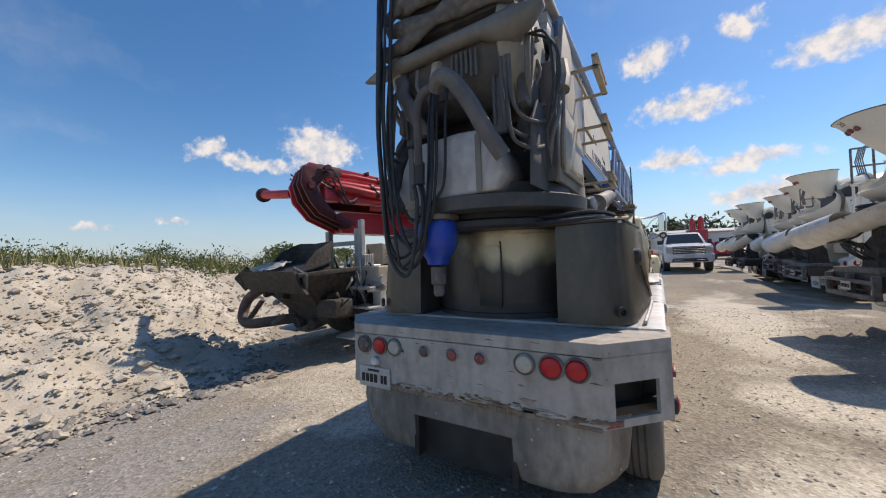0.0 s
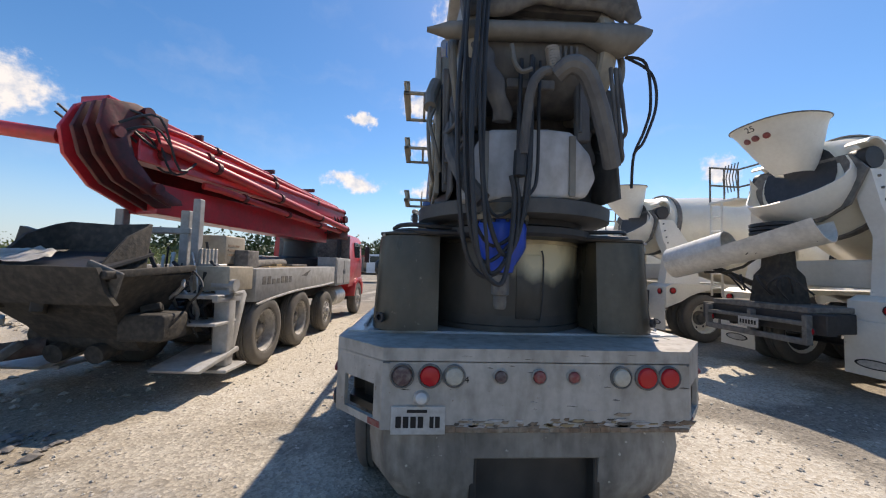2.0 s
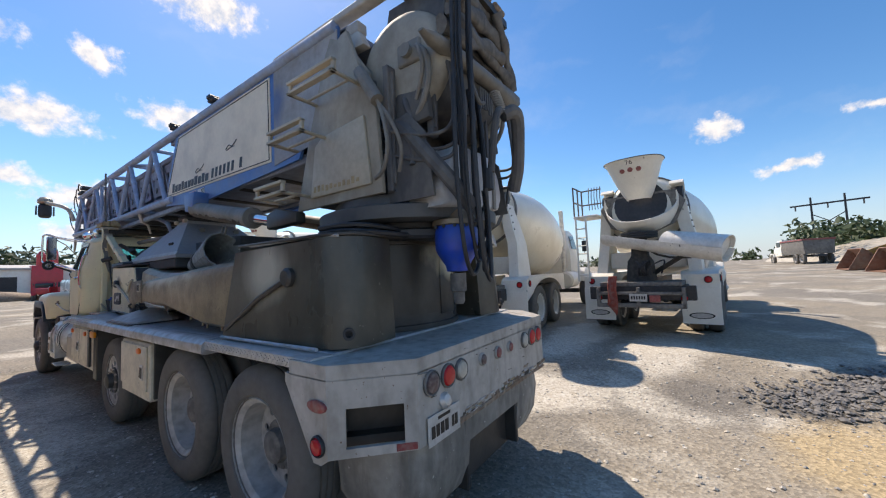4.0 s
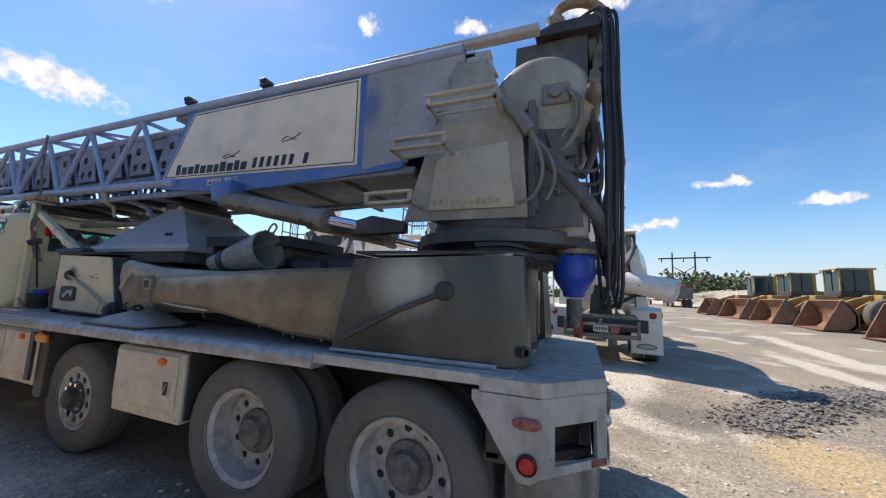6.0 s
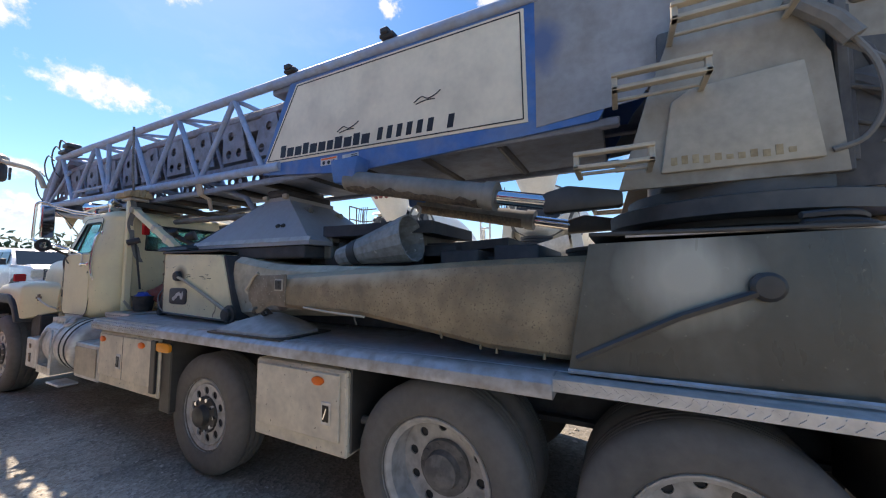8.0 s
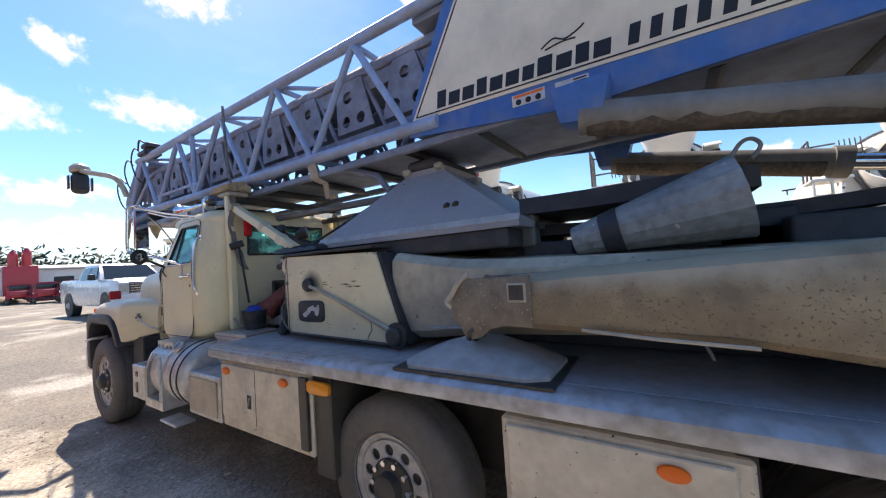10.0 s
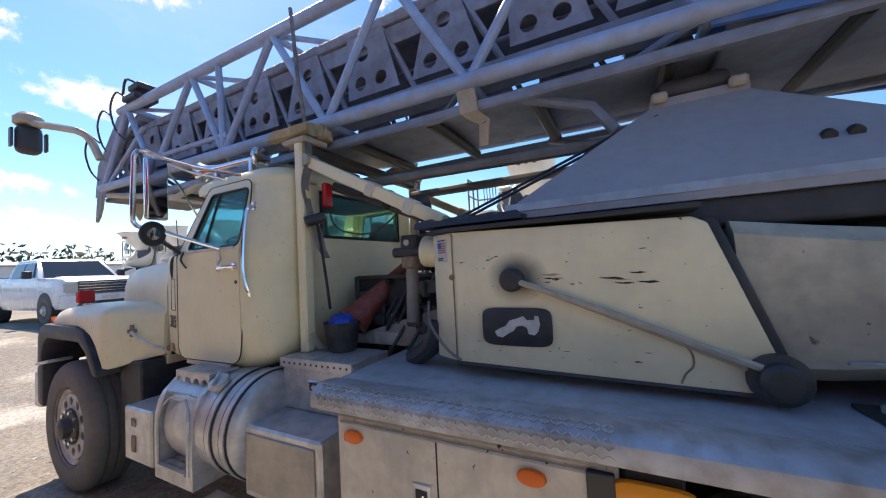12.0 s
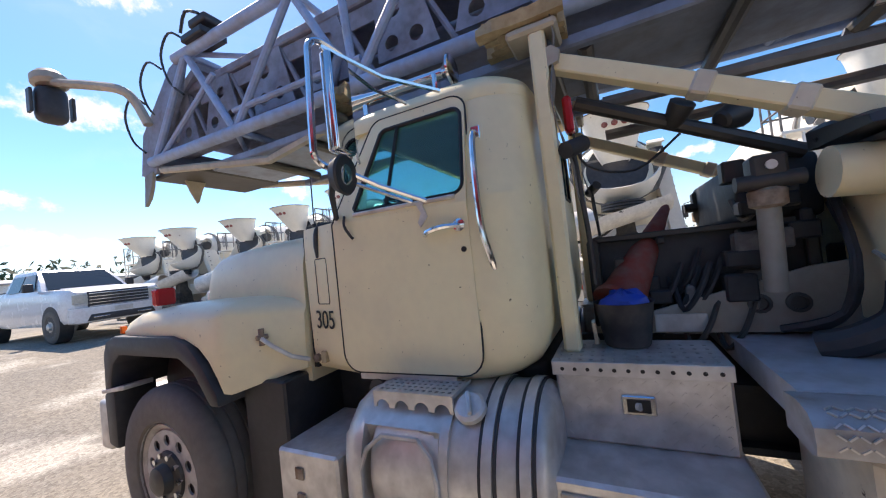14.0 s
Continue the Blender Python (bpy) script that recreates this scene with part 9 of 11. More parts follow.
    for s in S2:
        loft(bm, [[(6.55, s * 0.985, 2.08), (7.35, s * 0.985, 2.08), (7.22, s * 0.905, 2.55), (6.55, s * 0.905, 2.55)], [(6.55, s * 0.995, 2.08), (7.35, s * 0.995, 2.08), (7.22, s * 0.915, 2.55), (6.55, s * 0.915, 2.55)]])
    box(bm, 6.24, 6.262, -0.55, 0.55, 2.10, 2.48, 0.0)
    part("cab_glass", bm, DARKGLASS, cb)
    bm = bm_new()
    loft(bm, [[(7.55, -0.75, 1.1), (7.55, 0.75, 1.1), (7.55, 0.72, 1.85), (7.55, -0.72, 1.85)], [(8.8, -0.62, 1.1), (8.8, 0.62, 1.1), (8.8, 0.55, 1.62), (8.8, -0.55, 1.62)]])
    part("hood", bm, WHITE, mx)
    for s in S2:
        bm = bm_new()
        prism(bm, [(7.45, 0.9), (7.5, 1.25), (7.75, 1.40), (8.5, 1.36), (8.7, 1.15), (8.72, 0.9), (8.55, 0.9), (8.4, 1.12), (7.65, 1.12), (7.5, 0.9)], "y", s * 0.68, s * 1.2, 0.02)
        part("front_fender", bm, WHITE, mx)
        bm = bm_new()
        tube(bm, [(7.35, s * 1.0, 2.5), (7.45, s * 1.25, 2.45), (7.45, s * 1.25, 1.95)], 0.015, 6)
        box(bm, 7.40, 7.46, s * 1.17, s * 1.33, 2.0, 2.4, 0.02)
        part("mirror", bm, BLACK, mx)
    bm = bm_new()
    tube(bm, [(6.05, -0.80, 1.2), (6.05, -0.80, 3.25), (6.0, -0.80, 3.4)], 0.075, 10)
    part("exhaust_stack", bm, ALU, mx)
    return mx


def mixer_at(hx, hy, yaw=0, z=0.0):
    """Pose that brings the hopper's middle to (hx, hy)."""
    a = radians(yaw)
    return pose(hx - 0.72 * math.cos(a), hy - 0.72 * math.sin(a), z, 0, 0, yaw)


def lower(mx, dz):
    """Set the drum, hopper and chutes of a lower-built mixer down by dz."""
    for o in mx.children_recursive:
        for v in o.data.vertices:
            v.co.z -= dz * smoothstep(1.45, 2.7, v.co.z)


lower(mixer("76", mixer_at(5.95, -0.32, -4, 0.15), "white mixer truck with a coiled red hose, fleet number on hopper", -1, True), 0.27)
mixer("25", mixer_at(4.80, 3.0, 3, 0.15), "cream-drummed white mixer truck, logo on its mud flaps", 1)
lower(mixer("20", mixer_at(4.4, 6.55, 3, 0.15), "white mixer truck with stowed chute in the row", 1), 0.22)
far = mixer("", mixer_at(5.3, 13.1, 2), "dusty white mixer truck farther along the row", 1)
for hx, hy, yaw in ((5.7, 15.8, 1), (5.8, 18.55, 2), (5.2, 21.1, 0), (5.1, 23.8, 2)):
    copy_thing(far, mixer_at(hx, hy, yaw))

# ---- red boom pump truck: local y forward, rear axle at y = 0 ----
pump = thing("boom_pump_truck", "grey concrete pump truck with folded red boom and dirty hopper", "pump truck", m=pose(-4.32, 4.0, 0, 0, 0, -3.4))
bm = bm_new()
for s in S2:
    box(bm, s * 0.38, s * 0.46, -0.9, 7.0, 0.75, 1.05, 0.01)
box(bm, -0.5, 0.5, -0.6, 5.0, 0.95, 1.25, 0.02)
part("frame", bm, BLACK, pump)
for y, r in ((0.0, 0.54), (1.38, 0.54)):
    for s in S2:
        wheel(pump, s * 1.22, y, r, s, True, R=r, rim_mat=RIM, holes=8)
        wheel(pump, s * 0.90, y, r, s, True, R=r, rim_mat=RIM, holes=6)
for s in S2:
    wheel(pump, s * 1.20, 3.05, 0.48, s, False, R=0.47)
    wheel(pump, s * 1.20, 6.35, 0.53, s, False, R=0.53)
for y in (0, 1.38, 3.05, 6.35):
    bm = bm_new()
    cyl(bm, (-0.85, y, 0.52), (0.85, y, 0.52), 0.08, 10)
    part("axle", bm, BLACK, pump)
# side decks with long panels
for s in S2:
    bm = bm_new()
    prism(bm, [(-0.40, 1.02), (-0.40, 1.52), (3.55, 1.56), (3.55, 1.16), (2.5, 1.12), (1.4, 1.08), (0.3, 1.02)], "x", s * 0.75, s * 1.20, 0.012)
    dk = part("side_deck", bm, PUMPGREY, pump, "grey deck panel with worn lettering")
    bm = bm_new()
    tube(bm, [(s * 1.205, -0.35, 0.98), (s * 1.21, 0.3, 1.05), (s * 1.21, 1.2, 1.10), (s * 1.21, 2.6, 1.12), (s * 1.2, 3.5, 1.15)], 0.02, 6, 4)
    part("fender_rim", bm, ALU, dk)
    random.seed(2)
    for k in range(7):
        bm = bm_new()
        box(bm, s * 1.20, s * 1.204, -0.2 + 0.16 * k, -0.09 + 0.16 * k, 1.27, 1.27 + random.uniform(0.08, 0.13), 0)
        part("worn_lettering", bm, GRIME, dk)
    bm = bm_new()
    prism(bm, [(1.35, 1.38), (1.6, 1.44), (1.85, 1.50), (1.6, 1.36)], "x", s * 1.20, s * 1.204)
    part("worn_lettering", bm, GRIME, dk)
    bm = bm_new()
    box(bm, s * 0.72, s * 1.22, 3.60, 5.05, 1.05, 1.80, 0.015)
    tb = part("side_locker", bm, PUMPGREY, pump, "tall grey side locker")
    bm = bm_new()
    for ya, yb, y in ((3.66, 4.32, 4.26), (4.36, 5.0, 4.42)):
        bm = bm_new()
        box(bm, s * 1.22, s * 1.232, ya, yb, 1.10, 1.74, 0.006)
        ld_ = part("locker_door", bm, PUMPGREY, tb)
        bm = bm_new()
        box(bm, s * 1.232, s * 1.24, y - 0.02, y + 0.02, 1.36, 1.48, 0.003)
        part("locker_latch", bm, INK, ld_)
    # rear corner: outrigger box, step frame, foot
    bm = bm_new()
    box(bm, s * 0.70, s * 1.18, -1.05, -0.45, 1.22, 1.55, 0.015)
    part("rear_locker", bm, SAND_STEEL, pump, "dirty cream rear locker")
    bm = bm_new()
    box(bm, s * 1.0, s * 1.20, -1.05, -0.88, 0.24, 1.30, 0.02); cyl(bm, (s * 0.95, -0.97, 1.30), (s * 1.24, -0.97, 1.30), 0.085, 12)
    part("outrigger_leg", bm, PUMPGREY, pump, "grey outrigger leg")
    bm = bm_new()
    box(bm, s * 0.80, s * 1.30, -1.20, -0.72, 0.20, 0.24, 0.008)
    part("outrigger_foot", bm, PUMPGREY, pump)
    bm = bm_new()
    prism(bm, [(-1.30, 1.18), (-0.68, 1.22), (-0.62, 1.16), (-0.86, 0.42), (-0.98, 0.40), (-0.80, 1.08), (-1.30, 1.10)], "x", s * 1.13, s * 1.20, 0.01)
    box(bm, s * 0.60, s * 1.20, -1.30, -0.72, 1.14, 1.19, 0.008); box(bm, s * 0.60, s * 1.20, -1.32, -0.80, 0.80, 0.84, 0.008)
    prism(bm, [(-1.60, 0.34), (-1.56, 0.30), (-0.78, 0.40), (-0.80, 0.46)], "x", s * 0.62, s * 1.22, 0.006)
    part("step_frame", bm, PUMPGREY, pump, "grey rear step frame")
# hopper at the rear
bm = bm_new()
rings = []
for z, y0, y1, w in ((1.50, -2.35, -1.30, 0.84), (1.44, -2.40, -1.30, 0.86), (1.22, -2.20, -1.30, 0.70), (0.86, -1.85, -1.25, 0.50), (0.66, -1.7, -1.2, 0.42)):
    rings.append([(-w, y1, z), (w, y1, z), (w, y0, z), (-w, y0, z)])
loft(bm, rings, cap=False)
bmesh.ops.solidify(bm, geom=bm.faces[:], thickness=0.03)
hp = part("hopper", bm, DARKGRIME, pump, "concrete-caked rear hopper")
bm = bm_new()
rings = []
for x, y, z0, z1 in ((-0.50, -2.30, 1.46, 1.52), (-0.50, -2.0, 1.46, 1.86), (-0.48, -1.70, 1.46, 2.0), (-0.42, -1.60, 1.46, 2.03), (0.06, -1.57, 1.46, 2.01), (0.54, -1.60, 1.46, 2.03), (0.60, -1.70, 1.46, 2.0), (0.62, -2.0, 1.46, 1.86), (0.62, -2.30, 1.46, 1.52)):
    rings.append([(x, y, z0), (x * 1.03, y, (z0 + z1) / 2), (x * 1.0, y + 0.05, z1)])
loft(bm, rings, cap=False, close=False)
bmesh.ops.solidify(bm, geom=bm.faces[:], thickness=0.03)
part("splash_guard", bm, DARKGRIME, hp, "dark bent splash guard round the hopper")
bm = bm_new()
loft(bm, [[(-0.72, -2.38, 1.49), (0.78, -2.38, 1.49), (0.62, -1.6, 1.66), (-0.5, -1.6, 1.66)], [(-0.72, -2.38, 1.52), (0.78, -2.38, 1.52), (0.62, -1.6, 1.69), (-0.5, -1.6, 1.69)]])
part("rubber_sheet", bm, BLACK, hp, "black rubber sheet in the hopper")
random.seed(33)
for k in range(9):
    bm = bm_new()
    x, y, z = random.uniform(-0.9, 0.95), random.uniform(-2.25, -1.5), random.uniform(0.62, 1.4)
    a = random.uniform(0, 180)
    box(bm, -random.uniform(0.08, 0.22), random.uniform(0.08, 0.2), -0.05, 0.05, -0.04, random.uniform(0.03, 0.09), 0.015, pose(x, y, z, random.uniform(-30, 30), random.uniform(-30, 30), a))
    part("steel_lug", bm, (GRIME, DARKGRIME, DARKGRIME, PUMPGREY)[k % 4], hp)
bm = bm_new()
box(bm, -0.90, 0.90, -2.48, -2.34, 1.42, 1.50, 0.02)
for s in S2:
    prism(bm, [(-2.4, 1.42), (-2.4, 1.50), (-1.25, 1.56), (-1.25, 1.48)], "x", s * 0.82, s * 0.88, 0.01)
part("hopper_rim", bm, DARKGRIME, hp)
bm = bm_new()
loft(bm, [[(-0.88, y, z), (0.86, y - 0.02, z), (0.84, y + 0.05, z), (-0.86, y + 0.06, z)] for y, z in ((-2.30, 1.16), (-2.42, 1.30), (-2.50, 1.50), (-2.52, 1.53))])
part("front_board", bm, DARKGRIME, hp, "dark board along the hopper's rear edge")
for x, tilt, w in ((-0.98, -32, 0.20), (0.74, 24, 0.16)):
    bm = bm_new()
    box(bm, -w, w, -0.02, 0.02, -0.16, 0.16, 0.01, pose(x, -2.34, 1.40, 20, tilt, 12))
    part("side_flap", bm, DARKGRIME if x < 0 else GRIME, hp, "bent steel side flap")
# crumpled cloth thrown over the rim
bm = bm_new()
verts = [[bm.verts.new((-0.55 + 0.06 * i, -2.50 + 0.055 * j, 1.56 + 0.05 * noise.noise((i * 0.7, j * 0.8, 3.1)) + 0.02 * j)) for j in range(8)] for i in range(13)]
for i in range(12):
    for j in range(7):
        bm.faces.new((verts[i][j], verts[i + 1][j], verts[i + 1][j + 1], verts[i][j + 1]))
bmesh.ops.solidify(bm, geom=bm.faces[:], thickness=0.03)
part("white_cloth", bm, CHUTEWHITE, hp, "crumpled white cloth on the hopper rim", angle=60)
bm = bm_new()
prism(bm, [(-0.95, 1.55), (-0.62, 1.50), (-0.70, 1.92), (-0.85, 1.96)], "y", -1.7, -1.62)
part("rubber_guard", bm, BLACK, hp)
bm = bm_new()
box(bm, -0.7, 0.7, -1.6, -0.6, 0.62, 1.0, 0.08)
cyl(bm, (-0.6, -1.55, 0.75), (0.6, -1.55, 0.75), 0.20, 16)
cyl(bm, (0.2, -1.8, 0.55), (0.25, -0.4, 0.85), 0.11, 12); cyl(bm, (-0.25, -1.8, 0.55), (-0.25, -0.4, 0.85), 0.11, 12)
box(bm, 0.5, 1.0, -1.9, -1.5, 0.72, 1.02, 0.04)
part("pump_body", bm, DARKGRIME, pump, "grimy pump cylinders")
# outlet elbow at the left rear
bm = bm_new()
tube(bm, [(-0.4, -1.7, 0.62), (-0.9, -2.0, 0.55), (-1.45, -2.1, 0.5), (-1.75, -2.05, 0.62), (-1.72, -1.95, 0.95), (-1.4, -1.85, 1.15)], 0.10, 12, 4)
tube(bm, [(-1.55, -2.05, 0.52), (-1.15, -1.95, 0.95)], 0.05, 8)
part("outlet_elbow", bm, ELBOW, pump, "rusty outlet elbow pipe")
random.seed(21)
for k in range(16):
    bm = bm_new()
    x, y = random.uniform(0.3, 0.95), random.uniform(-1.5, -0.8)
    tube(bm, [(x, y, random.uniform(1.4, 1.9)), (x + random.uniform(-0.1, 0.25), y + random.uniform(-0.2, 0.1), 1.3), (x + random.uniform(-0.2, 0.2), y - 0.05, 1.0), (x, y + 0.15, random.uniform(0.6, 0.9))], random.choice((0.012, 0.018, 0.024)), 6, 4)
    part("control_hose", bm, BLACK if k % 3 else ALU, pump)
bm = bm_new()
box(bm, 0.62, 1.0, -0.98, -0.80, 1.50, 1.58, 0.01)
lb = part("lever_bank", bm, ALU, pump)
for k in range(5):
    bm = bm_new()
    box(bm, 0.72 + 0.05 * k, 0.75 + 0.05 * k, -0.98, -0.94, 1.57, 1.78, 0.004)
    part("lever", bm, ALU, lb)
# top gear on the deck
bm = bm_new()
box(bm, 0.32, 0.80, -0.55, -0.02, 1.58, 2.0, 0.02)
bx = part("control_box", bm, SAND_STEEL, pump, "stained cream control box")
bm = bm_new()
for k in range(3):
    box(bm, 0.80, 0.804, -0.48, -0.25 + 0.03 * k, 1.70 + 0.07 * k, 1.73 + 0.07 * k, 0)
part("box_lettering", bm, RUST, bx)
bm = bm_new()
box(bm, 0.55, 1.0, -0.3, 0.05, 1.5, 1.80, 0.02)
cyl(bm, (0.4, 0.4, 1.60), (0.4, 2.2, 1.66), 0.10, 12); cyl(bm, (0.75, 0.3, 1.58), (0.7, 1.6, 1.62), 0.08, 12)
box(bm, 0.2, 0.9, 1.6, 2.4, 1.52, 1.60, 0.01)
part("deck_gear", bm, GRIME, pump)
bm = bm_new()
box(bm, -0.6, 0.95, 0.5, 2.2, 1.525, 1.55, 0.005)
for k in range(3):
    box(bm, -0.2, 0.9, 0.9 + 0.2 * k, 1.05 + 0.2 * k, 1.56, 1.60, 0.004, pose(0, 0, 0, 0, 0, 4 * k))
part("deck_planks", bm, STRAW, pump)
# boom support post
bm = bm_new()
for x in (-0.45, 0.45):
    box(bm, x - 0.06, x + 0.06, -0.92, -0.80, 1.2, 2.30, 0.01)
box(bm, -0.55, 0.55, -0.94, -0.78, 1.98, 2.06, 0.01); box(bm, 0.62, 0.72, -1.02, -0.92, 1.5, 2.45, 0.01)
part("boom_stand", bm, PUMPGREY, pump, "grey boom rest stand")
# turret
bm = bm_new()
lathe(bm, [(0.55, 1.3), (0.55, 1.75), (0.45, 1.8), (0.42, 2.2), (0.5, 2.3)], (0.1, 4.0, 0), (0, 0, 1), 24)
part("boom_turret", bm, BLACK, pump)
# cab
bm = bm_new()
rg = lambda z, i: [(-1.18 + i, 5.15, z), (1.18 - i, 5.15, z), (1.18 - i, 6.75 - i, z), (1.0 - i, 6.95 - i, z), (-1.0 + i, 6.95 - i, z), (-1.18 + i, 6.75 - i, z)]
loft(bm, [rg(0.95, 0.03), rg(1.1, 0.0), rg(1.75, 0.0), rg(2.45, 0.05), rg(2.56, 0.12), rg(2.60, 0.3)])
cb = part("cab", bm, REDPAINT, pump, "red square pump truck cab")
bm = bm_new()
for s in S2:
    box(bm, s * 1.125, s * 1.172, 5.75, 6.55, 1.75, 2.35, 0.01)
box(bm, -0.8, 0.8, 5.135, 5.152, 1.75, 2.30, 0.0); box(bm, -0.95, 0.95, 6.90, 6.945, 1.7, 2.35, 0.0)
part("cab_glass", bm, DARKGLASS, cb)
bm = bm_new()
box(bm, -1.0, 1.16, 5.12, 5.14, 1.78, 2.50, 0.005)
part("cab_back", bm, GRIME, cb)
for s in S2:
    bm = bm_new()
    tube(bm, [(s * 1.12, 6.7, 2.4), (s * 1.35, 6.8, 2.38), (s * 1.36, 6.8, 1.75)], 0.016, 6)
    box(bm, s * 1.27, s * 1.44, 6.78, 6.82, 1.72, 2.28, 0.02)
    part("mirror", bm, BLACK, cb)
    bm = bm_new()
    prism(bm, [(5.7, 0.62), (5.76, 1.05), (6.05, 1.2), (6.65, 1.2), (6.92, 1.0), (6.94, 0.6), (6.86, 0.6), (6.75, 0.95), (6.35, 1.1), (5.95, 0.98), (5.8, 0.62)], "x", s * 0.8, s * 1.22, 0.01)
    part("wheel_arch", bm, REDPAINT, cb)
    bm = bm_new()
    lathe(bm, [(0.22, 0), (0.27, 0.04), (0.27, 0.9), (0.22, 0.94)], (s * 0.88, 4.0, 0.72), (0, 1, 0), 20)
    part("fuel_tank", bm, ALU, pump)
bm = bm_new()
tube(bm, [(0.85, 5.05, 1.5), (0.85, 5.05, 2.66), (0.88, 5.15, 2.80), (0.92, 5.25, 2.86)], 0.065, 10)
part("exhaust_stack", bm, BLACK, pump)

# folded boom: axes from the rear head to the front hinge, local to the truck's stand
boom = thing("folded_boom", "red folded placing boom resting on the pump truck", "pump boom", m=pose(-4.85, 2.62, 0, 0, 0, -13.0))
def beam(name, a, b, w0, h0, w1, h1, mat, label=""):
    bm = bm_new()
    rings = []
    for p, w, h in ((Vector(a), w0, h0), (Vector(a).lerp(Vector(b), 0.5), (w0 + w1) / 2, (h0 + h1) / 2 * 1.03), (Vector(b), w1, h1)):
        rings.append([(p.x - w / 2, p.y, p.z - h / 2), (p.x + w / 2, p.y, p.z - h / 2), (p.x + w / 2, p.y, p.z + h / 2), (p.x - w / 2, p.y, p.z + h / 2)])
    loft(bm, rings)
    bmesh.ops.bevel(bm, geom=bm.edges[:], offset=0.015, segments=1, affect="EDGES")
    return part(name, bm, mat, boom, label)


bt = beam("top_section", (0.10, -0.05, 3.28), (0.25, 5.95, 3.12), 0.42, 0.50, 0.30, 0.36, REDPAINT, "long red box-section beam")
beam("middle_section", (0.50, 0.10, 2.92), (0.58, 5.9, 2.98), 0.26, 0.34, 0.2, 0.26, REDPAINT)
beam("inner_section", (-0.05, 0.10, 2.85), (-0.10, 5.9, 2.90), 0.30, 0.40, 0.22, 0.28, DARKRED)
beam("lower_section", (0.20, 0.55, 2.36), (0.20, 5.4, 2.46), 0.46, 0.42, 0.42, 0.52, REDPAINT, "heavy red lower boom beam")
for k, (x, z0, z1, r, y0, y1) in enumerate(((0.62, 3.10, 3.10, 0.065, 0.5, 5.9), (0.74, 3.00, 2.62, 0.075, 0.55, 5.9), (0.66, 2.66, 2.52, 0.055, 1.4, 5.7), (0.56, 3.30, 3.16, 0.045, 0.8, 5.6), (-0.45, 3.05, 3.0, 0.065, 0.4, 5.8))):
    bm = bm_new()
    tube(bm, [(x - 0.10, y0 - 0.25, z0 + 0.02), (x, y0, z0), (x, (y0 + y1) / 2, (z0 + z1) / 2), (x + 0.02, y1, z1)], r, 12)
    pp = part("delivery_pipe", bm, REDPIPE, boom, "red delivery pipe")
    for t in (0.12, 0.42, 0.72, 0.99):
        bm = bm_new()
        y = y0 + (y1 - y0) * t
        z = z0 + (z1 - z0) * t
        lathe(bm, [(r, -0.04), (r + 0.022, -0.035), (r + 0.022, 0.035), (r, 0.04)], (x, y, z), (0, 1, (z1 - z0) / (y1 - y0)), 12)
        part("pipe_clamp", bm, DARKRED, pp)
bm = bm_new()
cyl(bm, (0.52, 0.7, 3.02), (0.55, 1.9, 2.95), 0.11, 16)
cy = part("boom_cylinder", bm, REDPIPE, boom, "thick red boom cylinder")
bm = bm_new()
cyl(bm, (0.55, 1.9, 2.95), (0.56, 2.7, 2.90), 0.05, 12)
part("cylinder_rod", bm, CHROME, cy)
# rear head: curved dark link plates and hoses
for k, (x, mat) in enumerate(((0.04, REDPAINT), (0.22, DARKRED), (0.40, DARKRED), (0.58, DARKRED))):
    bm = bm_new()
    o = 0.03 * k
    prism(bm, [(0.45, 3.50 - o), (0.02, 3.52 - o), (-0.22 - o, 3.34), (-0.36, 3.02), (-0.30 + o, 2.72), (-0.02, 2.40 + o), (0.55, 2.16 + o), (0.75, 2.20 + o), (0.72, 2.36), (0.30, 2.52), (0.05, 2.78), (-0.02, 3.0), (0.12, 3.22), (0.45, 3.32 - o)], "x", x, x + 0.06, 0.01)
    part("link_plate", bm, mat, boom, "curved hinge link plate")
bm = bm_new()
for y, z in ((-0.18, 3.0), (0.15, 3.36), (0.35, 2.44), (0.4, 2.9)):
    cyl(bm, (-0.02, y, z), (0.70, y, z), 0.07, 14)
part("hinge_pin", bm, DARKRED, boom)
bm = bm_new()
tube(bm, [(0.0, -0.28, 2.92), (-0.40, -0.40, 2.96), (-0.72, -0.46, 3.0), (-0.98, -0.46, 3.03)], 0.085, 12, 4)
part("end_pipe", bm, REDPIPE, boom, "red end pipe with a black coupling")
bm = bm_new()
lathe(bm, [(0.10, -0.06), (0.15, -0.05), (0.15, 0.03), (0.11, 0.05)], (-0.98, -0.46, 3.03), (-1.0, 0.0, 0.1), 14)
part("end_coupling", bm, BLACK, boom, "black hose coupling on the end pipe")
random.seed(17)
for k in range(12):
    bm = bm_new()
    x = random.uniform(-0.3, 0.75)
    tube(bm, [(x, -0.2, random.uniform(2.9, 3.4)), (x + 0.15, 0.15, random.uniform(2.9, 3.3)), (x + 0.12, 0.5, random.uniform(2.7, 3.2)), (x + 0.05, 0.9, random.uniform(2.7, 3.1))], 0.016, 6, 4)
    part("boom_hose", bm, BLACK, boom)
for k in range(4):
    bm = bm_new()
    y = 5.2 + 0.18 * k
    tube(bm, [(0.6, y, 3.0), (0.7, y + 0.1, 2.8), (0.6, y + 0.15, 2.6), (0.45, y, 2.45)], 0.02, 6, 4)
    part("front_hose", bm, BLACK, boom)
bm = bm_new()
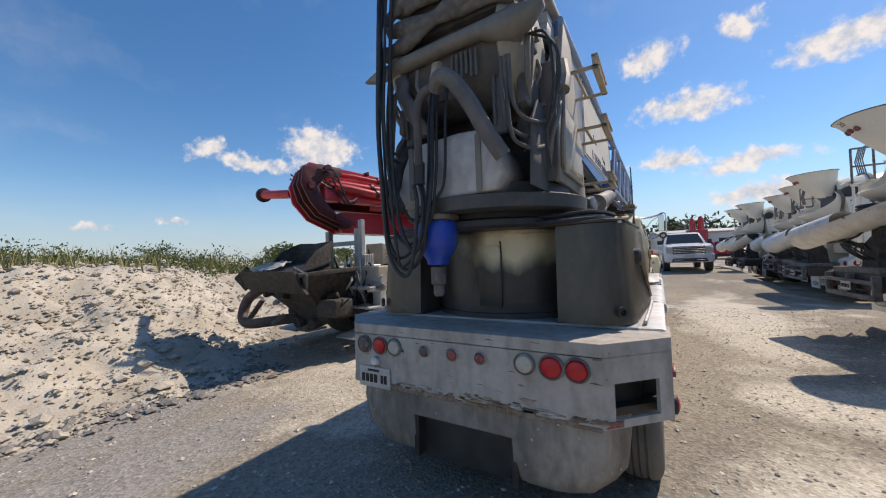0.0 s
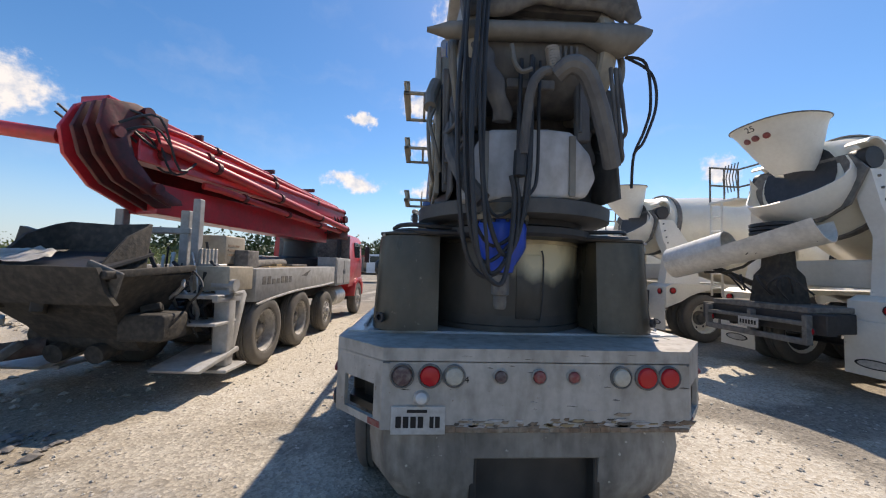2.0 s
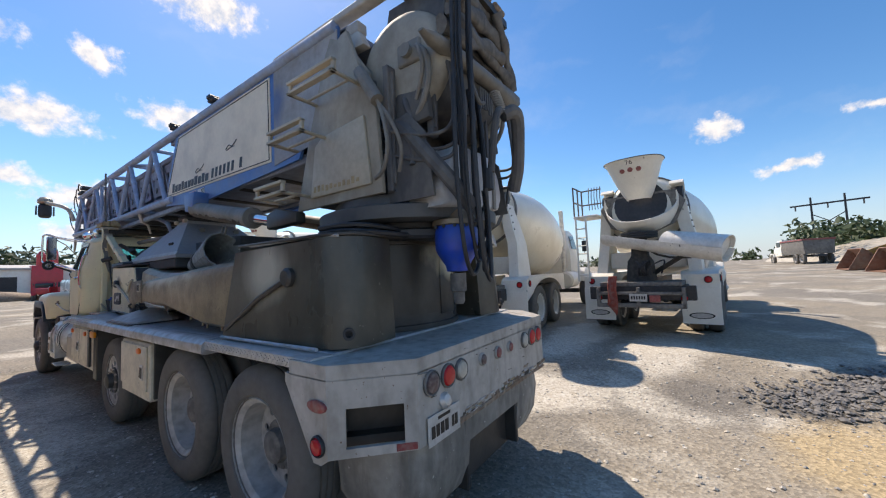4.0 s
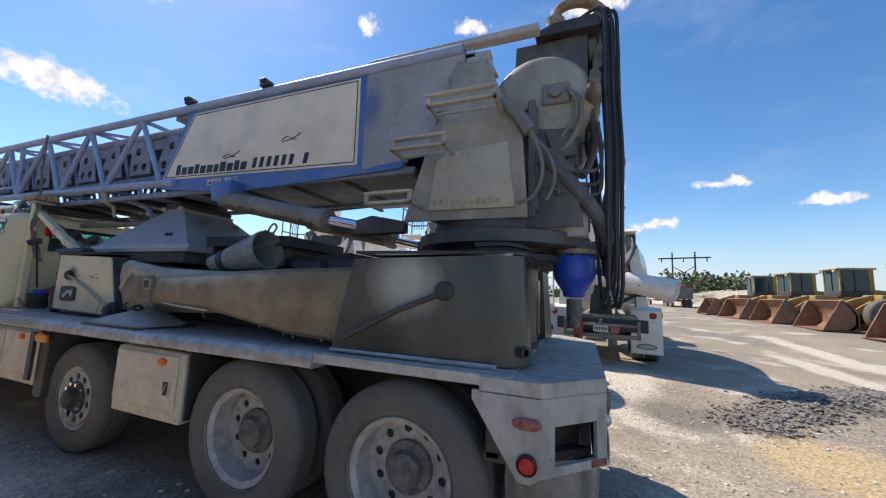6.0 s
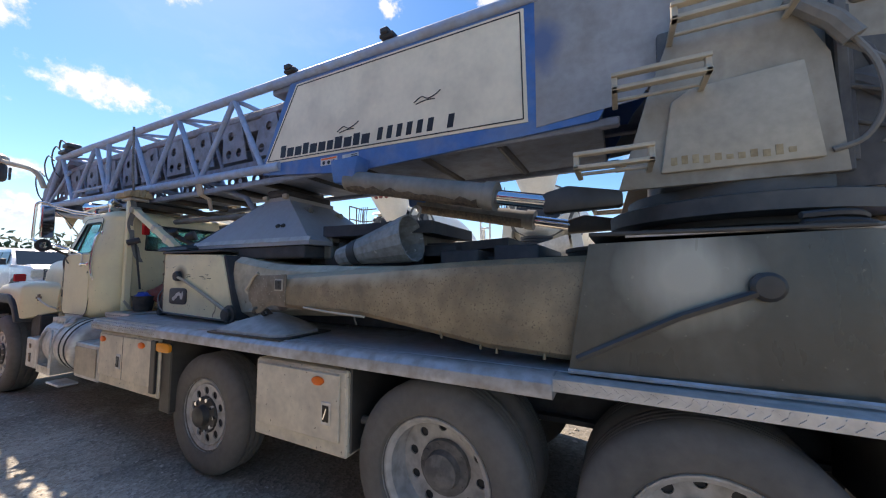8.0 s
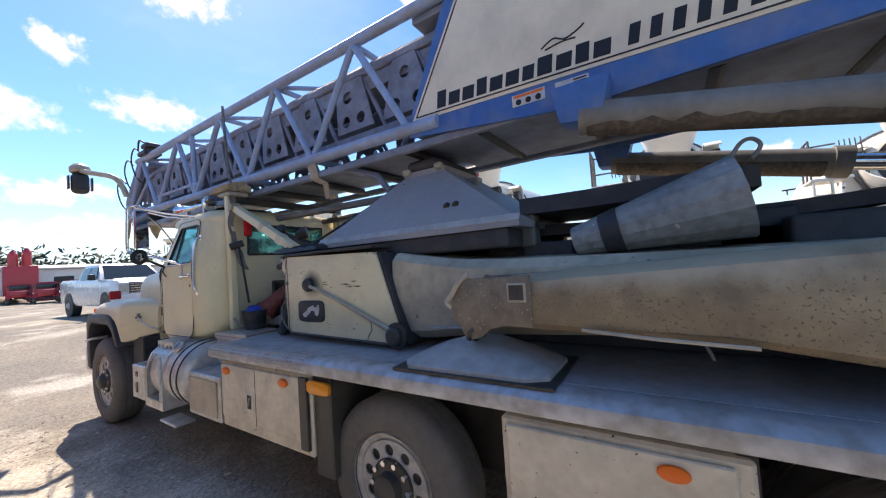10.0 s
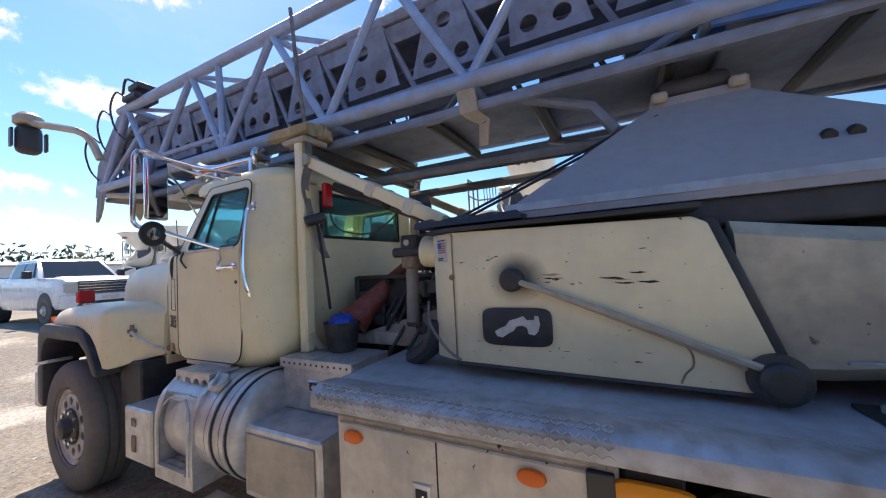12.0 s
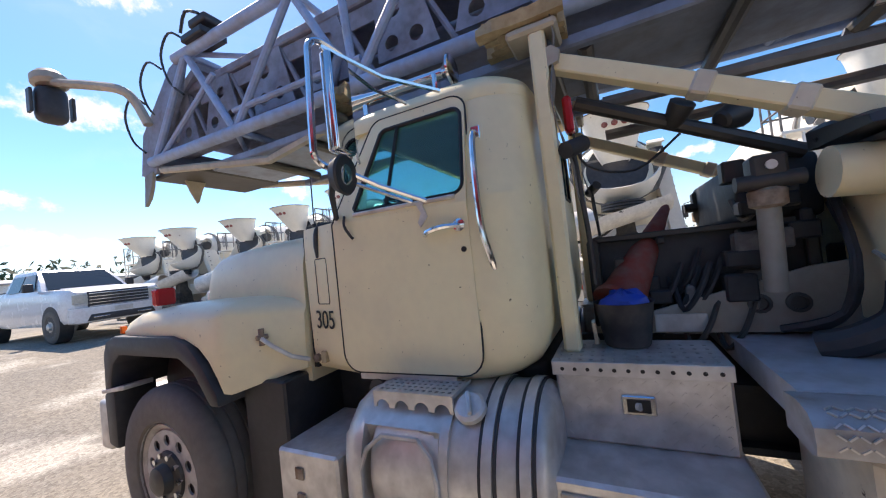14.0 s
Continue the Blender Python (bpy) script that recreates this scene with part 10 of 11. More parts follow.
box(bm, -0.2, 0.7, 5.55, 6.1, 2.35, 2.60, 0.03); cyl(bm, (-0.3, 5.85, 2.9), (0.75, 5.85, 2.9), 0.10, 14); cyl(bm, (-0.2, 5.9, 2.55), (0.7, 5.9, 2.55), 0.12, 14)
part("front_hinge", bm, DARKRED, boom)
for y in (1.2, 3.0, 4.6):
    bm = bm_new()
    box(bm, 0.0, 0.42, y, y + 0.05, 3.42, 3.50, 0.005)
    part("beam_lug", bm, DARKRED, bt)

# the rear head stands a little higher than its rest
for o in boom.children_recursive:
    for v in o.data.vertices:
        k = smoothstep(5.0, 1.0, v.co.y)
        v.co.z += 0.09 * k

# ---- white pickup facing the yard ----
pk = thing("pickup_truck", "white crew-cab pickup with chrome grille facing the yard", "pickup truck", m=pose(2.25, 21.4, yard_height(2.25, 21.4), 0, 0, 183))
bm = bm_new()
rings = []
for y, w, z0, z1 in ((0.0, 0.90, 0.62, 1.20), (0.10, 0.98, 0.50, 1.28), (0.55, 1.01, 0.44, 1.31), (0.9, 1.01, 0.44, 1.33), (1.55, 1.01, 0.42, 1.36), (3.5, 1.01, 0.42, 1.38), (3.7, 1.01, 0.42, 1.42), (5.7, 1.0, 0.50, 1.44), (5.82, 0.97, 0.6, 1.40)):
    rings.append([(-w + 0.06, -y, z0), (w - 0.06, -y, z0), (w, -y, z0 + 0.12), (w, -y, z1 - 0.12), (w - 0.06, -y, z1), (-w + 0.06, -y, z1), (-w, -y, z1 - 0.12), (-w, -y, z0 + 0.12)])
loft(bm, rings)
bmesh.ops.translate(bm, vec=(0, 2.6, 0), verts=bm.verts)
body = part("body", bm, PICKWHITE, pk)
bm = bm_new()
loft(bm, [[(-0.94, 1.05, 1.32), (0.94, 1.05, 1.32), (0.95, -1.15, 1.36), (-0.95, -1.15, 1.36)], [(-0.86, 0.75, 1.60), (0.86, 0.75, 1.60), (0.88, -1.12, 1.62), (-0.88, -1.12, 1.62)], [(-0.74, 0.25, 1.93), (0.74, 0.25, 1.93), (0.76, -1.0, 1.94), (-0.76, -1.0, 1.94)], [(-0.6, 0.1, 1.97), (0.6, 0.1, 1.97), (0.62, -0.9, 1.98), (-0.62, -0.9, 1.98)]])
part("cabin", bm, PICKWHITE, pk)
bm = bm_new()
loft(bm, [[(-0.82, 1.04, 1.37), (0.82, 1.04, 1.37), (0.68, 0.34, 1.88), (-0.68, 0.34, 1.88)], [(-0.82, 1.055, 1.38), (0.82, 1.055, 1.38), (0.68, 0.352, 1.892), (-0.68, 0.352, 1.892)]])
part("windscreen", bm, DARKGLASS, pk)
for s in S2:
    for y0, y1 in ((0.55, -0.15), (-0.22, -0.95)):
        bm = bm_new()
        loft(bm, [[(s * 0.945, y0 + 0.15 * (y0 > 0), 1.40), (s * 0.95, y1, 1.40), (s * 0.80, y1, 1.84), (s * 0.80, y0 - 0.12 * (y0 > 0), 1.84)], [(s * 0.958, y0 + 0.15 * (y0 > 0), 1.40), (s * 0.963, y1, 1.40), (s * 0.813, y1, 1.84), (s * 0.813, y0 - 0.12 * (y0 > 0), 1.84)]])
        part("side_window", bm, DARKGLASS, pk)
    bm = bm_new()
    box(bm, s * 1.0, s * 1.2, 0.72, 0.84, 1.36, 1.58, 0.03)
    part("door_mirror", bm, BLACK, pk)
    bm = bm_new()
    box(bm, s * 0.60, s * 0.94, 2.56, 2.625, 0.92, 1.16, 0.02)
    part("headlamp", bm, CLEARLENS, pk)
    for y in (1.65, -2.05):
        bm = bm_new()
        lathe(bm, [(0.30, -0.022), (0.475, -0.02), (0.48, 0.0), (0.48, 0.25), (0.3, 0.26)], (s * 1.0, y, 0.46), (-s, 0, 0), 28)
        part("wheel_well", bm, BLACK, pk)
        wheel(pk, s * 1.035, y, 0.42, s, False, R=0.42, W=0.27, rim_mat=ALU, holes=6)
bm = bm_new()
box(bm, -0.66, 0.66, 2.58, 2.64, 0.80, 1.22, 0.03)
gr = part("grille", bm, BLACK, pk, "black grille with chrome bars")
for k in range(5):
    bm = bm_new()
    box(bm, -0.64, 0.64, 2.63, 2.665, 0.83 + 0.08 * k, 0.855 + 0.08 * k, 0.008)
    part("grille_bar", bm, CHROME, gr)
bm = bm_new()
loft(bm, [[(-0.60, 2.50, 1.235), (0.60, 2.50, 1.235), (0.66, 1.1, 1.335), (-0.66, 1.1, 1.335)], [(-0.54, 2.45, 1.275), (0.54, 2.45, 1.275), (0.60, 1.15, 1.385), (-0.60, 1.15, 1.385)]])
part("hood_bulge", bm, PICKWHITE, pk)
bm = bm_new()
loft(bm, [[(x, 2.50, z0) , (x, 2.50, z1), (x, y, z1 - 0.02), (x, y + 0.02, (z0 + z1) / 2), (x, y - 0.02, z0 + 0.03)] for x, y, z0, z1 in ((-1.01, 2.56, 0.46, 0.84), (-0.86, 2.70, 0.42, 0.84), (-0.5, 2.76, 0.42, 0.84), (0.5, 2.76, 0.42, 0.84), (0.86, 2.70, 0.42, 0.84), (1.01, 2.56, 0.46, 0.84))])
fb = part("front_bumper", bm, PICKWHITE, pk, "white front bumper")
bm = bm_new()
prism(bm, [(-0.74, 0.48), (0.74, 0.48), (0.66, 0.64), (-0.66, 0.64)], "y", 2.74, 2.785, 0.006)
part("lower_intake", bm, BLACK, fb)
for s in S2:
    bm = bm_new()
    box(bm, s * 0.30, s * 0.62, 2.77, 2.795, 0.545, 0.575, 0.006)
    part("intake_bar", bm, CHROME, fb)
    bm = bm_new()
    box(bm, s * 0.66, s * 0.92, 2.60, 2.645, 0.90, 0.93, 0.006)
    part("lamp_strip", bm, PLATEWHITE, pk)
bm = bm_new()
box(bm, -0.2, 0.2, 2.775, 2.79, 0.67, 0.78, 0.004)
part("number_plate", bm, PLATEWHITE, pk)
bm = bm_new()
box(bm, -0.85, 0.85, -3.1, -1.25, 1.30, 1.46, 0.0)
part("bed_cover", bm, BLACK, pk)

# ---- wheel loaders: bucket towards +y locally ----
def loader(m, label):
    ld = thing("wheel_loader", label, "wheel loader", "parked wheel loaders", m=m)
    bm = bm_new()
    rings = []
    for x in (-1.5, 1.5):
        rings.append([(x, 2.35, 0.04), (x, 3.35, 0.02), (x, 3.40, 0.05), (x, 2.45, 0.12), (x, 2.22, 0.35), (x, 2.18, 0.75), (x, 2.35, 1.12), (x, 2.62, 1.42), (x, 2.58, 1.46), (x, 2.22, 1.18), (x, 2.05, 0.8), (x, 2.08, 0.3)])
    loft(bm, rings)
    bk_ = part("bucket", bm, BUCKET, ld, "rust-brown loader bucket")
    for x in (-1.5, 1.44):
        bm = bm_new()
        prism(bm, [(2.1, 0.1), (3.30, 0.03), (3.25, 0.20), (2.62, 1.44), (2.3, 1.15), (2.1, 0.8)], "x", x, x + 0.06, 0.008)
        part("bucket_cheek", bm, BUCKET, bk_)
    for s in S2:
        bm = bm_new()
        prism(bm, [(2.1, 0.5), (2.2, 0.75), (1.4, 1.35), (0.3, 1.75), (0.1, 1.55), (1.3, 1.05)], "x", s * 0.55, s * 0.68, 0.015)
        part("lift_arm", bm, YELLOW, ld, "yellow lift arm")
        bm = bm_new()
        cyl(bm, (s * 0.62, 0.5, 1.0), (s * 0.62, 1.5, 1.2), 0.08, 10)
        part("lift_ram", bm, STEEL, ld)
        for y in (0.9, -2.0):
            wheel(ld, s * 1.35, y, 0.78, s, True, R=0.78, W=0.55, rim_mat=YELLOW, holes=6)
    bm = bm_new()
    prism(bm, [(2.2, 0.95), (2.3, 1.2), (1.5, 1.55), (0.9, 1.75), (0.9, 1.55), (1.5, 1.2)], "x", -0.12, 0.12, 0.01)
    box(bm, -0.7, 0.7, -0.1, 0.9, 0.7, 1.75, 0.04)
    part("front_frame", bm, YELLOW, ld)
    bm = bm_new()
    prism(bm, [(-0.3, 0.8), (-0.3, 1.75), (-1.4, 1.8), (-1.6, 2.15), (-3.2, 2.0), (-3.3, 0.9)], "x", -0.75, 0.75, 0.05)
    eb = part("engine_cover", bm, YELLOW, ld, "yellow engine cover")
    bm = bm_new()
    cyl(bm, (0.3, -2.0, 2.1), (0.3, -2.0, 2.8), 0.06, 10)
    part("exhaust", bm, BLACK, eb)
    bm = bm_new()
    box(bm, -0.75, 0.75, -1.55, -0.2, 1.70, 2.05, 0.03)
    cb_ = part("cab_base", bm, STEEL, ld, "dark cab base")
    for x in (-0.72, 0.66):
        for y, w in ((-0.28, 0.09), (-1.5, 0.24)):
            bm = bm_new()
            box(bm, x - 0.01, x + 0.08, y - (w - 0.09), y + 0.07, 2.04, 3.26, 0.01)
            part("cab_post", bm, YELLOW, cb_, "yellow cab post")
    for x0, x1, y0, y1 in ((-0.74, -0.70, -0.9, -0.84), (0.70, 0.74, -0.9, -0.84), (-0.03, 0.03, -0.245, -0.2)):
        bm = bm_new()
        box(bm, x0, x1, y0, y1, 2.05, 3.25, 0.0)
        part("glazing_bar", bm, STEEL, cb_)
    bm = bm_new()
    box(bm, -0.84, 0.84, -1.75, -0.05, 3.25, 3.36, 0.04)
    part("cab_roof", bm, LOADERROOF, cb_, "pale dusty cab roof")
    bm = bm_new()
    for x in (-0.70, 0.685):
        box(bm, x, x + 0.015, -1.45, -0.25, 2.05, 3.24, 0)
    box(bm, -0.64, 0.64, -0.25, -0.235, 2.05, 3.24, 0); box(bm, -0.64, 0.64, -1.48, -1.465, 2.05, 3.24, 0)
    part("cab_glass", bm, LOADERGLASS, cb_, "dark teal cab glass")
    bm = bm_new()
    box(bm, -0.3, 0.3, -1.3, -0.7, 2.0, 2.75, 0.08)
    part("seat", bm, SEAT, cb_)
    for s in S2:
        bm = bm_new()
        box(bm, s * 0.55, s * 0.75, -0.08, 0.0, 3.1, 3.24, 0.02)
        part("roof_lamp", bm, CLEARLENS, cb_)
        bm = bm_new()
        prism(bm, [(-1.1, 1.45), (-1.3, 1.7), (-2.7, 1.75), (-2.95, 1.4), (-2.9, 1.38), (-2.65, 1.65), (-1.35, 1.6)], "x", s * 0.75, s * 1.35, 0.01)
        part("mudguard", bm, YELLOW, ld)
    return ld


ld0 = loader(pose(24.5, -13.4, yard_height(24.5, -13.4) - 0.03, 0, 0, 0), "yellow wheel loader parked in a row, rusty bucket on the ground")

for i in (0, 1, 3, 4):
    xx, yy = 15.3 + 4.6 * i, -13.9 + 0.25 * i
    copy_thing(ld0, pose(xx, yy, yard_height(xx, yy) - 0.03, 0, 0, (3, -4, 0, 6, -2, 4, 1)[i]))

# ---- farther things ----
far_red = thing("batch_plant", "distant red batching plant towers", "batching plant", m=pose(8.5, 95, 0))
bm = bm_new()
box(bm, -3.5, 3.5, -3, 3, 0, 9.5, 0.1)
part("silo_block", bm, REDPAINT, far_red)
for x, h in ((-1.2, 13.5), (1.6, 14.2)):
    bm = bm_new()
    lathe(bm, [(1.1, 9), (1.1, h - 0.8), (0.5, h), (0.3, h + 0.3)], (x, 0, 0), (0, 0, 1), 18)
    part("silo", bm, REDPAINT, far_red)
for o in far_red.children:
    o.data.transform(Matrix.Diagonal((0.55, 0.6, 0.62, 1)))


def block_truck(m, col, label):
    """A parked lorry seen from far off: cab, hood, box, wheels."""
    t = thing("parked_lorry", label, "lorry", "distant lorries", m=m)
    bm = bm_new()
    loft(bm, [[(-1.1, 0, 0.9), (1.1, 0, 0.9), (1.1, 1.7, 0.9), (-1.1, 1.7, 0.9)], [(-1.1, 0, 1.8), (1.1, 0, 1.8), (1.1, 1.75, 1.8), (-1.1, 1.75, 1.8)], [(-0.95, 0.1, 2.7), (0.95, 0.1, 2.7), (0.95, 1.35, 2.7), (-0.95, 1.35, 2.7)]])
    cb = part("cab", bm, col, t)
    bm = bm_new()
    box(bm, -0.9, 0.9, 1.5, 1.72, 1.85, 2.5, 0.02)
    for s in S2:
        box(bm, s * 1.02, s * 1.08, 0.3, 1.3, 1.85, 2.5, 0.01)
    part("cab_glass", bm, DARKGLASS, cb)
    bm = bm_new()
    box(bm, -0.75, 0.75, 1.75, 3.2, 0.9, 1.75, 0.12)
    part("hood", bm, col, t)
    for s in S2:
        wheel(t, s * 1.15, 2.5, 0.52, s, False)
        wheel(t, s * 1.15, -3.2, 0.52, s, True)
        wheel(t, s * 1.15, -4.6, 0.52, s, True)
        bm = bm_new()
        prism(bm, [(1.85, 0.8), (1.95, 1.25), (3.0, 1.25), (3.2, 0.8), (3.0, 0.8), (2.8, 1.12), (2.2, 1.12), (2.0, 0.8)], "x", s * 0.75, s * 1.18, 0.01)
        part("fender", bm, col, t)
    bm = bm_new()
    box(bm, -0.5, 0.5, -5.4, 2.8, 0.7, 0.95, 0.02)
    part("frame", bm, BLACK, t)
    bm = bm_new()
    prism(bm, [(-1.2, 2.4), (1.2, 2.4), (1.1, 1.0), (-1.1, 1.0)], "y", -5.3, -0.3, 0.02)
    tb = part("tipper_body", bm, GRIME, t)
    bm = bm_new()
    for s in S2:
        box(bm, s * 1.2 - 0.06, s * 1.2 + 0.06, -5.34, -0.26, 2.38, 2.54, 0.01)
    box(bm, -1.2, 1.2, -5.36, -5.26, 2.38, 2.54, 0.01)
    part("body_rim", bm, REDFADED, tb, "faded red rim")
    return t


block_truck(pose(-5.6, 33, 0, 0, 0, -95), PICKWHITE, "white conventional lorry parked beyond the pump truck")
block_truck(pose(53, -10.6, yard_height(49, -10), 0, 0, -80), WHITE, "far lorry with a grey tipper body")
for k, (x, y) in enumerate(((9.5, 66), (8.0, 72), (6.5, 78))):
    block_truck(pose(x, y, 0, 0, 0, 172), REDPAINT, "far red lorry in line")

# rusty scrap rows and stone mounds near the trees
def mound(name, x, y, rx, ry, h, mat, label, seed):
    random.seed(seed)
    bm = bm_new()
    n, rows = 26, 8
    rings = []
    for j in range(rows + 1):
        t = j / rows
        r = math.cos(t * math.pi / 2)
        rings.append([(x + rx * r * math.cos(a) * (1 + 0.18 * noise.noise((3 * math.cos(a), 3 * math.sin(a), seed))), y + ry * r * math.sin(a) * (1 + 0.18 * noise.noise((3 * math.cos(a), seed, 3 * math.sin(a)))), h * math.sin(t * math.pi / 2) * (1 + 0.25 * noise.noise((2.2 * math.cos(a), 2.2 * math.sin(a), seed + t))) - 0.05) for a in [i * 2 * math.pi / n for i in range(n)]])
    loft(bm, rings)
    ob = part(name, bm, mat)
    return tagged(ob, label, "mound", kind="stuff")


mound("stone_mound", -14, 92, 12, 5, 2.6, CHALK, "far pale stone mound", 3)
mound("scrap_pile", -1, 84, 9, 3, 1.9, RUST, "far pile of rusty scrap", 4)
mound("scrap_pile", 12, 88, 8, 3, 1.6, DARKRED, "far pile of rusty red scrap", 5)
mound("earth_bank", 70, -24, 26, 14, 3.6, CHALK, "far earth bank behind the loaders", 6)

# long low sheds
def shed(m, l, d, h, wall, roof, label):
    t = thing("low_shed", label, "shed", m=m)
    bm = bm_new()
    box(bm, -l / 2, l / 2, -d / 2, d / 2, 0, h, 0.03)
    w_ = part("wall", bm, wall, t)
    bm = bm_new()
    prism(bm, [(-d / 2 - 0.4, h - 0.05), (d / 2 + 0.4, h - 0.05), (d / 2 + 0.4, h + 0.25), (0, h + 1.1), (-d / 2 - 0.4, h + 0.25)], "x", -l / 2 - 0.3, l / 2 + 0.3, 0.0)
    part("roof", bm, roof, t)
    for k in range(int(l / 5)):
        bm = bm_new()
        x = -l / 2 + 2.5 + 5 * k
        box(bm, x - 1.3, x + 1.3, -d / 2 - 0.04, -d / 2 + 0.02, 0.1, h * 0.75, 0.01)
        part("bay_door", bm, BLACK, w_)
    return t


shed(pose(30, 104, 0, 0, 0, 8), 60, 14, 5.2, WHITE, PUMPGREY, "long pale shed beyond the yard")

# power line portal
pl_ = thing("power_line_pole", "distant double-pole power line portal", "utility pole", m=pose(128, -30.5, 0, 0, 0, 70))
for x in (-3.0, 3.0):
    bm = bm_new()
    cyl(bm, (x, 0, 0), (x, 0, 17), 0.28, 10, 0.2)
    part("pole", bm, BLACK, pl_)
bm = bm_new()
box(bm, -7, 7, -0.2, 0.2, 14.9, 15.3, 0.02)
part("crossarm", bm, BLACK, pl_)
bm = bm_new()
cyl(bm, (-3, 0, 8.5), (3, 0, 12.5), 0.12, 6); cyl(bm, (3, 0, 8.5), (-3, 0, 12.5), 0.12, 6)
part("brace", bm, BLACK, pl_)
for x in (-6, 0, 6):
    bm = bm_new()
    cyl(bm, (x, 0, 13.8), (x, 0, 14.9), 0.16, 8)
    part("insulator", bm, GRIME, pl_)

# ---- vegetation ----
LEAF = paint("leaf_green", (0.20, 0.24, 0.07), (0.13, 0.175, 0.05), 0.6, scale=0.7, fine=6, dirty=0.4, dirt=(0.14, 0.15, 0.05), bump=0.0)
LEAF_DARK = paint("leaf_dark", (0.045, 0.085, 0.025), (0.03, 0.055, 0.016), 0.6, scale=0.4, fine=4, dirty=0.3, dirt=(0.09, 0.11, 0.045), bump=0.0)
DRY = paint("dry_grass", (0.30, 0.28, 0.12), (0.18, 0.20, 0.07), 0.8, scale=1.0, fine=8, dirty=0.4, dirt=(0.34, 0.28, 0.15), bump=0.0)
BARK = paint("bark", (0.11, 0.085, 0.06), None, 0.9, scale=3, bump=0.4)


def leaf_cloud(verts, faces, c, rx, ry, rz, n, size):
    for _ in range(n):
        while True:
            p = Vector((random.uniform(-1, 1), random.uniform(-1, 1), random.uniform(-1, 1)))
            if 0.25 < p.length < 1:
                break
        q = Vector((c[0] + p.x * rx, c[1] + p.y * ry, c[2] + p.z * rz))
        u = Vector((random.gauss(0, 1), random.gauss(0, 1), random.gauss(0, 1))).normalized()
        w = u.orthogonal().normalized()
        s = size * random.uniform(0.5, 1.3)
        i = len(verts)
        verts += [tuple(q - u * s), tuple(q + w * s * 0.5), tuple(q + u * s), tuple(q - w * s * 0.5)]
        faces.append((i, i + 1, i + 2, i + 3))


def tree(x, y, z, h, r, seed, leaf=None, label="leafy green tree on the far edge"):
    random.seed(seed)
    t = thing("tree", label, "tree", "trees", m=pose(x, y, z))
    bm = bm_new()
    lathe(bm, [(0.05 * h, 0), (0.034 * h, h * 0.2), (0.02 * h, h * 0.6), (0.006 * h, h * 0.9)], n=8)
    for k in range(6):
        a = k * 1.05 + random.uniform(-0.3, 0.3)
        z0 = h * random.uniform(0.2, 0.5)
        cyl(bm, (0, 0, z0), (r * 0.75 * math.cos(a), r * 0.75 * math.sin(a), z0 + h * 0.25), 0.016 * h, 6, 0.005 * h)
    part("trunk", bm, BARK, t)
    vs, fs = [], []
    for k in range(13):
        a, q = random.uniform(0, 6.28), random.uniform(0, 0.75)
        leaf_cloud(vs, fs, (r * q * math.cos(a), r * q * math.sin(a), h * random.uniform(0.3, 0.9)), r * 0.5, r * 0.5, h * 0.17, 70, 0.05 * h)
    me = bpy.data.meshes.new("crown")
    me.from_pydata(vs, [], fs)
    me.materials.append(leaf or LEAF)
    o = new("crown", me); o.parent = t
    return t


def belt(name, pts, n, h, leaf, label, size, spread):
    """A far band of mixed bushes and trees as one uncounted mass."""
    vs, fs = [], []
    for i in range(n):
        t = random.random() * (len(pts) - 1)
        k = int(t); a, b = Vector(pts[k]), Vector(pts[min(k + 1, len(pts) - 1)])
        p = a.lerp(b, t - k) + Vector((random.uniform(-spread, spread), random.uniform(-spread, spread), 0))
        hh = h * random.uniform(0.45, 1.1)
        leaf_cloud(vs, fs, (p.x, p.y, p.z + hh * 0.5), hh * 0.55, hh * 0.55, hh * 0.55, 46, size)
    me = bpy.data.meshes.new(name)
    me.from_pydata(vs, [], fs)
    me.materials.append(leaf)
    return tagged(new(name, me), label, "bushes", kind="stuff")


random.seed(31)
belt("tree_belt", [(-90, 120, 0), (-30, 128, 0), (20, 135, 0), (90, 130, 0), (160, 110, 0)], 460, 11.5, LEAF_DARK, "dark green tree belt along the horizon", 0.9, 5)
belt("bush_belt", [(58, -15, 2.6), (70, -22, 3.2), (82, -32, 3.0)], 70, 3.4, LEAF_DARK, "green bushes behind the loaders", 0.4, 4)
belt("far_belt", [(200, 60, 0), (220, -40, 0), (190, -140, 0), (60, -220, 0), (-120, -200, 0), (-220, -60, 0), (-200, 100, 0)], 260, 7.0, LEAF_DARK, "far tree line round the yard", 1.2, 8)
# scrub and dry grass on top of the spoil bank
vs, fs = [], []
for i in range(5200):
    x = random.uniform(-24, -8.6)
    y = random.uniform(-6, 28)
    foot = -4.05 - 3.4 * smoothstep(0.6, 4.2, y) - 0.10 * max(y - 5, 0)
    if foot - x < 4.4 + 0.8 * noise.noise((x * 0.4, y * 0.4, 2)):
        continue
    z = heap_height(x, y) if x > -29 else 1.8
    for b in range(4):
        a = random.uniform(0, 6.28)
        hgt = random.uniform(0.15, 0.55)
        dx, dy = math.cos(a) * 0.10, math.sin(a) * 0.10
        i0 = len(vs)
        vs += [(x + dx * 0.2, y - dy * 0.2, z - 0.05), (x - dx * 0.2, y + dy * 0.2, z - 0.05), (x + dx * hgt * 2.5, y + dy * hgt * 2.5, z + hgt)]
        fs.append((i0, i0 + 1, i0 + 2))
me = bpy.data.meshes.new("dry_grass")
me.from_pydata(vs, [], fs)
me.materials.append(DRY)
tagged(new("dry_grass", me), "dry yellowish grass on the spoil bank", "grass", kind="stuff")
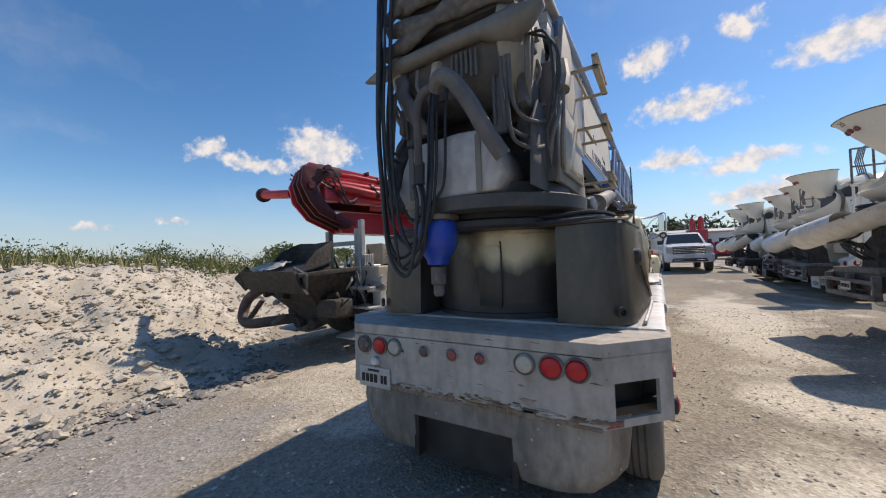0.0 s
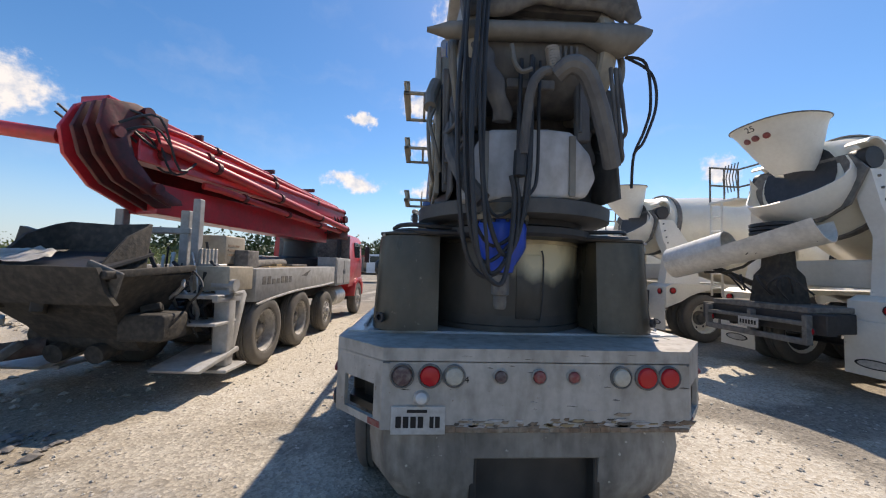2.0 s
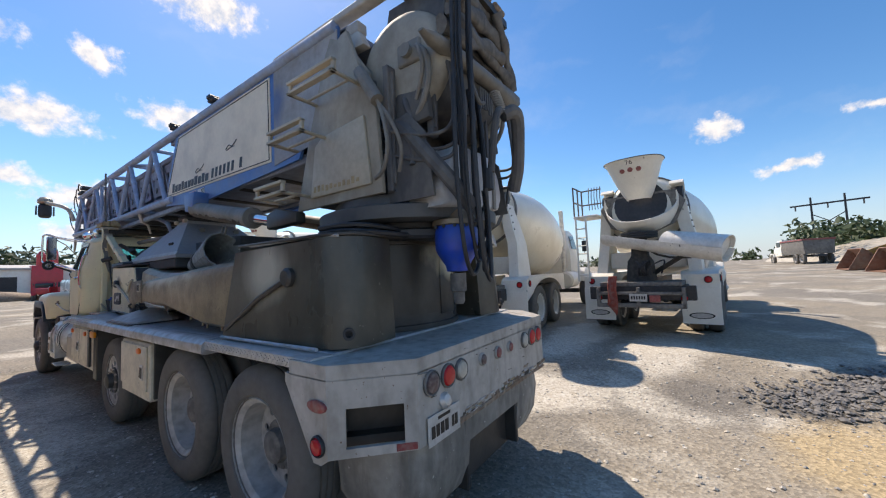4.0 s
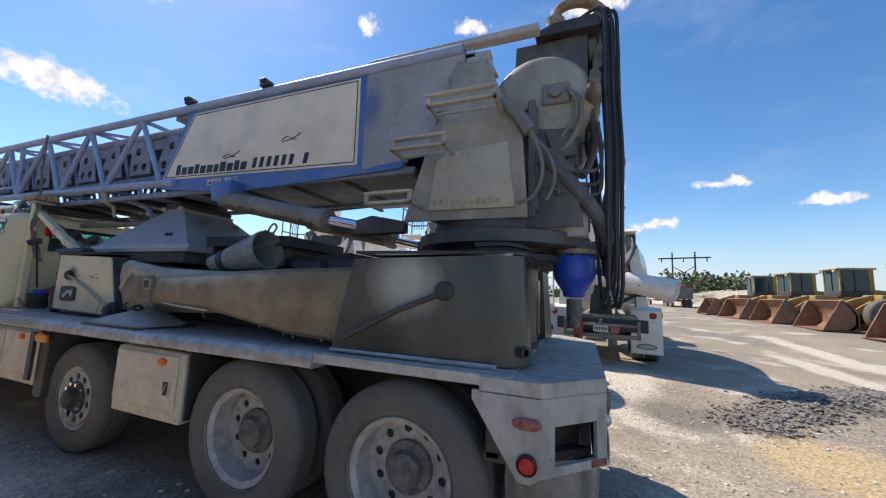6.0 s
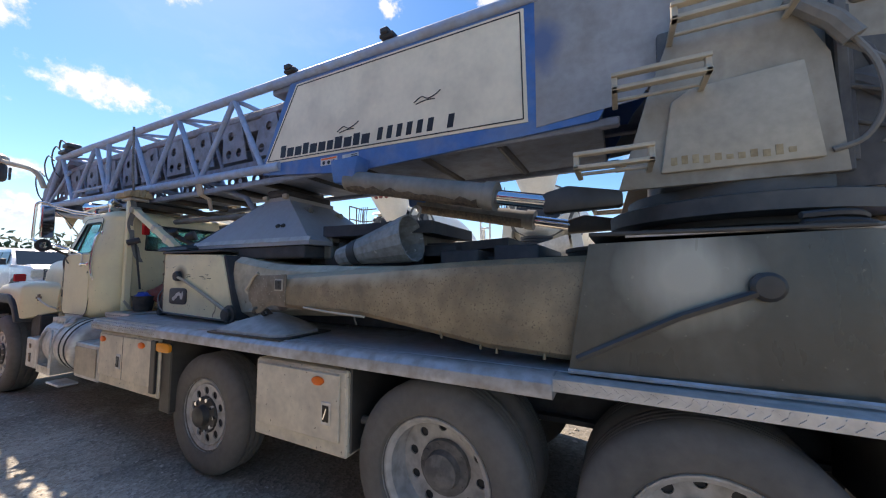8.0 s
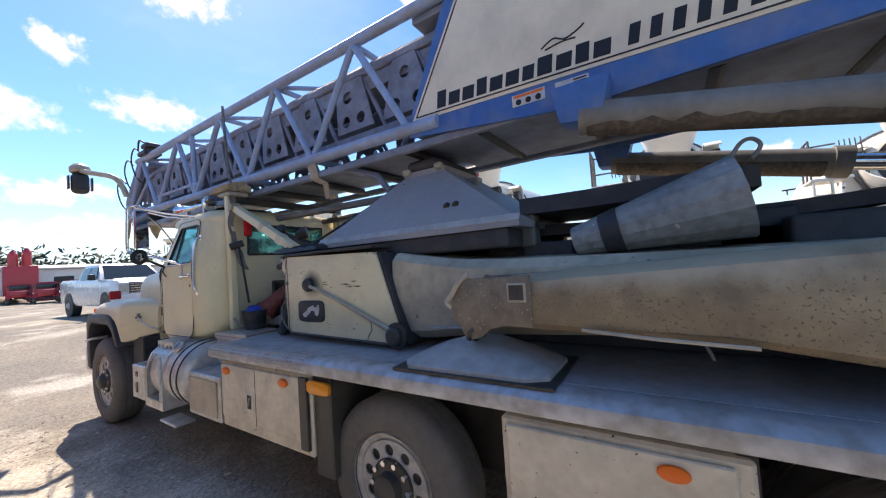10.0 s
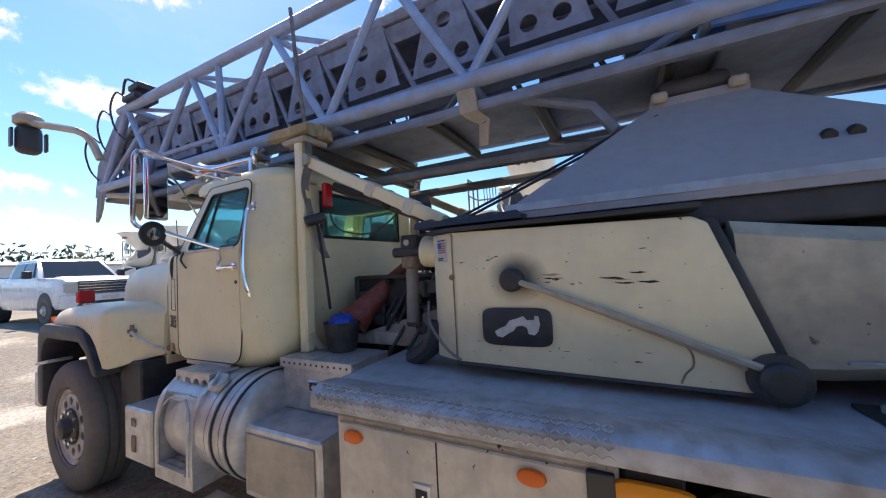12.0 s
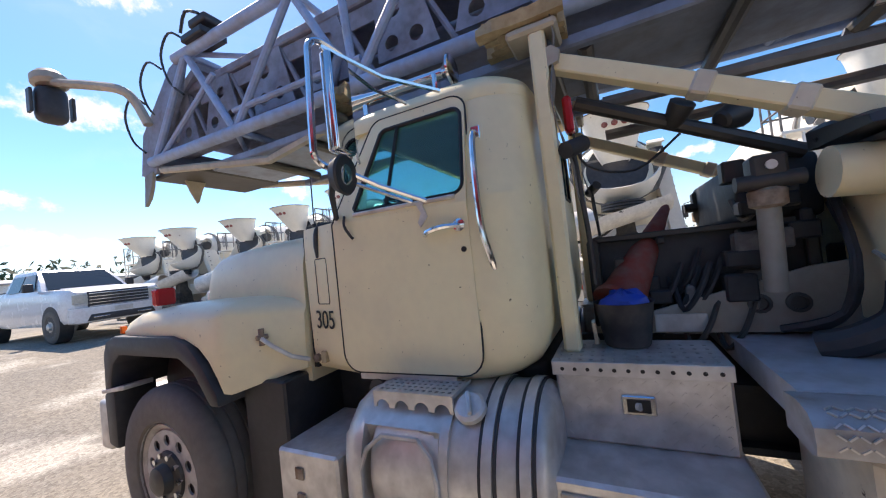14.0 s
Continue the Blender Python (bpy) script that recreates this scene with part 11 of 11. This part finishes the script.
vs, fs = [], []
for i in range(460):
    y = random.uniform(-6, 30)
    x = random.uniform(-19, -10.6) - 0.1 * max(y - 5, 0)
    z = heap_height(x, y)
    hh = random.choice((0.3, 0.4, 0.5, 0.7, 0.9)) * (1 + 0.5 * noise.noise((x * 0.3, y * 0.3, 4)))
    leaf_cloud(vs, fs, (x, y, z + hh * 0.5), hh * 0.8, hh * 0.8, hh * 0.6, 85, 0.05)
me = bpy.data.meshes.new("scrub")
me.from_pydata(vs, [], fs)
me.materials.append(LEAF)
tagged(new("scrub", me), "low green scrub on the spoil bank", "bushes", kind="stuff")
for k, (x, y, h, r) in enumerate(((-14.5, 8.2, 1.5, 0.9), (-15.5, 9.4, 1.2, 0.9), (-17, 4.5, 0.9, 0.8), (-16, 14, 1.5, 1.0))):
    tree(x, y, heap_height(x, y) - 0.1, h, r, 50 + k, LEAF, "young green bush on the spoil bank")
for k, (x, y, h, r) in enumerate(((-12, 112, 10, 5), (-4, 116, 9, 5), (4, 114, 10.5, 5), (48, 118, 9, 5), (56, 121, 10, 6), (64, 118, 8, 5))):
    tree(x, y, 0, h, r, 70 + k, LEAF_DARK)

# ---- stones ----
def stones(name, n, place, smin, smax, mat, label, seed):
    random.seed(seed)
    vs, fs = [], []
    base = [Vector(v) for v in ((1, 0, 0), (-1, 0, 0), (0, 1, 0), (0, -1, 0), (0, 0, 0.8), (0, 0, -0.6), (0.6, 0.6, 0.4), (-0.6, 0.5, 0.4), (-0.5, -0.7, 0.35), (0.65, -0.55, 0.4))]
    tri = [(0, 6, 4), (6, 2, 4), (2, 7, 4), (7, 1, 4), (1, 8, 4), (8, 3, 4), (3, 9, 4), (9, 0, 4), (0, 2, 6), (2, 1, 7), (1, 3, 8), (3, 0, 9), (2, 0, 5), (1, 2, 5), (3, 1, 5), (0, 3, 5)]
    for _ in range(n):
        x, y, z = place()
        s = smin * (smax / smin) ** (random.random() ** 2.2)
        a = random.uniform(0, 6.28)
        ca, sa = math.cos(a), math.sin(a)
        sx, sy, sz = s * random.uniform(0.7, 1.3), s * random.uniform(0.6, 1.1), s * random.uniform(0.45, 0.9)
        i0 = len(vs)
        for b in base:
            k = random.uniform(0.8, 1.2)
            px, py = b.x * sx * k, b.y * sy * k
            vs.append((x + px * ca - py * sa, y + px * sa + py * ca, z + b.z * sz * k + sz * 0.15))
        fs += [(p + i0, q + i0, r + i0) for p, q, r in tri]
    me = bpy.data.meshes.new(name)
    me.from_pydata(vs, [], fs)
    me.materials.append(mat)
    return tagged(new(name, me), label, "stones", kind="stuff")


GRAVEL = paint("gravel_stone", (0.50, 0.465, 0.41), (0.36, 0.34, 0.305), 0.9, scale=9, fine=60, dirty=0.4, bump=0.3)
LIME = paint("lime_lump", (0.70, 0.655, 0.57), (0.58, 0.53, 0.44), 0.95, scale=5, fine=40, dirty=0.4, dirt=(0.58, 0.51, 0.40), bump=0.5)
ASPH = paint("dark_rubble", (0.27, 0.255, 0.235), (0.17, 0.16, 0.15), 0.95, scale=6, fine=40, dirty=0.4, bump=0.5)


def heap_place():
    while True:
        x, y = random.uniform(-12.5, -3.9), random.uniform(-5, 7)
        z = heap_height(x, y)
        if z > 0.0 or random.random() < 0.15:
            return x, y, z


def near_place():
    while True:
        x, y = random.uniform(-4.6, 4.5), random.uniform(-3.5, 10.5)
        if not (-0.9 < x < 0.9 and y > 0.4):
            return x, y, yard_height(x, y)


def windrow_place():
    t = random.random() ** 1.3
    x, y = 3.0 + 3.4 * t + random.gauss(0, 0.22), -1.9 - 3.5 * t + random.gauss(0, 0.26)
    return x, y, yard_height(x, y) + 0.01


stones("chalk_boulders", 700, heap_place, 0.05, 0.13, CHALK, "pale chalk boulders on the bank", 40)
stones("chalk_lumps", 17000, heap_place, 0.010, 0.06, CHALK, "pale chalk lumps on the bank", 41)
stones("loose_gravel", 11000, near_place, 0.006, 0.022, GRAVEL, "loose gravel on the yard", 42)
stones("pale_pebbles", 2200, near_place, 0.008, 0.032, LIME, "pale pebbles on the yard", 43)
stones("rubble_windrow", 3400, windrow_place, 0.010, 0.05, ASPH, "dark rubble windrow on the yard", 44)
stones("foot_rubble", 420, lambda: (-4.1 + random.gauss(0, 0.22), random.uniform(-2.2, 1.6), 0.01), 0.02, 0.09, ASPH, "dark rubble at the bank's foot", 45)
